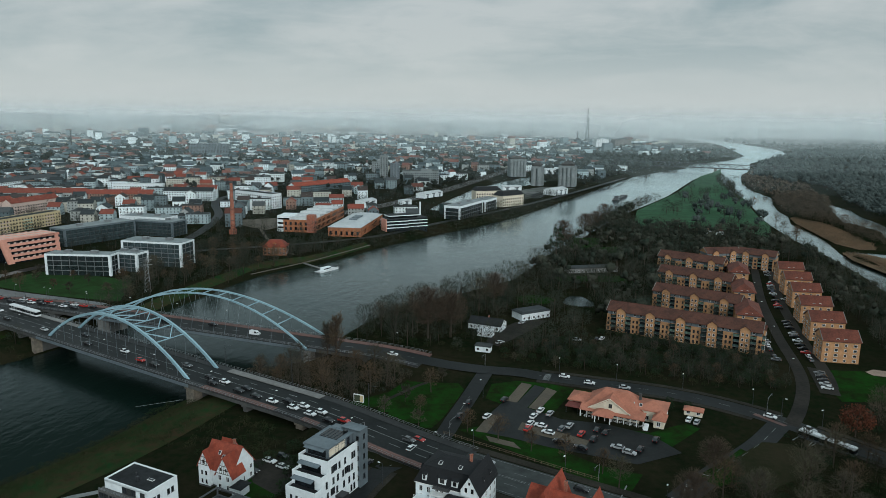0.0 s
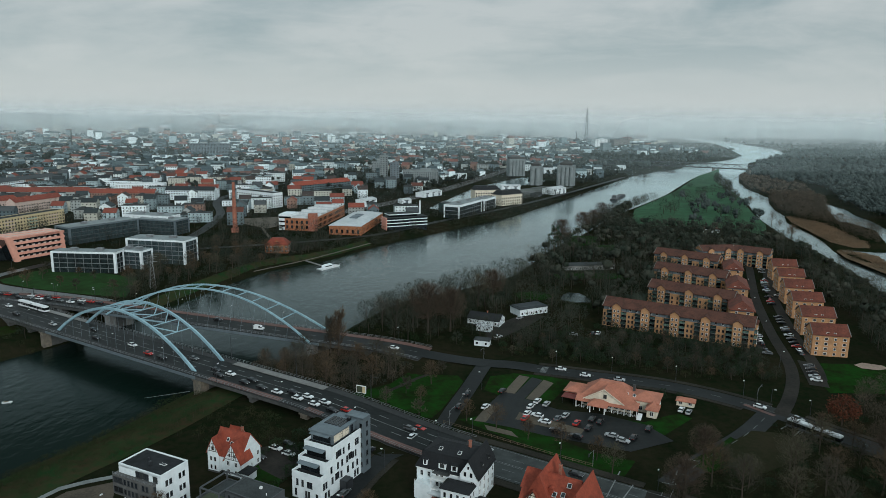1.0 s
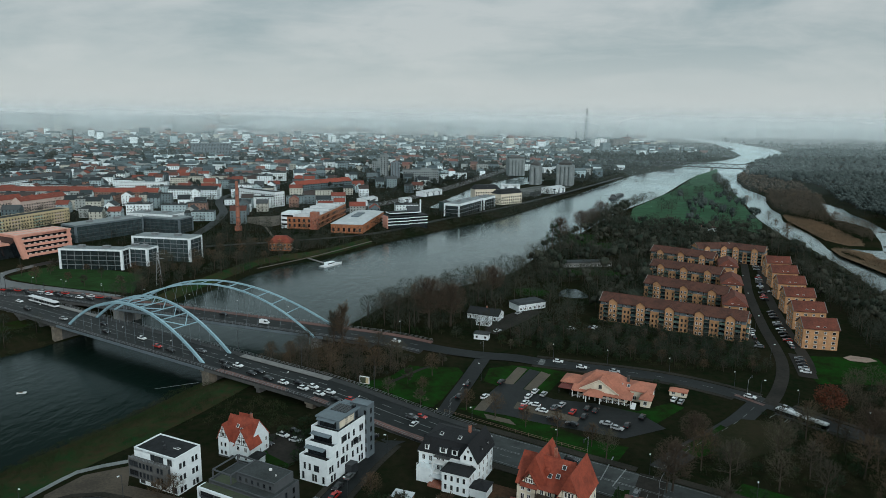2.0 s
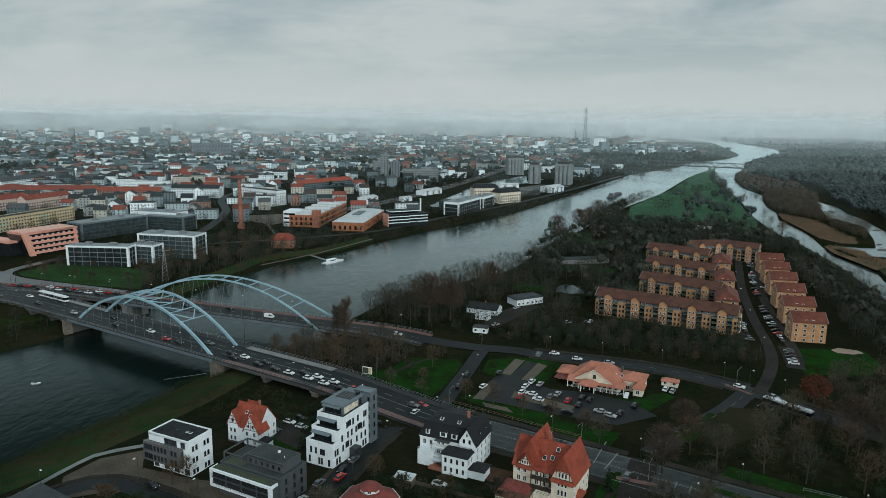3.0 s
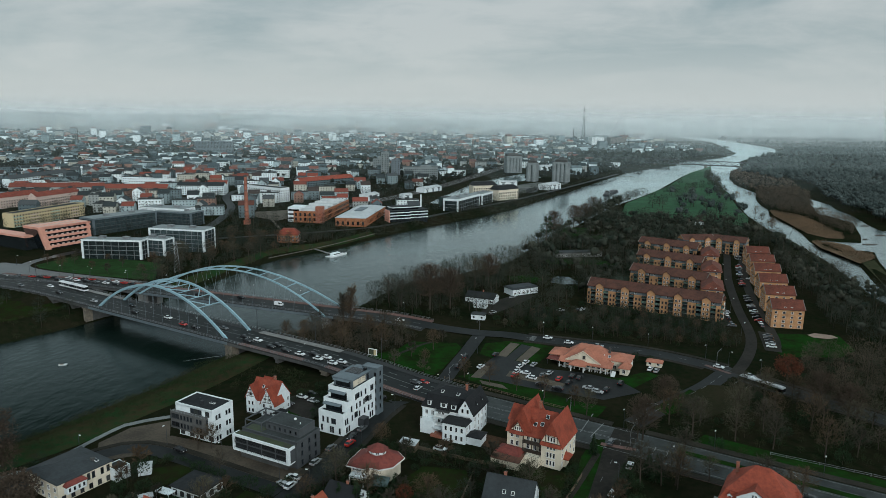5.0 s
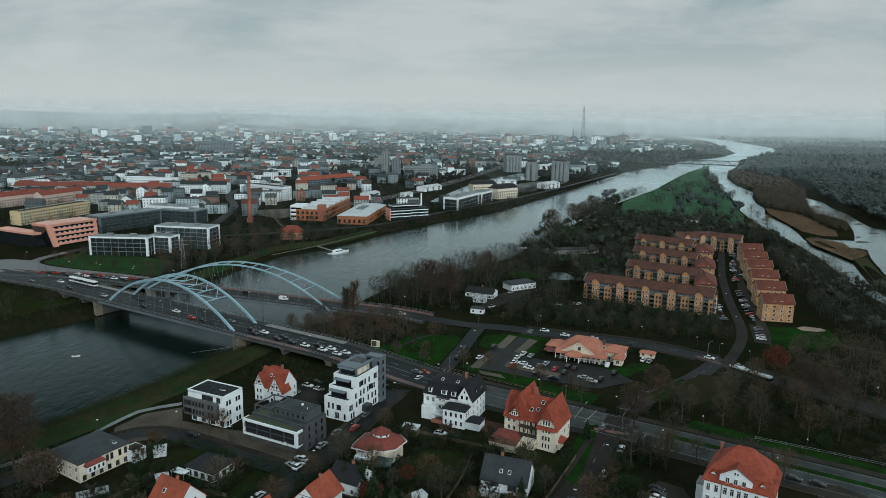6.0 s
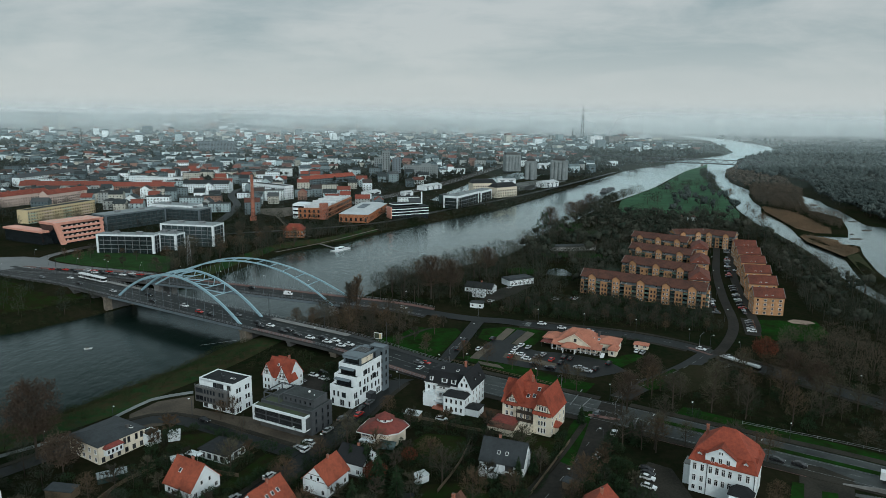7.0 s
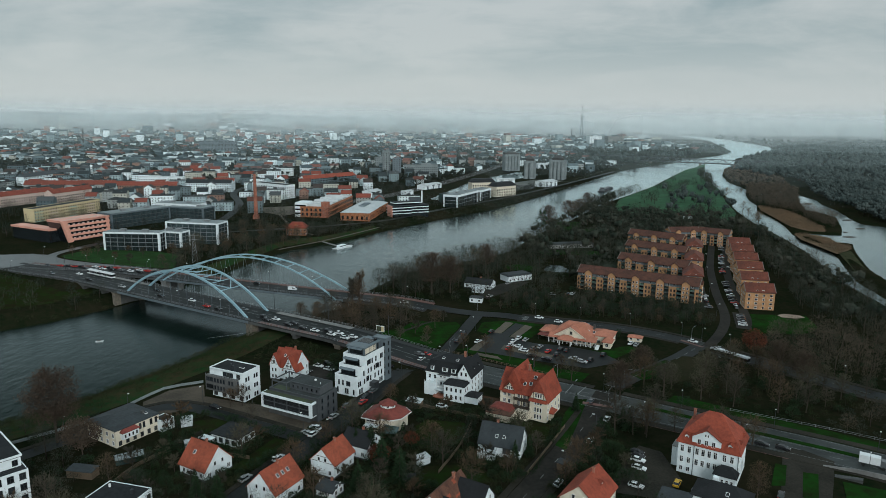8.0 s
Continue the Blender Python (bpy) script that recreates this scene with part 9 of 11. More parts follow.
def lump_tree(h, w, lumps, twigs, tw, ln, seed):
    """A far-off bare tree: small uneven clumps of closed twigs on a stem, loose twigs round the outline."""
    g = random.Random(seed)
    bm = bmesh.new()
    bmesh.ops.create_icosphere(bm, subdivisions=1, radius=1.0)
    ball = [v.co.copy() for v in bm.verts]
    tris = [tuple(v.index for v in f.verts) for f in bm.faces]
    bm.free()
    kt, kc = Kit(), Kit()
    kt.tube([(0, 0, -0.5), (0, 0, h * 0.6)], h * 0.02, h * 0.008, 3)
    for i in range(lumps):
        a, q = 6.283 * i / lumps + g.uniform(-0.5, 0.5), g.uniform(0.15, 0.55) * w
        c = Vector((q * math.cos(a), q * math.sin(a), h * g.uniform(0.42, 0.76)))
        r = w * g.uniform(0.30, 0.46) * (1.25 if lumps < 4 else 1.0)
        n = len(kc.v)
        kc.v.extend(tuple(c + Vector((v.x, v.y, v.z * 1.15)) * r * g.uniform(0.45, 1.35)) for v in ball)
        kc.f.extend(tuple(n + j for j in t) for t in tris)
        kc.m.extend(0 for t in tris)
    for i in range(twigs):
        a = g.uniform(0, 6.283)
        z = h * (0.35 + 0.58 * g.random())
        r = w * 0.75 * math.sqrt(max(0.05, 1 - ((z / h - 0.6) / 0.42) ** 2))
        p = Vector((r * math.cos(a), r * math.sin(a), z))
        d = Vector((math.cos(a) * 0.7, math.sin(a) * 0.7, g.uniform(0.2, 1.4))).normalized()
        o = d.orthogonal().normalized() * tw * g.uniform(0.6, 1.4)
        kc.poly([tuple(p - o), tuple(p + o), tuple(p + d * ln * g.uniform(0.5, 1.3))])
    return merged(kt, kc)


def wood(name, spots, temps, sizes, mats, label, seed, category="wood", zs=None):
    """Many trees as one object."""
    if not spots:
        return
    g = np.random.default_rng(seed)
    P = np.array(spots)
    Z = ground_z(P[:, 0], P[:, 1]) if zs is None else np.full(len(P), zs)
    VV, FF, MM, n = [], [], [], 0
    pick = g.integers(0, len(temps), len(P))
    for (x, y), z, k in zip(P, Z, pick):
        V, F, Mi = temps[k]
        a, s = g.uniform(0, 6.283), g.uniform(*sizes)
        c, sn = math.cos(a) * s, math.sin(a) * s
        sz = s * g.uniform(0.8, 1.15)
        VV.append(np.stack([x + V[:, 0] * c - V[:, 1] * sn, y + V[:, 0] * sn + V[:, 1] * c, z + V[:, 2] * sz], 1))
        FF.append(F + n)
        MM.append(Mi)
        n += len(V)
    ob = new(name, np_mesh(name, np.concatenate(VV), np.concatenate(FF), mats, np.concatenate(MM)))
    return tagged(ob, label, category, kind="stuff")


MID = [simple_tree(11 + i, 3.7 + 0.3 * i, 285, 0.08, 1.8, 40 + i) for i in range(4)]
PUFF = [lump_tree(11.5 + i, 4.4 + 0.3 * i, 6, 150, 0.08, 1.9, 45 + i) for i in range(3)]
TOWNTREE = [simple_tree(10 + i, 3.8 + 0.3 * i, 95, 0.17, 1.8, 70 + i) for i in range(4)]
LOW = [simple_tree(3.0, 2.2, 170, 0.05, 0.75, 60 + i) for i in range(3)]
NEARMID = [simple_tree(11 + i, 3.8 + 0.3 * i, 480, 0.055, 1.7, 50 + i) for i in range(4)]
FARTREE = [lump_tree(12, 4.6 + 0.3 * i, 3, 18, 0.14, 2.2, 80 + i) for i in range(5)]
WETTREE = [lump_tree(12.5, 4.4 + 0.3 * i, 5, 46, 0.12, 2.4, 85 + i) for i in range(5)]
FARCLUMP = [lump_tree(12.5, 8.0 + 0.4 * i, 2, 6, 0.3, 3.0, 90 + i) for i in range(5)]

# park and garden trees nearest the walk, one by one
NEAR_ZONES = [
    ([(-92, 256), (-64, 242), (-32, 228), (-14, 258), (-22, 272), (-60, 288), (-72, 292)], 7.5, 1),
    ([(66, 186), (110, 226), (126, 206), (156, 170), (112, 148), (84, 162)], 8.0, 2),
    ([(-96, 96), (-20, 92), (56, 108), (52, 150), (12, 152), (-22, 160), (-60, 138), (-92, 150)], 8.2, 3),
    ([(20, 286), (60, 276), (100, 263), (128, 263), (134, 300), (72, 328), (58, 318), (24, 304)], 8.0, 4),
    ([(52, 130), (62, 158), (104, 132), (92, 124), (70, 132)], 9.0, 5),
    ([(-30, 232), (-12, 262), (2, 272), (-2, 250), (-12, 219)], 10.0, 6),
    ([(-190, 350), (-172, 384), (-150, 450), (-128, 500), (-150, 528), (-198, 505), (-204, 440), (-200, 384)], 11.0, 8),
    ([(-284, 408), (-272, 436), (-208, 416), (-194, 374), (-258, 392)], 15.0, 7),
]
for poly, spacing, seed in NEAR_ZONES:
    for x, y in scatter(poly, spacing, seed, lawns=seed not in (6, 7)):
        if TREE_COUNT[0] >= 290:
            break
        kind = trng.choice(("oak0", "oak1", "oak2", "oak3") if seed not in (3, 6, 7) else ("small0", "small1", "oak0", "small0"))
        tree(kind, x, y, trng.uniform(0.3, 0.5) if seed == 4 else trng.uniform(0.55, 0.95) if kind[0] == "o" else trng.uniform(0.6, 1.0))

ISLE = [simple_tree(11.5 + 0.6 * i, 3.8 + 0.2 * i, 480, 0.075, 1.5, 180 + i) for i in range(4)]

# woods
MATS = [M["bark"], M["twig_mid"]]
ZONES = [
    ([(-56, 322), (-30, 306), (0, 298), (40, 294), (62, 330), (72, 400), (50, 476), (30, 448), (-5, 410), (-42, 376)], 6.2, (0.6, 1.15), MID),
    ([(52, 492), (62, 420), (75, 350), (100, 345), (126, 395), (145, 450), (160, 500), (190, 512), (240, 520), (258, 490), (272, 520), (286, 596), (274, 616), (270, 655), (238, 656), (219, 666), (186, 662), (170, 690), (178, 730), (206, 800), (178, 776), (112, 632)], 6.4, (0.65, 1.2), MID + PUFF),
    ([(190, 288), (194, 256), (240, 250), (240, 300), (250, 345), (256, 400), (268, 470), (258, 490), (244, 480), (226, 420)], 5.8, (0.6, 1.05), MID + PUFF),
    ([(150, 244), (236, 252), (232, 118), (205, 134), (162, 178), (136, 215)], 6.0, (0.6, 1.05), NEARMID),
    ([(165, 162), (232, 126), (232, 70), (150, 112), (112, 138)], 7.0, (0.5, 0.9), NEARMID),
    ([(96, 340), (126, 324), (150, 380), (168, 430), (178, 470), (165, 460), (150, 410), (130, 362)], 7.0, (0.45, 0.8), MID),
    ([(-340, 300), (-242, 256), (-205, 276), (-192, 306), (-230, 322), (-300, 350), (-350, 370)], 13.0, (0.4, 0.8), MID),
    ([(-205, 360), (-186, 340), (-166, 400), (-140, 462), (-110, 520), (-126, 548), (-196, 530), (-215, 480), (-205, 430)], 8.0, (0.6, 1.0), MID),
    ([(-124, 500), (-84, 546), (-52, 606), (0, 682), (72, 790), (168, 985), (140, 985), (52, 806), (-20, 690), (-60, 610), (-104, 556), (-138, 530)], 6.5, (0.5, 0.95), MID),
    ([(352, 858), (380, 960), (400, 1020), (428, 1150), (442, 1180), (424, 1120), (384, 985), (366, 900)], 6.5, (1.0, 1.5), ISLE),
    ([(196, 690), (270, 672), (306, 700), (326, 762), (350, 853), (380, 951), (420, 1100), (380, 1100), (310, 980), (250, 866), (212, 790)], 8.5, (0.9, 1.5), ISLE),
    ([(445, 990), (516, 1050), (508, 959), (490, 890), (455, 840), (416, 756), (428, 715), (400, 645), (374, 606), (380, 650), (396, 735), (384, 795), (400, 860)], 5.6, (0.5, 0.9), MID),
    ([(448, 1000), (470, 1116), (509, 1254), (560, 1380), (600, 1320), (592, 1230), (575, 1150), (530, 1030), (512, 965), (495, 930)], 8, (0.5, 0.8), WETTREE),
    ([(-130, 80), (-60, 76), (10, 76), (56, 84), (52, 100), (-20, 92), (-92, 98), (-128, 120)], 9, (0.5, 0.9), NEARMID),
    ([(270, 280), (300, 300), (330, 290), (420, 410), (460, 560), (455, 640), (490, 850), (560, 1000), (640, 1100), (640, 640), (540, 380), (430, 200), (262, 150)], 8, (0.7, 1.2), WETTREE),
    ([(-96, 100), (-20, 96), (50, 110), (50, 148), (12, 150), (-22, 156), (-60, 136), (-90, 148)], 8.5, (0.35, 0.65), NEARMID),
    ([(-150, 128), (-128, 140), (-122, 112), (-112, 92), (-140, 84)], 7.0, (0.4, 0.8), NEARMID),
    ([(112, 640), (178, 780), (236, 884), (246, 880), (194, 772), (128, 640)], 8.0, (0.8, 1.4), ISLE),
    ([(-150, 440), (-136, 474), (-108, 500), (-72, 570), (-80, 576), (-116, 508), (-146, 482), (-160, 444)], 7.5, (0.35, 0.7), MID),
    ([(-215, 520), (-100, 560), (-150, 640), (-240, 700), (-240, 560)], 13, (0.5, 0.9), MID),
    ([(26, 288), (60, 278), (100, 265), (130, 260), (137, 296), (72, 326), (58, 316), (28, 304)], 5.2, (0.4, 0.75), NEARMID),
    ([(-92, 256), (-64, 242), (-32, 228), (-14, 258), (-22, 272), (-60, 288), (-72, 292)], 3.6, (0.25, 0.5), NEARMID),
]
for i, (poly, spacing, sizes, temps) in enumerate(ZONES):
    sp = scatter(poly, spacing, 100 + i, lawns=i not in (6, 9, 10), foot=4.5 if i in (15, 16) else 2.0)
    if i == 10:
        sp = [(x, y) for x, y in sp if math.sin(x * 0.11 + 1.0) + math.sin(y * 0.075 + x * 0.03) > 1.35]
    if i == 8:
        sp = [(x, y) for x, y in sp if math.sin(x * 0.09) + math.sin(y * 0.13) > -1.1]
    wood("bare_wood", sp, temps, sizes, [M["bark"], M["twig_hazed"]] if i == 14 else [M["bark"], M["brush"]] if i in (3, 4, 11, 12, 21) else MATS, "wood of bare grey-brown winter trees", 200 + i)

# clumps of fuller trees on the island meadow
MEADOW_TREE = [lump_tree(12 + i, 5.0 + 0.4 * i, 7, 240, 0.08, 1.6, 170 + i) for i in range(3)]
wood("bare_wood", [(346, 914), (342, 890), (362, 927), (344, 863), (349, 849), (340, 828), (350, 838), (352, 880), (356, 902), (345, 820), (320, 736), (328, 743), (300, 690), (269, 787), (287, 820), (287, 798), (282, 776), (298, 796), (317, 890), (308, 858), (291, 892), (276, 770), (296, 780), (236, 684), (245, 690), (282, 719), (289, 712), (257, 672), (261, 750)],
     MEADOW_TREE, (0.7, 1.15), [M["bark"], M["twig_hazed"]], "clumps of bare trees standing on the green meadow", 290)

# low scrub on the banks and in the gardens
for i, (poly, spacing) in enumerate([
    ([(-165, 150), (-144, 175), (-126, 208), (-111, 244), (-104, 258), (-90, 244), (-92, 215), (-104, 188), (-116, 174), (-124, 152), (-148, 126)], 2.1),
    ([(-340, 290), (-236, 250), (-192, 292), (-180, 340), (-240, 330), (-340, 372)], 5.5),
    ([(-96, 96), (-20, 92), (56, 108), (52, 150), (12, 152), (-22, 160), (-60, 138), (-92, 150)], 2.7),
    ([(-150, 130), (-118, 150), (-112, 130), (-104, 90), (-140, 84)], 5.0),
    ([(-96, 96), (-60, 60), (60, 60), (66, 100), (20, 100), (-40, 90)], 3.8),
    ([(108, 138), (160, 168), (236, 120), (236, 72), (150, 112)], 4.4),
    ([(66, 186), (112, 228), (128, 206), (160, 168), (112, 148), (84, 162)], 3.8),
    ([(20, 288), (60, 276), (100, 263), (130, 263), (136, 300), (72, 330), (56, 320), (22, 306)], 3.6),
    ([(-94, 250), (-64, 240), (-30, 226), (-14, 258), (-22, 274), (-60, 292), (-74, 296)], 4.0),
    ([(-74, 196), (-60, 192), (-44, 204), (-60, 216), (-88, 230), (-96, 206)], 3.6),
    ([(-56, 322), (-30, 306), (0, 298), (40, 294), (62, 330), (72, 400), (50, 476), (30, 448), (-5, 410), (-42, 376)], 5.0),
    ([(-192, 340), (-176, 384), (-152, 450), (-100, 520), (-60, 600), (-74, 606), (-120, 530), (-170, 450), (-196, 384)], 6.0),
    ([(-66, 566), (-14, 648), (60, 758), (168, 978), (330, 1330), (320, 1338), (155, 985), (50, 768), (-30, 660), (-80, 580)], 3.6),
]):
    wood("scrub", scatter(poly, spacing, 300 + i, roads=1.0, foot=2.2 if i in (2, 3, 4) else 1.0, wet=0.2), LOW, (0.3, 0.85) if i == 0 else (0.5, 1.1), [M["bark"], M["bank_scrub"]] if i in (0, 1, 2, 6, 7, 9, 10) else MATS, "tangled brown winter scrub", 320 + i, "scrub")



REED = [simple_tree(2.0, 1.5, 46, 0.10, 1.3, 140 + i) for i in range(3)]
for i, pts in enumerate(REEDS):
    wood("reeds", scatter(pts, 2.4, 380 + i, roads=None, foot=0, wet=0.3), REED, (0.6, 1.2), [M["reed"], M["reed"]], "dry brown reeds on the bank", 390 + i, "reeds")
GREEN = [simple_tree(2.4, 1.5, 260, 0.085, 0.42, 160 + i) for i in range(3)]
for i, (poly, spacing) in enumerate([
    ([(-96, 96), (-20, 92), (56, 108), (52, 150), (12, 152), (-22, 160), (-60, 138), (-92, 150)], 3.5),
    ([(-62, 190), (-48, 178), (-40, 190), (-52, 206)], 4.0),
    ([(-96, 60), (-60, 56), (60, 56), (66, 98), (20, 98), (-40, 88), (-92, 94)], 5.0),
    ([(66, 186), (112, 228), (128, 206), (160, 168), (112, 148), (84, 162)], 9.0),
    ([(150, 244), (236, 252), (232, 118), (205, 134), (162, 178), (136, 215)], 9.0),
    ([(-140, 84), (-104, 90), (-112, 130), (-120, 146), (-150, 128)], 7.0),
    ([(40, 240), (84, 226), (92, 246), (56, 258)], 6.0),
    ([(20, 288), (130, 263), (136, 300), (72, 330), (22, 306)], 4.6),
    ([(52, 492), (75, 350), (145, 450), (240, 520), (302, 610), (205, 768), (112, 632)], 22.0),
]):
    wood("evergreen_shrubs", scatter(poly, spacing, 400 + i, roads=0.6, foot=2.2, wet=1), GREEN, (0.6, 1.7), [M["bark"], M["needle"]], "dark evergreen garden shrubs and hedges", 420 + i, "shrub")


def hedge(pts, h, w=1.0):
    """A clipped hedge of many small leaves over a dense core."""
    line = smooth(pts, 0.7)
    g = random.Random(len(pts) + int(pts[0][0]))
    k = Kit()
    for x, y in line:
        for i in range(14):
            p = Vector((x + g.uniform(-w / 2, w / 2), y + g.uniform(-w / 2, w / 2), g.uniform(0.1, h)))
            d = Vector((g.uniform(-1, 1), g.uniform(-1, 1), g.uniform(-0.3, 1)))
            twig(k, p, d, g.uniform(0.25, 0.5), 0.14)
    solid("hedge", k, M["needle"], "clipped dark green hedge along a garden", "hedge")


for pts, h in (([(-62, 186), (-56, 198), (-46, 206)], 1.8), ([(-44, 186), (-50, 176), (-54, 168)], 1.6), ([(-92, 144), (-82, 148), (-72, 138)], 1.4), ([(-60, 112), (-54, 124), (-48, 136)], 1.6), ([(-28, 128), (-30, 134), (-32, 140)], 1.5), ([(8, 116), (22, 112), (28, 122)], 1.5), ([(-16, 152), (-8, 150), (2, 146)], 1.5),
               ([(46, 250), (60, 250), (78, 244)], 1.6), ([(-40, 120), (-32, 126), (-24, 130)], 1.5), ([(52, 128), (46, 112), (40, 104)], 1.6)):
    hedge(pts, h)


def far_woods():
    """Flood-plain forest to the horizon, and the trees between the houses."""
    g = np.random.default_rng(9)
    east = []
    for y0, y1, sp in ((250, 700, 10), (700, 1200, 12), (1200, 1800, 16), (1800, 2700, 24), (2700, 4750, 42)):
        n = int((y1 - y0) * (0.75 * y1 + 200) / sp ** 2)
        X, Y = g.uniform(260, 0.8 * y1 + 400, n), g.uniform(y0, y1, n)
        edge = np.interp(Y, [0, 300, 420, 560, 640, 740, 850, 925, 960, 1050, 1150, 1230, 1400, 1556, 1813, 2000, 2230, 2355, 2673, 2940, 3400, 4128, 4900], [262, 332, 430, 456, 444, 464, 498, 506, 524, 565, 596, 575, 580, 660, 775, 885, 1035, 1125, 1235, 1290, 1365, 1430, 1500])
        ok = (X > edge + 4) & (X < 0.72 * Y + 330) & (water_distance(X, Y) > np.where(Y > 1400, 22, 5))
        east += list(zip(X[ok], Y[ok]))
    near_e = [p for p in east if p[1] < 1200]
    wood("flood_plain_forest", near_e, WETTREE, (0.75, 1.3), [M["bark"], M["twig_hazed"]], "bare flood-plain forest with twigs tinted paler for haze", 21, "forest")
    wood("distant_forest", [p for p in east if p[1] >= 1200], FARCLUMP, (0.7, 1.15), [M["bark"], M["twig_hazed"]], "distant bare forest with twigs tinted paler for haze", 22, "forest")
    town = []
    for y0, y1, sp in ((480, 900, 11), (900, 1400, 13), (1400, 2200, 24), (2200, 4700, 50)):
        n = int((y1 - y0) * (0.72 * y1 + 500) / sp ** 2)
        X, Y = g.uniform(-0.72 * y1 - 150, 700, n), g.uniform(y0, y1, n)
        west = X < np.interp(Y, [500, 586, 767, 975, 1344, 1523, 1836, 2414, 3348, 4900], [-120, -75, 50, 150, 325, 445, 650, 960, 1070, 1290]) - 2
        ok = west & (water_distance(X, Y) > 4) & ~in_foot(X, Y, 3) & ~near_road(X, Y, 3)
        town += list(zip(X[ok], Y[ok]))
    town = [p for p, hit in zip(town, in_clear(np.array(town))) if not hit]
    wood("town_trees", [p for p in town if p[1] < 950], TOWNTREE, (0.45, 1.0), [M["bark"], M["twig_town"]], "bare trees between the nearer town houses", 26, "tree")
    wood("town_trees", [p for p in town if 950 <= p[1] < 1400], FARTREE, (0.45, 0.95), [M["bark"], M["twig_town"]], "bare trees between the town houses", 23, "tree")
    wood("distant_town_trees", [p for p in town if p[1] >= 1400], FARCLUMP, (0.7, 1.3), [M["bark"], M["twig_town"]], "dark trees among far-off houses", 24, "tree")
    n = 900
    X, Y = g.uniform(300, 1100, n), g.uniform(1500, 2500, n)
    west = X < np.interp(Y, [1500, 1523, 1836, 2414, 3348], [430, 445, 650, 960, 1070])
    ok = west & (water_distance(X, Y) > 3)
    wood("river_bend_wood", list(zip(X[ok], Y[ok])), FARCLUMP, (0.8, 1.2), [M["bark"], M["twig_hazed"]], "bare wood in the bend of the river", 25, "wood")


far_woods()

# ---- vehicles ----
PAINTS = {"white": (0.72, 0.73, 0.74), "silver": (0.36, 0.37, 0.38), "black": (0.018, 0.018, 0.02), "red": (0.42, 0.03, 0.025), "grey": (0.11, 0.115, 0.12), "blue": (0.04, 0.07, 0.14), "yellow": (0.62, 0.36, 0.03)}
for nm, c in PAINTS.items():
    M["paint_" + nm] = surf("car_paint_" + nm, c, rough=0.25, fine=2, large=0.4, amount=0.05, spec=0.6)


def side_loft(k, outline, w0, w1, z_split=None):
    """A body from a side outline (x, z, half width) mirrored across."""
    n = len(k.v)
    for x, z, hw in outline:
        k.v.append((x, -hw, z))
    for x, z, hw in outline:
        k.v.append((x, hw, z))
    c = len(outline)
    k.f.append(tuple(range(n, n + c)))
    k.f.append(tuple(range(n + 2 * c - 1, n + c - 1, -1)))
    k.m.extend((0, 0))
    for i in range(c):
        j = (i + 1) % c
        k.f.append((n + j, n + i, n + c + i, n + c + j))
        k.m.append(0)


CARS = {}


def car_meshes(kind):
    k, g = Kit(), Kit()
    if kind == "van":
        side_loft(k, [(-2.5, 0.35, 0.95), (2.45, 0.35, 0.95), (2.5, 0.9, 0.95), (1.75, 1.15, 0.95), (1.1, 2.05, 0.86), (-2.45, 2.1, 0.86)], 0, 0)
        side_loft(g, [(1.72, 1.2, 0.965), (1.16, 1.95, 0.885), (0.3, 1.95, 0.885), (0.3, 1.2, 0.965)], 0, 0)
        ln = 1.6
    else:
        side_loft(k, [(-2.15, 0.3, 0.84), (2.15, 0.3, 0.84), (2.2, 0.62, 0.86), (2.05, 0.80, 0.86), (0.95, 0.95, 0.87), (-1.95, 0.98, 0.87), (-2.2, 0.85, 0.86)], 0, 0)
        side_loft(k, [(0.28, 1.40, 0.62), (-0.2, 1.47, 0.62), (-1.3, 1.44, 0.62), (-1.35, 1.40, 0.62)], 0, 0)
        side_loft(g, [(0.95, 0.95, 0.80), (0.30, 1.41, 0.63), (-1.32, 1.42, 0.63), (-2.0, 0.97, 0.80)], 0, 0)
        ln = 1.35
    w = Kit()
    w.tube([(0, -0.11, 0), (0, 0.11, 0)], 0.33, n=10)
    return k, g, w, ln


def make_car(kind, colour):
    if (kind, colour) in CARS:
        return CARS[(kind, colour)]
    k, g, w, ln = car_meshes(kind)
    r = thing("parked_car", 0, 0, 0, 0, colour + (" delivery van on the asphalt" if kind == "van" else " passenger car on the asphalt"), "van" if kind == "van" else "car", "cars")
    part("body", k, M["paint_" + colour], r)
    part("window_glass", g, M["glass_dark"], r)
    wm = w.data("wheel", [M["rubber"]])
    for sx in (-1, 1):
        for sy in (-1, 1):
            ob = part("wheel", wm, None, r)
            ob.matrix_basis = pose(sx * ln, sy * 0.78, 0.33)
    k = Kit()
    k.box(2.12, -0.78, 0.58, 2.22, -0.45, 0.72)
    part("headlight", k, M["lamp_head"], r)
    k = Kit()
    k.box(2.12, 0.45, 0.58, 2.22, 0.78, 0.72)
    part("headlight", k, M["lamp_head"], r)
    k = Kit()
    k.box(-2.24, -0.8, 0.66, -2.14, -0.5, 0.8)
    part("tail_light", k, M["red_light"], r)
    k = Kit()
    k.box(-2.24, 0.5, 0.66, -2.14, 0.8, 0.8)
    part("tail_light", k, M["red_light"], r)
    CARS[(kind, colour)] = r
    r["used"] = 0
    return r


crng = random.Random(3)
MIX = ["white"] * 4 + ["silver"] * 3 + ["black"] * 4 + ["grey"] * 3 + ["red"] * 2 + ["blue"]


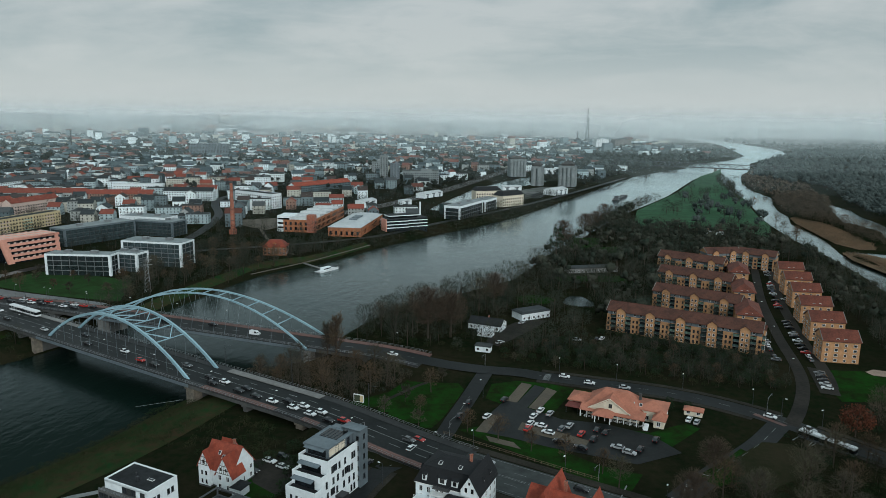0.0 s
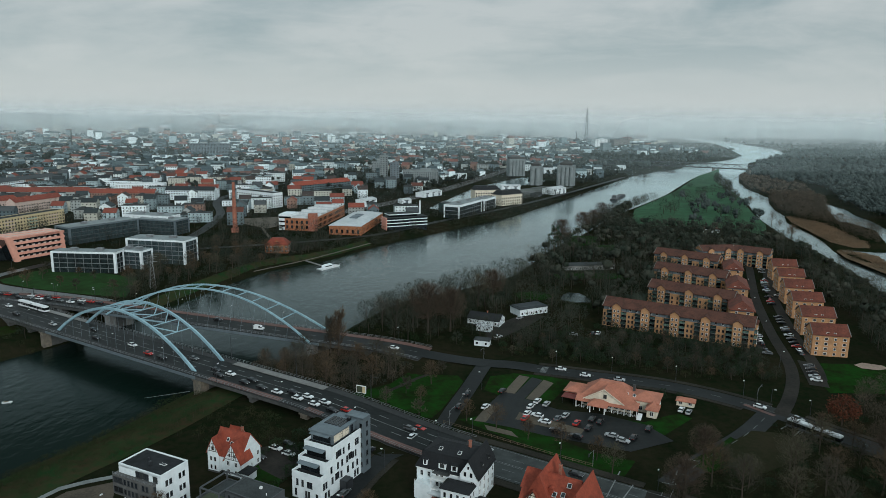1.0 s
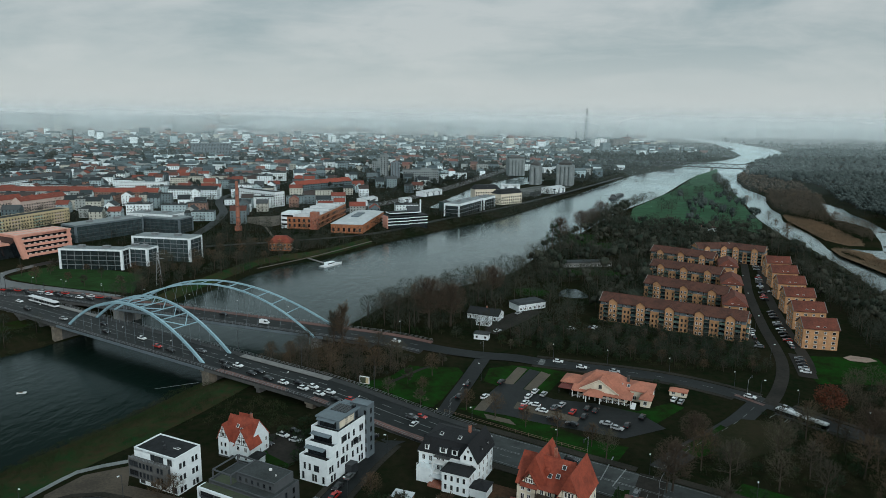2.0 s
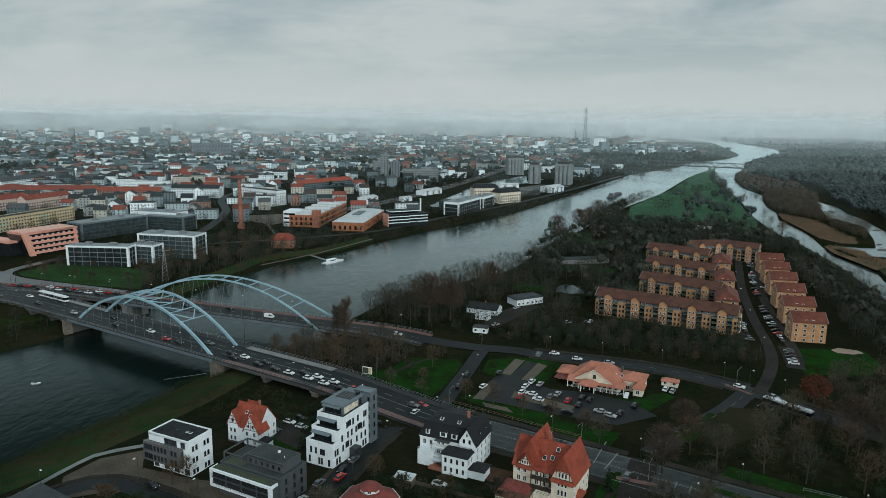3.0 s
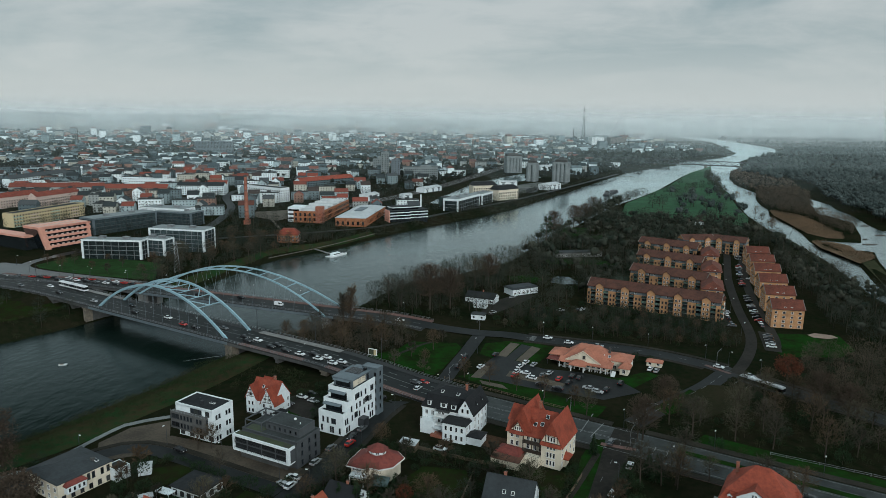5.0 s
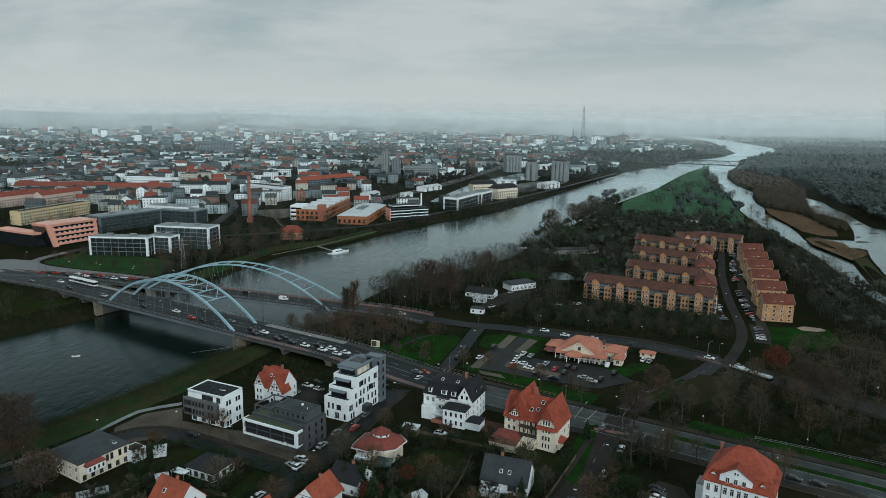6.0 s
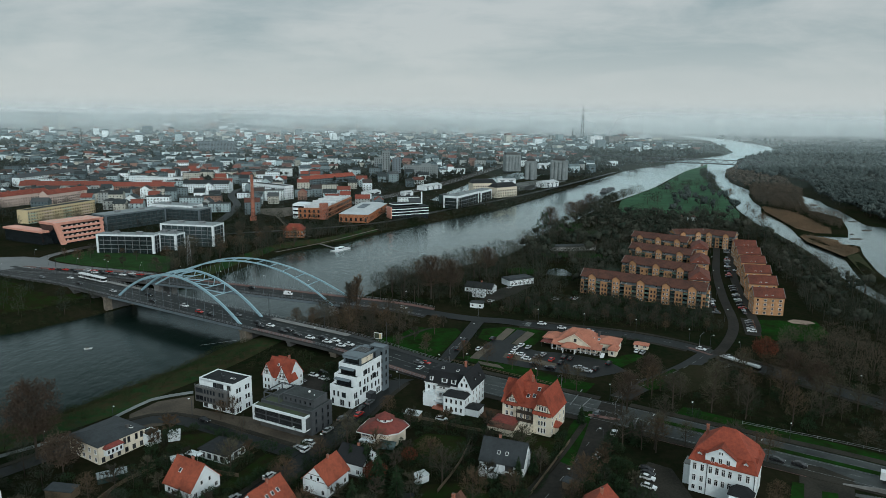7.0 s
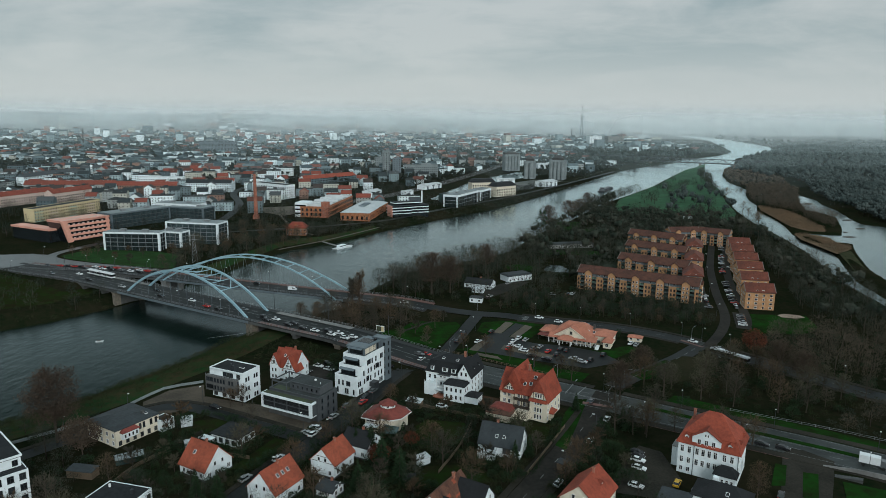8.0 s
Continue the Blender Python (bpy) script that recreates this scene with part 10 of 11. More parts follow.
def car(x, y, ang, colour=None, kind="car", z=0.13):
    proto = make_car(kind, colour or crng.choice(MIX))
    if not proto["used"]:
        proto.matrix_basis = pose(x, y, z, 0, 0, ang)
        proto["used"] = 1
        return proto
    return copy_thing(proto, pose(x, y, z, 0, 0, ang))


A1D, A2D = -30.0, -19.0


def car1(s, v, colour=None, kind="car", flip=False):
    car(*on1(s, v), A1D + (180 if flip else 0), colour, kind, float(deck1(s)) + 0.03)


def car2(s, v, colour=None, kind="car", flip=False):
    car(*on2(s, v), A2D + (180 if flip else 0), colour, kind, float(deck2(s)) + 0.03)


for s, v, c in ((-208, -2.0, "black"), (-203, -5.2, "black"), (-200, -1.8, "white"), (-189, -5.0, "black"), (-188, -1.9, "black"), (-180, -5.0, "black"), (-172, -5.0, "white"), (-167, -2.0, "black"), (-162, -5.0, "white"), (-160, -1.8, "white"),
                (-154, -5.2, "white"), (-152, -1.8, "white"), (-146, -5.0, "black"), (-142, -1.8, "red"), (-136, -5.0, "black"), (-262, -1.6, "white"), (-247, -4.6, "red"), (-238, -4.8, "black"), (-284, -4.6, "black"), (-296, 1.8, "black"), (-320, -3.8, "silver"), (-352, -4.2, "black"), (-372, 2.2, "white"),
                (-392, -4.0, "grey"), (-226, 1.8, "grey"), (-118, 1.8, "grey"), (-104, -5.0, "silver")):
    car1(s, v, c)
for s, v, c, kd in ((-188, -2.0, "white", "van"), (-118, -2.0, "white", "car"), (-215, 2.2, "black", "car"), (-240, -2.0, "black", "car")):
    car2(s, v, c, kd)
for i in range(16):
    if i % 5 != 4:
        car2(-292 - 6.2 * i, 3.0, ("black", "red", "white", "grey", "black", "red")[i % 6], flip=True)
for i in range(7):
    car2(-300 - 7.6 * i, -1.4, ("black", "white", "grey")[i % 3])
# restaurant car park
for x, y, a, c in ((11, 231, 60, "white"), (25.6, 226, 62, "white"), (24.5, 222, 62, "red"), (30.5, 237, 62, "white"), (33.5, 234.5, 62, "silver"), (29, 224.5, 150, "white"), (31, 219.5, 150, "white"), (27.5, 232, 62, "white"), (36, 222.5, 60, "grey"), (39, 225, 60, "silver"), (42, 219, 62, "red"),
                   (45.5, 215.5, 60, "black"), (48, 222.5, 60, "black"), (50.5, 220.5, 60, "black"), (34, 213, 150, "black"), (40, 209, 150, "black"), (52, 210, 150, "silver"), (55, 206.5, -30, "silver"), (59, 209, 60, "black"), (66, 216, 60, "black"), (82, 232, 60, "white"), (84, 230, 60, "silver"), (18, 246, 60, "black")):
    car(x, y, a, c)
# street of the apartment blocks
line = smooth(BLOCK_STREET[1:], 5.2)
for i, ((x0, y0), (x1, y1)) in enumerate(zip(line, line[1:])):
    d = Vector((x1 - x0, y1 - y0, 0)).normalized()
    a = math.degrees(math.atan2(d.y, d.x))
    for sg, off in ((-1, 7.4), (1, 7.4), (-1, 13.0), (1, 13.0)):
        if crng.random() < (0.62 if off < 8 else 0.16) and i > 8:
            px, py = x0 - d.y * off * sg, y0 + d.x * off * sg
            if not in_foot(np.array([px]), np.array([py]), 2.5)[0] and not (i < 7 and sg > 0):
                car(px, py, a + (90 if crng.random() < 0.75 else 0) + crng.uniform(-4, 4), kind="van" if crng.random() < 0.05 else "car")
for off in (-9.5, 9.5):
    lane = [q for q in line if q[1] > (292 if off > 0 else 268)]
    solid("parking_lane", strip(lane, 5.0, 0.045 if off < 0 else 0.042, left=off - 3.4, zs=[0.0] * len(lane)), M["asphalt_pale"], "parking lane beside the apartment street", "parking lane", "structure")
patch("parking_lane", [(142, 260), (148.5, 257), (158, 284), (151, 289)], "asphalt_pale", 0.098, "parking bays beside the apartment street", "parking lane")
for i, c in enumerate(("white", "silver", "black", "black", "grey")):
    car(146.6 + 1.35 * i, 264 + 4.1 * i, 161, c, z=0.1)
# side streets and yards
for x, y, a, c in ((53.5, 150, 65, "white"), (44.8, 134, 61, "white"), (30.6, 107, 60, "white"), (51, 165, 64, "grey"), (-30.5, 171, 68, "grey"), (-33, 165, 248, "black"), (-29.5, 190, 250, "white"), (-26.5, 196, 66, "black"), (-41.5, 148, 65, "silver"), (-38.4, 157, 65, "grey"), (-46, 139, 155, "white"), (-53, 118, 65, "white"),
                   (-59.5, 106, 65, "silver"), (-45.8, 134.5, 65, "white"), (-56.5, 196, -25, "white"), (-51.5, 192.5, -25, "white"), (-60, 190, -25, "black"), (-53.5, 199, -25, "black"), (-33, 160.5, 66, "red"), (58, 126.5, -30, "black"), (57.6, 124, -30, "black"), (57, 121.5, -30, "white"), (56, 116.6, -30, "white"),
                   (52.6, 106.5, -30, "white"), (64.8, 108.2, 60, "yellow"), (69.6, 103.6, -30, "silver"), (100, 133.8, -33, "black"), (105.5, 131.2, -33, "black"), (92, 103, 60, "black"), (-4, 158, -20, "white"), (100, 94, -30, "white"),
                   (44, 270.5, -16, "white"), (4.6, 243, 74, "black"), (67, 320, 60, "black"), (69.4, 320.6, 60, "white"), (57, 318, -10, "silver"), (33, 344, 50, "silver"), (20, 312, 40, "white"), (53, 264, -16, "white"), (66, 260, -16, "silver"), (112, 236, -40, "white"), (121, 226, -55, "silver"), (10, 198.5, -30, "silver"), (-12, 212, -30, "red"), (-20, 217, 60, "black"), (-14, 206, 64, "white"), (1.2, 231, 74, "black"),
                   (36, 184, -30, "black"), (-48, 135, 140, "silver"), (-85, 153.6, -28, "black")):
    car(x, y, a, c, z=0.14)


def articulated_bus(x, y, ang, z, label, length=17.5, side="paint_white"):
    r = thing("articulated_bus", x, y, z, ang, label, "bus")
    for i, (x0, x1) in enumerate(((-length / 2, -0.35), (0.35, length / 2))):
        k = Kit()
        k.box(x0, -1.25, 0.35, x1, 1.25, 1.15)
        b = part("body", k, M[side], r)
        k = Kit()
        k.box(x0, -1.25, 2.5, x1, 1.25, 2.95)
        k.box(x0 + 0.3, -1.0, 2.95, x1 - 0.3, 1.0, 3.15)
        part("roof", k, M["paint_white"], b, "white roof")
        k = Kit()
        k.box(x0 + 0.03, -1.22, 1.15, x1 - 0.03, 1.22, 2.5)
        part("window_band", k, M["glass_dark"], b)
        for j in range(1, 5):
            k = Kit()
            xx = x0 + (x1 - x0) * j / 5
            k.box(xx - 0.07, -1.26, 1.15, xx + 0.07, 1.26, 2.5)
            part("pillar", k, M[side], b)
    k = Kit()
    k.box(-0.35, -1.18, 0.5, 0.35, 1.18, 2.98)
    part("bellows", k, M["rubber"], r)
    for xx in (-6.4, -2.4, 2.4, 6.0):
        for yy in (-1.1, 1.1):
            k = Kit()
            k.tube([(xx, yy - 0.15, 0.5), (xx, yy + 0.15, 0.5)], 0.5, n=12)
            part("wheel", k, M["rubber"], r)


articulated_bus(120.8, 214.6, -52, 0.15, "articulated city bus with white roof and dark sides", side="paint_grey")
tx, ty = on1(-356, 6.4)
articulated_bus(tx, ty, A1D, float(deck1(-352)) + 0.05, "white tram with dark windows crossing the bridge", 25.0)


def box_truck(x, y, ang):
    r = thing("box_truck", x, y, 0.12, ang, "white box truck on the main road", "truck")
    k = Kit()
    k.box(-3.6, -1.2, 1.0, 2.0, 1.2, 3.4)
    part("box", k, M["paint_white"], r)
    k = Kit()
    side_loft(k, [(2.1, 0.5, 1.1), (3.9, 0.5, 1.1), (3.9, 1.5, 1.1), (3.4, 2.6, 1.05), (2.1, 2.7, 1.05)], 0, 0)
    part("cab", k, M["paint_grey"], r)
    for xx in (-2.4, 2.9):
        for yy in (-1.0, 1.0):
            k = Kit()
            k.tube([(xx, yy - 0.15, 0.45), (xx, yy + 0.15, 0.45)], 0.45, n=12)
            part("wheel", k, M["rubber"], r)


box_truck(128.0, 121.5, -31)


# ---- street furniture ----
LAMP = []


def street_lamp(x, y, ang, z=0.0, h=6.8):
    if not LAMP:
        r = thing("street_lamp", x, y, z, ang, "slim dark street lamp with a pale head", "street lamp", "street lamps")
        k = Kit()
        k.tube([(0, 0, -0.3), (0, 0, h * 0.6), (0, 0, h)], 0.09, 0.05, 6)
        part("pole", k, M["dark_steel"], r)
        k = Kit()
        k.tube([(0, 0, h - 0.05), (0, -0.4, h + 0.12), (0, -0.8, h + 0.16)], 0.05, 0.04, 5)
        part("arm", k, M["dark_steel"], r)
        k = Kit()
        k.box(-0.17, -1.4, h + 0.08, 0.17, -0.7, h + 0.26)
        part("head", k, M["lamp_head"], r, "pale lamp head")
        LAMP.append(r)
        return
    copy_thing(LAMP[0], pose(x, y, z, 0, 0, ang))


def lamps_along(pts, step, off, start=8.0, zfun=None):
    line = smooth(pts, 2.0)
    run = -start
    for (x0, y0), (x1, y1) in zip(line, line[1:]):
        d = Vector((x1 - x0, y1 - y0, 0))
        run += d.length
        if run >= 0:
            run -= step
            d.normalize()
            px, py = x0 - d.y * off, y0 + d.x * off
            street_lamp(px, py, math.degrees(math.atan2(d.y, d.x)) + (0 if off > 0 else 180), 0.0)


lamps_along(ROAD_2[4:], 24, 6.0)
lamps_along(MAIN_ROAD[:6], 30, 10.0)
lamps_along(MAIN_ROAD[:6], 34, -10.0, 20)
lamps_along(CROSS_ROAD[1:], 22, 5.0)
lamps_along(STREET_A, 28, 4.4)
lamps_along(STREET_B, 30, 5.0)
lamps_along(BLOCK_STREET, 48, 4.4)
lamps_along(QUAY_ROAD, 22, 4.2)
lamps_along(LOOP, 26, 5.0)
lamps_along(WEST_ROAD[:3], 26, 9.0)
for s in range(-330, -100, 30):
    street_lamp(*on2(s, 7.8), A2D, float(deck2(s)) + 0.1)
for s in range(-430, -100, 33):
    street_lamp(*on1(s, -9.6), A1D + 180, float(deck1(s)) + 0.1)


median = smooth([(70, 159), (110, 135), (150, 111), (190, 88), (230, 66)], 5.0)
solid("grass_median", strip(median, 2.6, 0.16, left=1.2, zs=[0.0] * len(median)), M["lawn"], "narrow grass strip between the carriageways", "lawn", "structure")


def markings():
    """Lane lines, stop lines and crossings on the streets."""
    k = Kit()

    def dashes(pts, off, dash, gap, w=0.16, z=0.135):
        line = smooth(pts, 1.0)
        run = 0.0
        for (x0, y0), (x1, y1) in zip(line, line[1:]):
            d = Vector((x1 - x0, y1 - y0, 0))
            ln = d.length
            run = (run + ln) % (dash + gap)
            if run < dash and ln > 0:
                d.normalize()
                n = Vector((-d.y, d.x, 0))
                a, b = Vector((x0, y0, z)) + n * off, Vector((x1, y1, z)) + n * off
                k.poly([tuple(a - n * w / 2), tuple(b - n * w / 2), tuple(b + n * w / 2), tuple(a + n * w / 2)])
    for off in (-3.4, 3.4):
        dashes(MAIN_ROAD, off, 4, 8)
    for off in (-0.3, 0.3, -7.6, 7.6):
        dashes(MAIN_ROAD[:6], off, 30, 1)
    dashes(ROAD_2[4:], 0.0, 4, 6)
    dashes(CROSS_ROAD[1:], 0.0, 4, 4)
    dashes(LINK, 0.0, 4, 4)
    dashes(STREET_B, 0.0, 3, 9, 0.12)
    solid("lane_markings", k, M["paint"], "worn white lane lines on wet asphalt", "road marking", "stuff")


markings()


def crossing(x, y, ang, n, ln=3.4, step=1.0, w=0.5):
    r = thing("zebra_crossing", x, y, 0.15, ang, "white painted pedestrian crossing stripes", "crossing", "crossings", "structure")
    for i in range(n):
        k = Kit()
        u = (i - (n - 1) / 2) * step
        k.box(u - w / 2, -ln / 2, 0, u + w / 2, ln / 2, 0.012)
        part("stripe", k, M["paint"], r)


crossing(-24.0, 221.0, 60, 12)
crossing(-8.0, 205.5, 60, 12)
crossing(37.0, 270.5, 72, 7, 2.6)
crossing(-6.5, 213.0, -20, 6)


def road_line(a, b, w=0.35):
    k = Kit()
    p, q = Vector((*a, 0.152)), Vector((*b, 0.152))
    n = Vector((-(q - p).y, (q - p).x, 0)).normalized() * (w / 2)
    k.hexa([tuple(p - n), tuple(q - n), tuple(q + n), tuple(p + n)], [tuple(v + Vector((0, 0, 0.012))) for v in (p - n, q - n, q + n, p + n)])
    solid("stop_line", k, M["paint"], "worn white painted line across the road", "road marking", "structure", "stop lines")


for a, b in (((42.6, 172.9), (49.6, 187.3)), ((45.4, 169.6), (52.5, 181)), ((62.6, 158.4), (65.1, 163.2)), ((66.6, 157.4), (68.6, 161)), ((60.6, 181.6), (63.6, 180.4)), ((63.8, 182), (67.4, 189)), ((111.8, 218.8), (117.4, 223.2)), ((114.2, 214), (119.7, 219.7)), ((116.3, 215.1), (120.9, 218.8)), ((112, 239.6), (117, 237.6))):
    road_line(a, b)
for pts, w, left in (([on1(-15, 0), on1(28, 0)], 2.2, -12.2), ([on1(-91, 0), on1(-79, 0)], 2.2, -12.4), ([(107.5, 239), (114.5, 229.5)], 1.8, -0.9), ([(47.8, 164.8), (58.1, 161.1)], 2.0, -1.0)):
    line = smooth(pts, 3.0)
    solid("cycle_path", strip(line, w, 0.14, left=left, zs=[0.0] * len(line)), M["red_path"], "red paved cycle path beside the road", "cycle path", "structure")
for pts, w, left in ((MAIN_ROAD[:6], 3.0, -12.0), (MAIN_ROAD[:6], 3.0, 9.0), (ROAD_2[4:], 2.2, 5.0), (ROAD_2[4:], 2.0, -7.0), (STREET_A, 1.8, 3.4), (STREET_A, 1.8, -5.2), (STREET_B, 2.0, 4.2), (STREET_B, 2.0, -6.2), (QUAY_ROAD, 2.0, 3.2)):
    line = smooth(pts, 5.0)
    k = Kit()
    P = [Vector((*p, 0)) for p in line]
    prev = None
    for i, p in enumerate(P):
        d = (P[min(i + 1, len(P) - 1)] - P[max(i - 1, 0)]).normalized()
        n = Vector((-d.y, d.x, 0))
        a, b = p + n * left, p + n * (left + w)
        m = (a + b) / 2
        clear = True
        for other, half in PAVED:
            if float(line_distance(np.array([m.x]), np.array([m.y]), other)[0]) < half + 0.8:
                clear = False
        if clear and prev is not None:
            k.hexa([(prev[0].x, prev[0].y, -0.1), (a.x, a.y, -0.1), (b.x, b.y, -0.1), (prev[1].x, prev[1].y, -0.1)], [(prev[0].x, prev[0].y, 0.19), (a.x, a.y, 0.19), (b.x, b.y, 0.19), (prev[1].x, prev[1].y, 0.19)])
        prev = (a, b) if clear else None
    solid("pavement", k, M["paving"], "raised pavement of damp slabs with kerb", "pavement", "structure")


def fence(pts, h, label, mat="trim", gap=2.2, name="fence", solid_panel=False):
    line = smooth(pts, gap)
    r = thing(name, line[0][0], line[0][1], 0, 0, label, "fence")
    ox, oy = line[0]
    for x, y in line:
        k = Kit()
        k.box(x - ox - 0.07, y - oy - 0.07, -0.2, x - ox + 0.07, y - oy + 0.07, h)
        part("post", k, M[mat], r)
    for (x0, y0), (x1, y1) in zip(line, line[1:]):
        k = Kit()
        if solid_panel:
            beam(k, (x0 - ox, y0 - oy, h * 0.48), (x1 - ox, y1 - oy, h * 0.48), 0.16, h * 0.9)
        else:
            for z in (h * 0.35, h * 0.9):
                beam(k, (x0 - ox, y0 - oy, z), (x1 - ox, y1 - oy, z), 0.06, 0.09)
        part("panel" if solid_panel else "rail", k, M[mat], r)
    return r


fence([(-4, 218), (12, 208), (30, 197), (42, 190)], 1.0, "weathered timber rail fence along the main road", "wood")
fence([(-146, 118), (-127, 137), (-119.8, 146.5), (-114.8, 159.5), (-110.3, 169.7), (-105, 173.5), (-98, 177)], 1.1, "pale concrete quay wall with square posts", "pale_concrete", 4.0, "quay_wall", True)
fence([(-97, 96), (-94, 112), (-88, 122)], 1.3, "weathered wooden garden fence", "wood", 2.5, "garden_fence", True)
fence([(-88, 128), (-76, 122), (-62, 118)], 1.3, "weathered wooden garden fence", "wood", 2.5, "garden_fence", True)
fence([(22, 112), (30, 128), (38, 144)], 1.2, "weathered wooden garden fence", "wood", 2.5, "garden_fence", True)
fence([(-14, 160), (4, 152), (16, 148)], 1.2, "weathered wooden garden fence", "wood", 2.5, "garden_fence", True)
fence([(6, 144), (2, 128), (-4, 112)], 1.2, "weathered wooden garden fence", "wood", 2.5, "garden_fence", True)
fence([(100, 160), (128, 146), (150, 133)], 1.0, "low steel barrier by the tram track", "steel", 4.0, "barrier")


def shed(x, y, ang, L, W, h, roof, label, wall="wood"):
    r = house("garden_shed", x, y, ang, L, W, label, "shed")
    body(r, (0, 0, L, W), -0.1, h, wall)
    k = Kit()
    slab_between(k, [(-L / 2 - 0.2, -W / 2 - 0.2, h + 0.1), (L / 2 + 0.2, -W / 2 - 0.2, h + 0.1), (L / 2 + 0.2, W / 2 + 0.2, h + 0.5), (-L / 2 - 0.2, W / 2 + 0.2, h + 0.5)], 0.12)
    part("roof", k, M[roof], r)
    return r


shed(-107, 106.5, -8, 8, 3.4, 2.2, "slate_grey", "low garden shed with a grey-green roof")
shed(-90, 140.5, 20, 3.6, 3.0, 2.2, "silver_roof", "white garden pavilion with a pale roof", "white")
shed(-82.5, 124.5, 30, 3.4, 1.6, 2.2, "silver_roof", "pale carport roof beside the bungalow", "white")
shed(-14, 158.5, -20, 5.4, 3.2, 2.4, "silver_roof", "garden shed with a pale flat roof")
shed(-9, 118.0, 40, 4.0, 2.6, 2.0, "silver_roof", "small shed covered with white sheeting", "white")
shed(60.5, 97.0, -28, 8.0, 7.0, 2.8, "slate_grey", "flat-roofed garage with a grey-green roof", "concrete")
shed(16.5, 150.5, -24, 9.0, 5.0, 2.4, "brown_tile", "row of brown garages between the villas", "cream")
shed(-12.0, 106.0, 10, 3.2, 2.4, 2.0, "slate", "small dark garden shed")
shed(33.0, 116.5, 60, 3.0, 2.2, 2.0, "slate_grey", "small grey garden shed")


def greenhouse(x, y, ang):
    r = house("greenhouse", x, y, ang, 8, 4, "small greenhouse with a ribbed translucent roof", "greenhouse")
    for i in range(9):
        for sg in (-1, 1):
            k = Kit()
            u = -3.6 + 0.9 * i
            slab_between(k, [(u - 0.36, sg * 2.1, 1.7), (u + 0.36, sg * 2.1, 1.7), (u + 0.36, 0, 2.7), (u - 0.36, 0, 2.7)][::-sg], 0.05)
            part("roof_panel", k, M["pale_concrete"], r, "dull translucent roof panel")
    k = Kit()
    for i in range(10):
        u = -4.05 + 0.9 * i
        for sg in (-1, 1):
            beam(k, (u, sg * 2.1, 1.68), (u, 0, 2.68), 0.1, 0.1)
    part("glazing_bars", k, M["dark_steel"], r)
    body(r, (0, 0, 7.8, 3.8), -0.1, 1.7, "glass_green", "glazing")


greenhouse(-98.0, 116.0, 32)


def billboard(x, y, ang):
    r = thing("billboard", x, y, 0, ang, "lit advertising board on a post", "billboard")
    k = Kit()
    k.tube([(0, 0, -0.3), (0, 0, 3.2)], 0.18, n=8)
    part("post", k, M["dark_steel"], r)
    k = Kit()
    k.box(-2.0, -0.2, 3.2, 2.0, 0.2, 6.0)
    part("frame", k, M["trim"], r)
    k = Kit()
    k.box(-1.8, -0.24, 3.4, 0.6, -0.2, 5.8)
    part("poster", k, M["sedum"], r, "poster in dull green and yellow")
    k = Kit()
    k.box(0.6, -0.24, 3.4, 1.8, -0.2, 5.8)
    part("poster", k, M["yellow_render"], r)


billboard(-35.0, 235.0, -20)


def sign_mast(x, y, z, h):
    r = thing("tram_mast", x, y, z, 0, "dark steel tram mast beside the bridge", "mast", "tram masts")
    k = Kit()
    k.tube([(0, 0, 0), (0, 0, h)], 0.16, 0.1, 6)
    part("pole", k, M["dark_steel"], r)
    k = Kit()
    k.tube([(0, 0, h - 0.8), (3.0, -1.6, h - 0.5)], 0.05, n=5)
    part("bracket", k, M["dark_steel"], r)


for s in (-212, -176, -140, -360, -400):
    sign_mast(*on1(s, 9.3), float(deck1(s)), 10.5)


def traffic_light(x, y, ang):
    r = thing("traffic_light", x, y, 0.1, ang, "traffic light on a curved grey mast", "traffic light", "traffic lights")
    k = Kit()
    k.tube([(0, 0, 0), (0, 0, 5.2), (0, -2.4, 5.6), (0, -4.2, 5.6)], 0.09, 0.06, 6)
    part("mast", k, M["steel"], r)
    for y0, z0 in ((-4.2, 5.0), (0.18, 2.3)):
        k = Kit()
        k.box(-0.16, y0 - 0.16, z0, 0.16, y0 + 0.16, z0 + 0.95)
        h = part("signal_head", k, M["dark_steel"], r)


for x, y, a in ((42, 190, -30), (57, 164, 150), (36, 170, 60), (-30, 214, -30), (-2, 216, 150), (68, 186, 60), (12, 282, -20), (113, 241, 140)):
    traffic_light(x, y, a)


# ---- on the river ----
def landing_stage():
    r = thing("landing_stage", -95.0, 484.0, WATER_Z, 58, "white floating landing stage with a gangway to the bank", "landing stage")
    k = Kit()
    side_loft(k, [(-9, -0.4, 2.4), (9, -0.4, 2.4), (10, 0.9, 2.6), (-10, 0.9, 2.6)], 0, 0)
    part("pontoon", k, M["paint_white"], r)
    k = Kit()
    k.box(-5, -1.6, 0.9, 3, 1.6, 3.0)
    part("cabin", k, M["white"], r)
    k = Kit()
    k.box(-4.6, -1.66, 1.6, 2.6, 1.66, 2.4)
    part("window_band", k, M["glass_dark"], r)
    k = Kit()
    beam(k, (-2, 2.0, 1.4), (-6, 17.0, 4.6), 1.8, 0.5)
    part("gangway", k, M["concrete"], r)
    rail(r, [(-9.6, -2.4), (9.6, -2.4)], 0.9, 1.0, "trim", 2.0)


landing_stage()


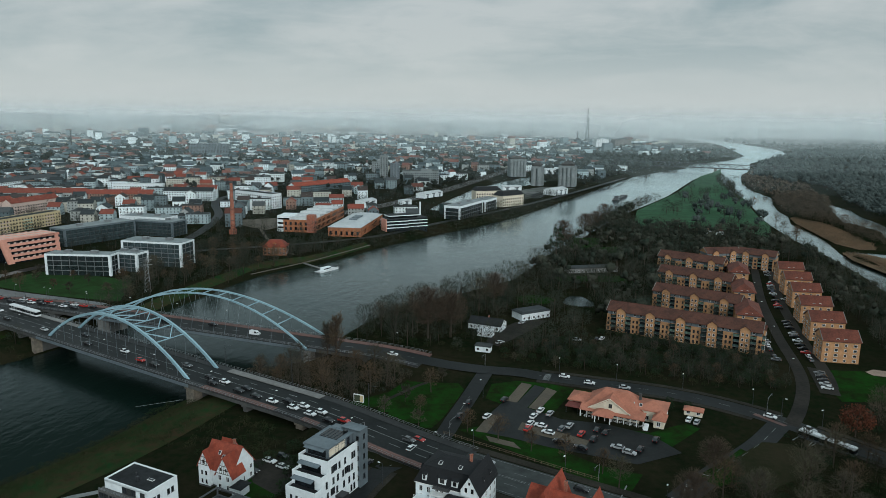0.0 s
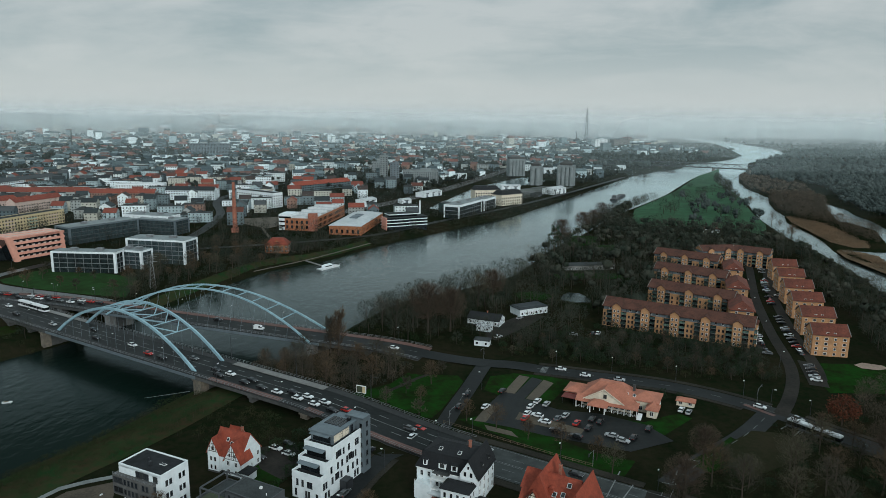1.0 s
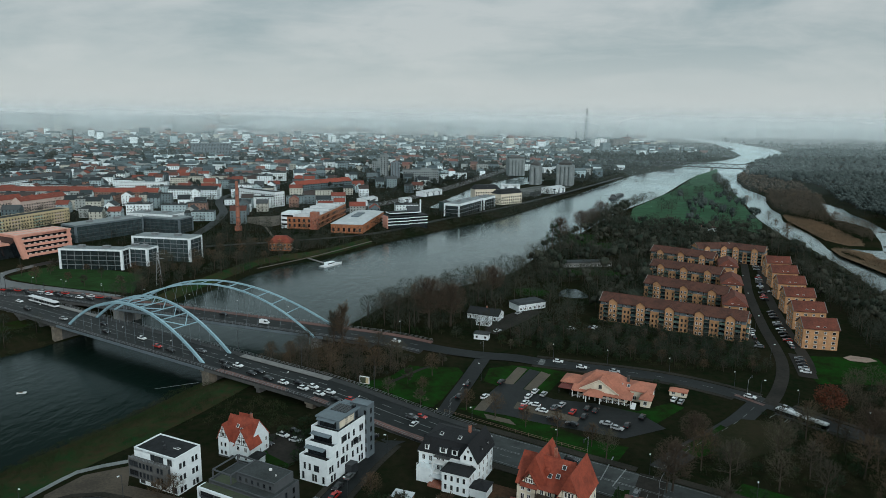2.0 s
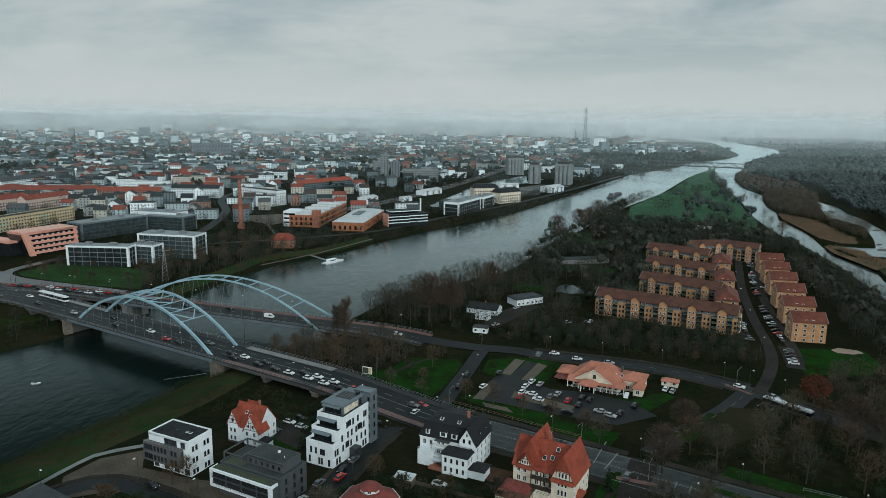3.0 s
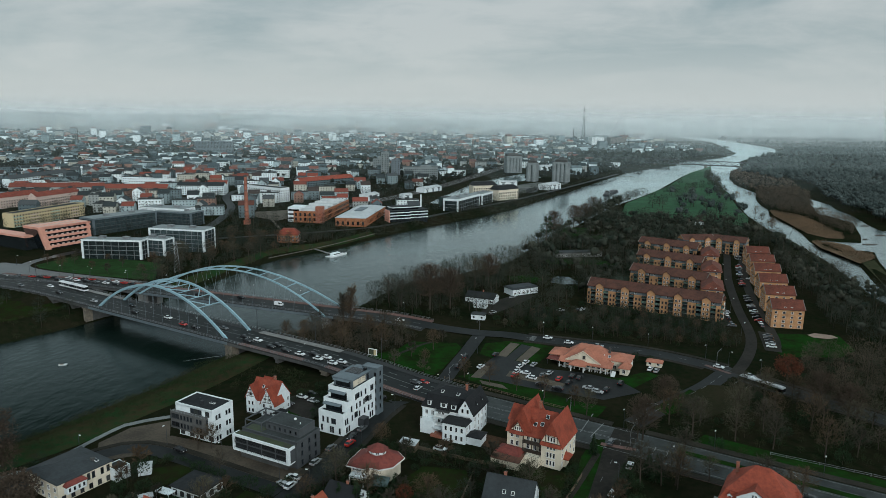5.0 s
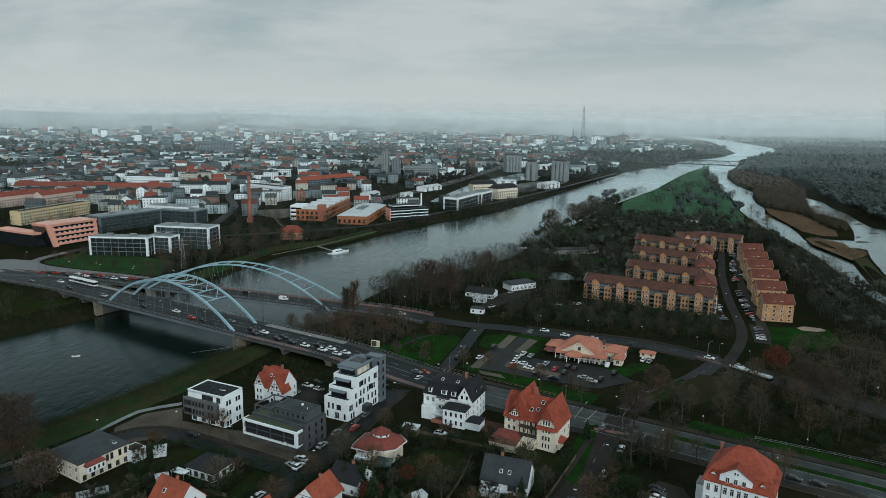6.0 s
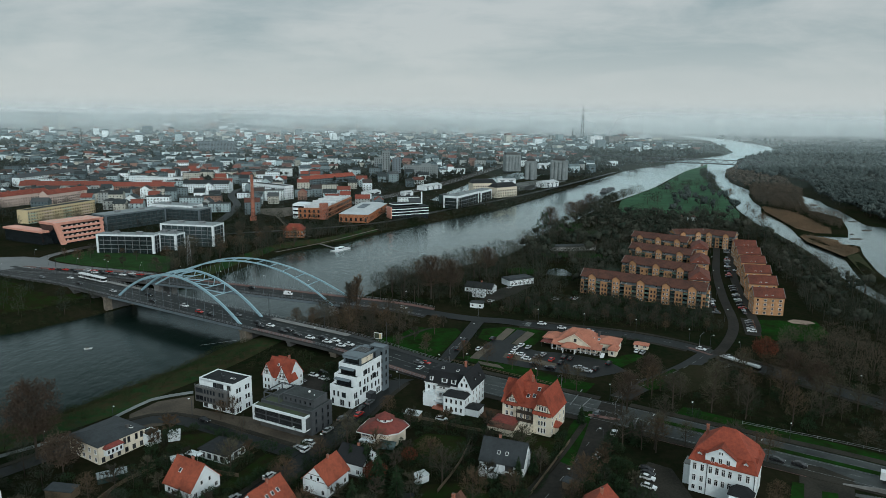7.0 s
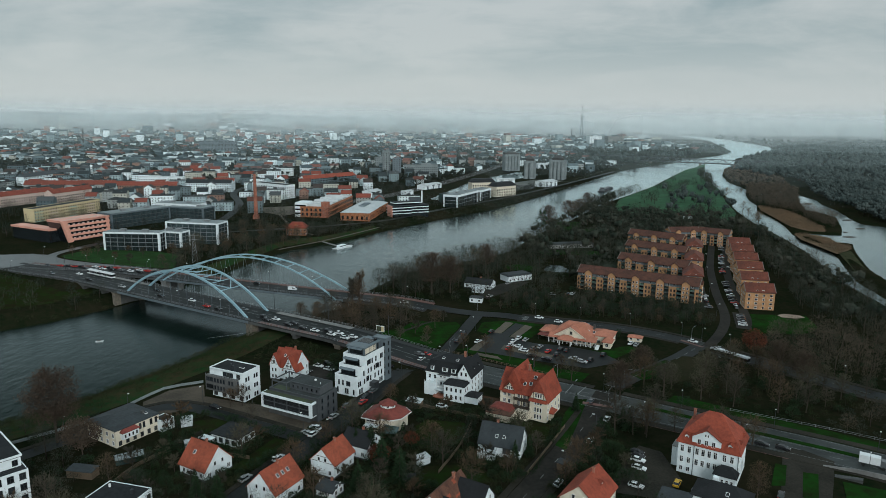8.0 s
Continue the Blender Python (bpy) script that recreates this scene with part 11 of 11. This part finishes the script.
def barge(x, y, ang):
    r = thing("river_barge", x, y, WATER_Z, ang, "long dark cargo barge with white wheelhouse under way", "barge")
    k = Kit()
    side_loft(k, [(-34, -0.6, 4.6), (32, -0.6, 4.2), (36, 1.8, 1.6), (30, 1.9, 4.6), (-34, 1.9, 4.7)], 0, 0)
    part("hull", k, M["dark_steel"], r)
    k = Kit()
    k.box(-20, -3.8, 1.9, 28, 3.8, 3.0)
    part("hatch_cover", k, M["dark_steel"], r)
    k = Kit()
    k.box(-31, -3.2, 1.9, -23, 3.2, 4.4)
    k.box(-29, -2.6, 4.4, -25, 2.6, 6.6)
    part("wheelhouse", k, M["paint_grey"], r)
    k = Kit()
    k.box(-29.05, -2.65, 5.2, -24.95, 2.65, 6.1)
    part("window_band", k, M["glass_dark"], r)


barge(226.0, 968.0, 66)
k = Kit()
for (x0, y0), (x1, y1), h0, h1 in (((113, 121), (121, 117), 0.4, 1.4), ((121, 117), (131, 111), 1.4, 1.8)):
    d = Vector((x1 - x0, y1 - y0, 0)).normalized()
    w = Vector((-d.y, d.x, 0)) * 0.25
    a, b = Vector((x0, y0, 0)), Vector((x1, y1, 0))
    k.hexa([tuple(p + Vector((0, 0, -0.3))) for p in (a - w, b - w, b + w, a + w)], [(*(a - w).xy, h0), (*(b - w).xy, h1), (*(b + w).xy, h1), (*(a + w).xy, h0)])
solid("retaining_wall", k, M["concrete"], "stained grey concrete retaining wall beside the road", "wall", "structure")
st = thing("garden_steps", 117.0, 113.5, 0.0, -32, "worn concrete steps beside the retaining wall", "steps")
for i in range(8):
    k = Kit()
    k.box(-4 + i * 0.9, -0.9, -0.2, -3.1 + i * 0.9, 0.9, 0.1 + 0.12 * i)
    part("step", k, M["dark_concrete"], st)


def small_boat(x, y, ang):
    r = thing("motor_boat", x, y, WATER_Z, ang, "small white open motor boat on the river", "boat")
    k = Kit()
    side_loft(k, [(-1.7, -0.2, 0.5), (1.3, -0.2, 0.35), (2.0, 0.55, 0.1), (1.3, 0.5, 0.65), (-1.7, 0.45, 0.7)], 0, 0)
    part("hull", k, M["paint_white"], r)
    k = Kit()
    k.box(-1.2, -0.45, 0.45, 0.4, 0.45, 0.56)
    part("seat", k, M["wood"], r)
    k = Kit()
    k.box(-2.0, -0.15, 0.1, -1.7, 0.15, 0.8)
    part("outboard_motor", k, M["dark_steel"], r)


small_boat(-172.2, 239.7, 12)
k = Kit()
k.tube([on1(-214, -10.4) + (-3.0,), on1(-226, -22.0) + (-4.4,)], 0.08, 0.06, 6)
solid("mooring_boom", k, M["steel"], "slim grey boom reaching over the water from the pier", "boom")

# ---- see-through upright sheets standing in for mist and distance haze ----


def haze_sheet_material(name, tint):
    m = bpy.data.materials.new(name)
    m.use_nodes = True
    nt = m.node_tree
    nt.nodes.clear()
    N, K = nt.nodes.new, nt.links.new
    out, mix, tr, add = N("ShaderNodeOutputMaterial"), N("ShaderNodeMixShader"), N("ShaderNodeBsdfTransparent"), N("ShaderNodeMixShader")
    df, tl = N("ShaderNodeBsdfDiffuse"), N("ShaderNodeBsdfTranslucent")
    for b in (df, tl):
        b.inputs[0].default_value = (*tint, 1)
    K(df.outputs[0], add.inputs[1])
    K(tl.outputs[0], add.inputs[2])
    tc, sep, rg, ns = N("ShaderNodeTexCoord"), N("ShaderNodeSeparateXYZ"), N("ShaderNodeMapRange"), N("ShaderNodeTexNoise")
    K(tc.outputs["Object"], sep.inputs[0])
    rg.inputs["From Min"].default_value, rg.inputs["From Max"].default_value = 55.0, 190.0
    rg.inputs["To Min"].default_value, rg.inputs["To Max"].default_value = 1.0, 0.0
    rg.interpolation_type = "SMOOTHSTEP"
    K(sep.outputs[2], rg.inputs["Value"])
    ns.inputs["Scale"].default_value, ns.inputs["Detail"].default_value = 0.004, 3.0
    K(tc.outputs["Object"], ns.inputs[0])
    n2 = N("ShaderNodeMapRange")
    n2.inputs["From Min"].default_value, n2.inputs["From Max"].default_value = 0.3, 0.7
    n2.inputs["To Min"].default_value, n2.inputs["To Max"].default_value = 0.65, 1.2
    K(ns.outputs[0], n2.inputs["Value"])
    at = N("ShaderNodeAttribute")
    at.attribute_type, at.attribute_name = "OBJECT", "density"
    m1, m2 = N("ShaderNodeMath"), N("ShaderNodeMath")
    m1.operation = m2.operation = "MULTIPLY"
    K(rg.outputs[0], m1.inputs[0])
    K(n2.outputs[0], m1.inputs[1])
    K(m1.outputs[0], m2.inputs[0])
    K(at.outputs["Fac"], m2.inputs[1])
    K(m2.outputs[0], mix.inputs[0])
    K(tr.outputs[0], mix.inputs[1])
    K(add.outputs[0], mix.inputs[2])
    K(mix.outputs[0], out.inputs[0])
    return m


M["mist"] = haze_sheet_material("haze_sheet_pale", (0.93, 0.98, 0.99))
M["near_haze"] = haze_sheet_material("haze_sheet_blue", (0.82, 0.96, 0.98))
# Each added sheet pales what stands behind it, denser farther out.
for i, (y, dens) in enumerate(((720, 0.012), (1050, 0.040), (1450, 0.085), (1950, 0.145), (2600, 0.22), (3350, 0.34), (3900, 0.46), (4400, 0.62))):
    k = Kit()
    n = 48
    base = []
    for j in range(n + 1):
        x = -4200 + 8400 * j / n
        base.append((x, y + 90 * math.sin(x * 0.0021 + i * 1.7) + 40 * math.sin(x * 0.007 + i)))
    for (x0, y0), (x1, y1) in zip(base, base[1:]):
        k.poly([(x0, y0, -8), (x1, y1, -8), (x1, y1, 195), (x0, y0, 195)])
    ob = solid("mist_bank", k, M["mist" if y > 2200 else "near_haze"], "upright see-through sheet standing in for mist and distance haze", "mist", "stuff")
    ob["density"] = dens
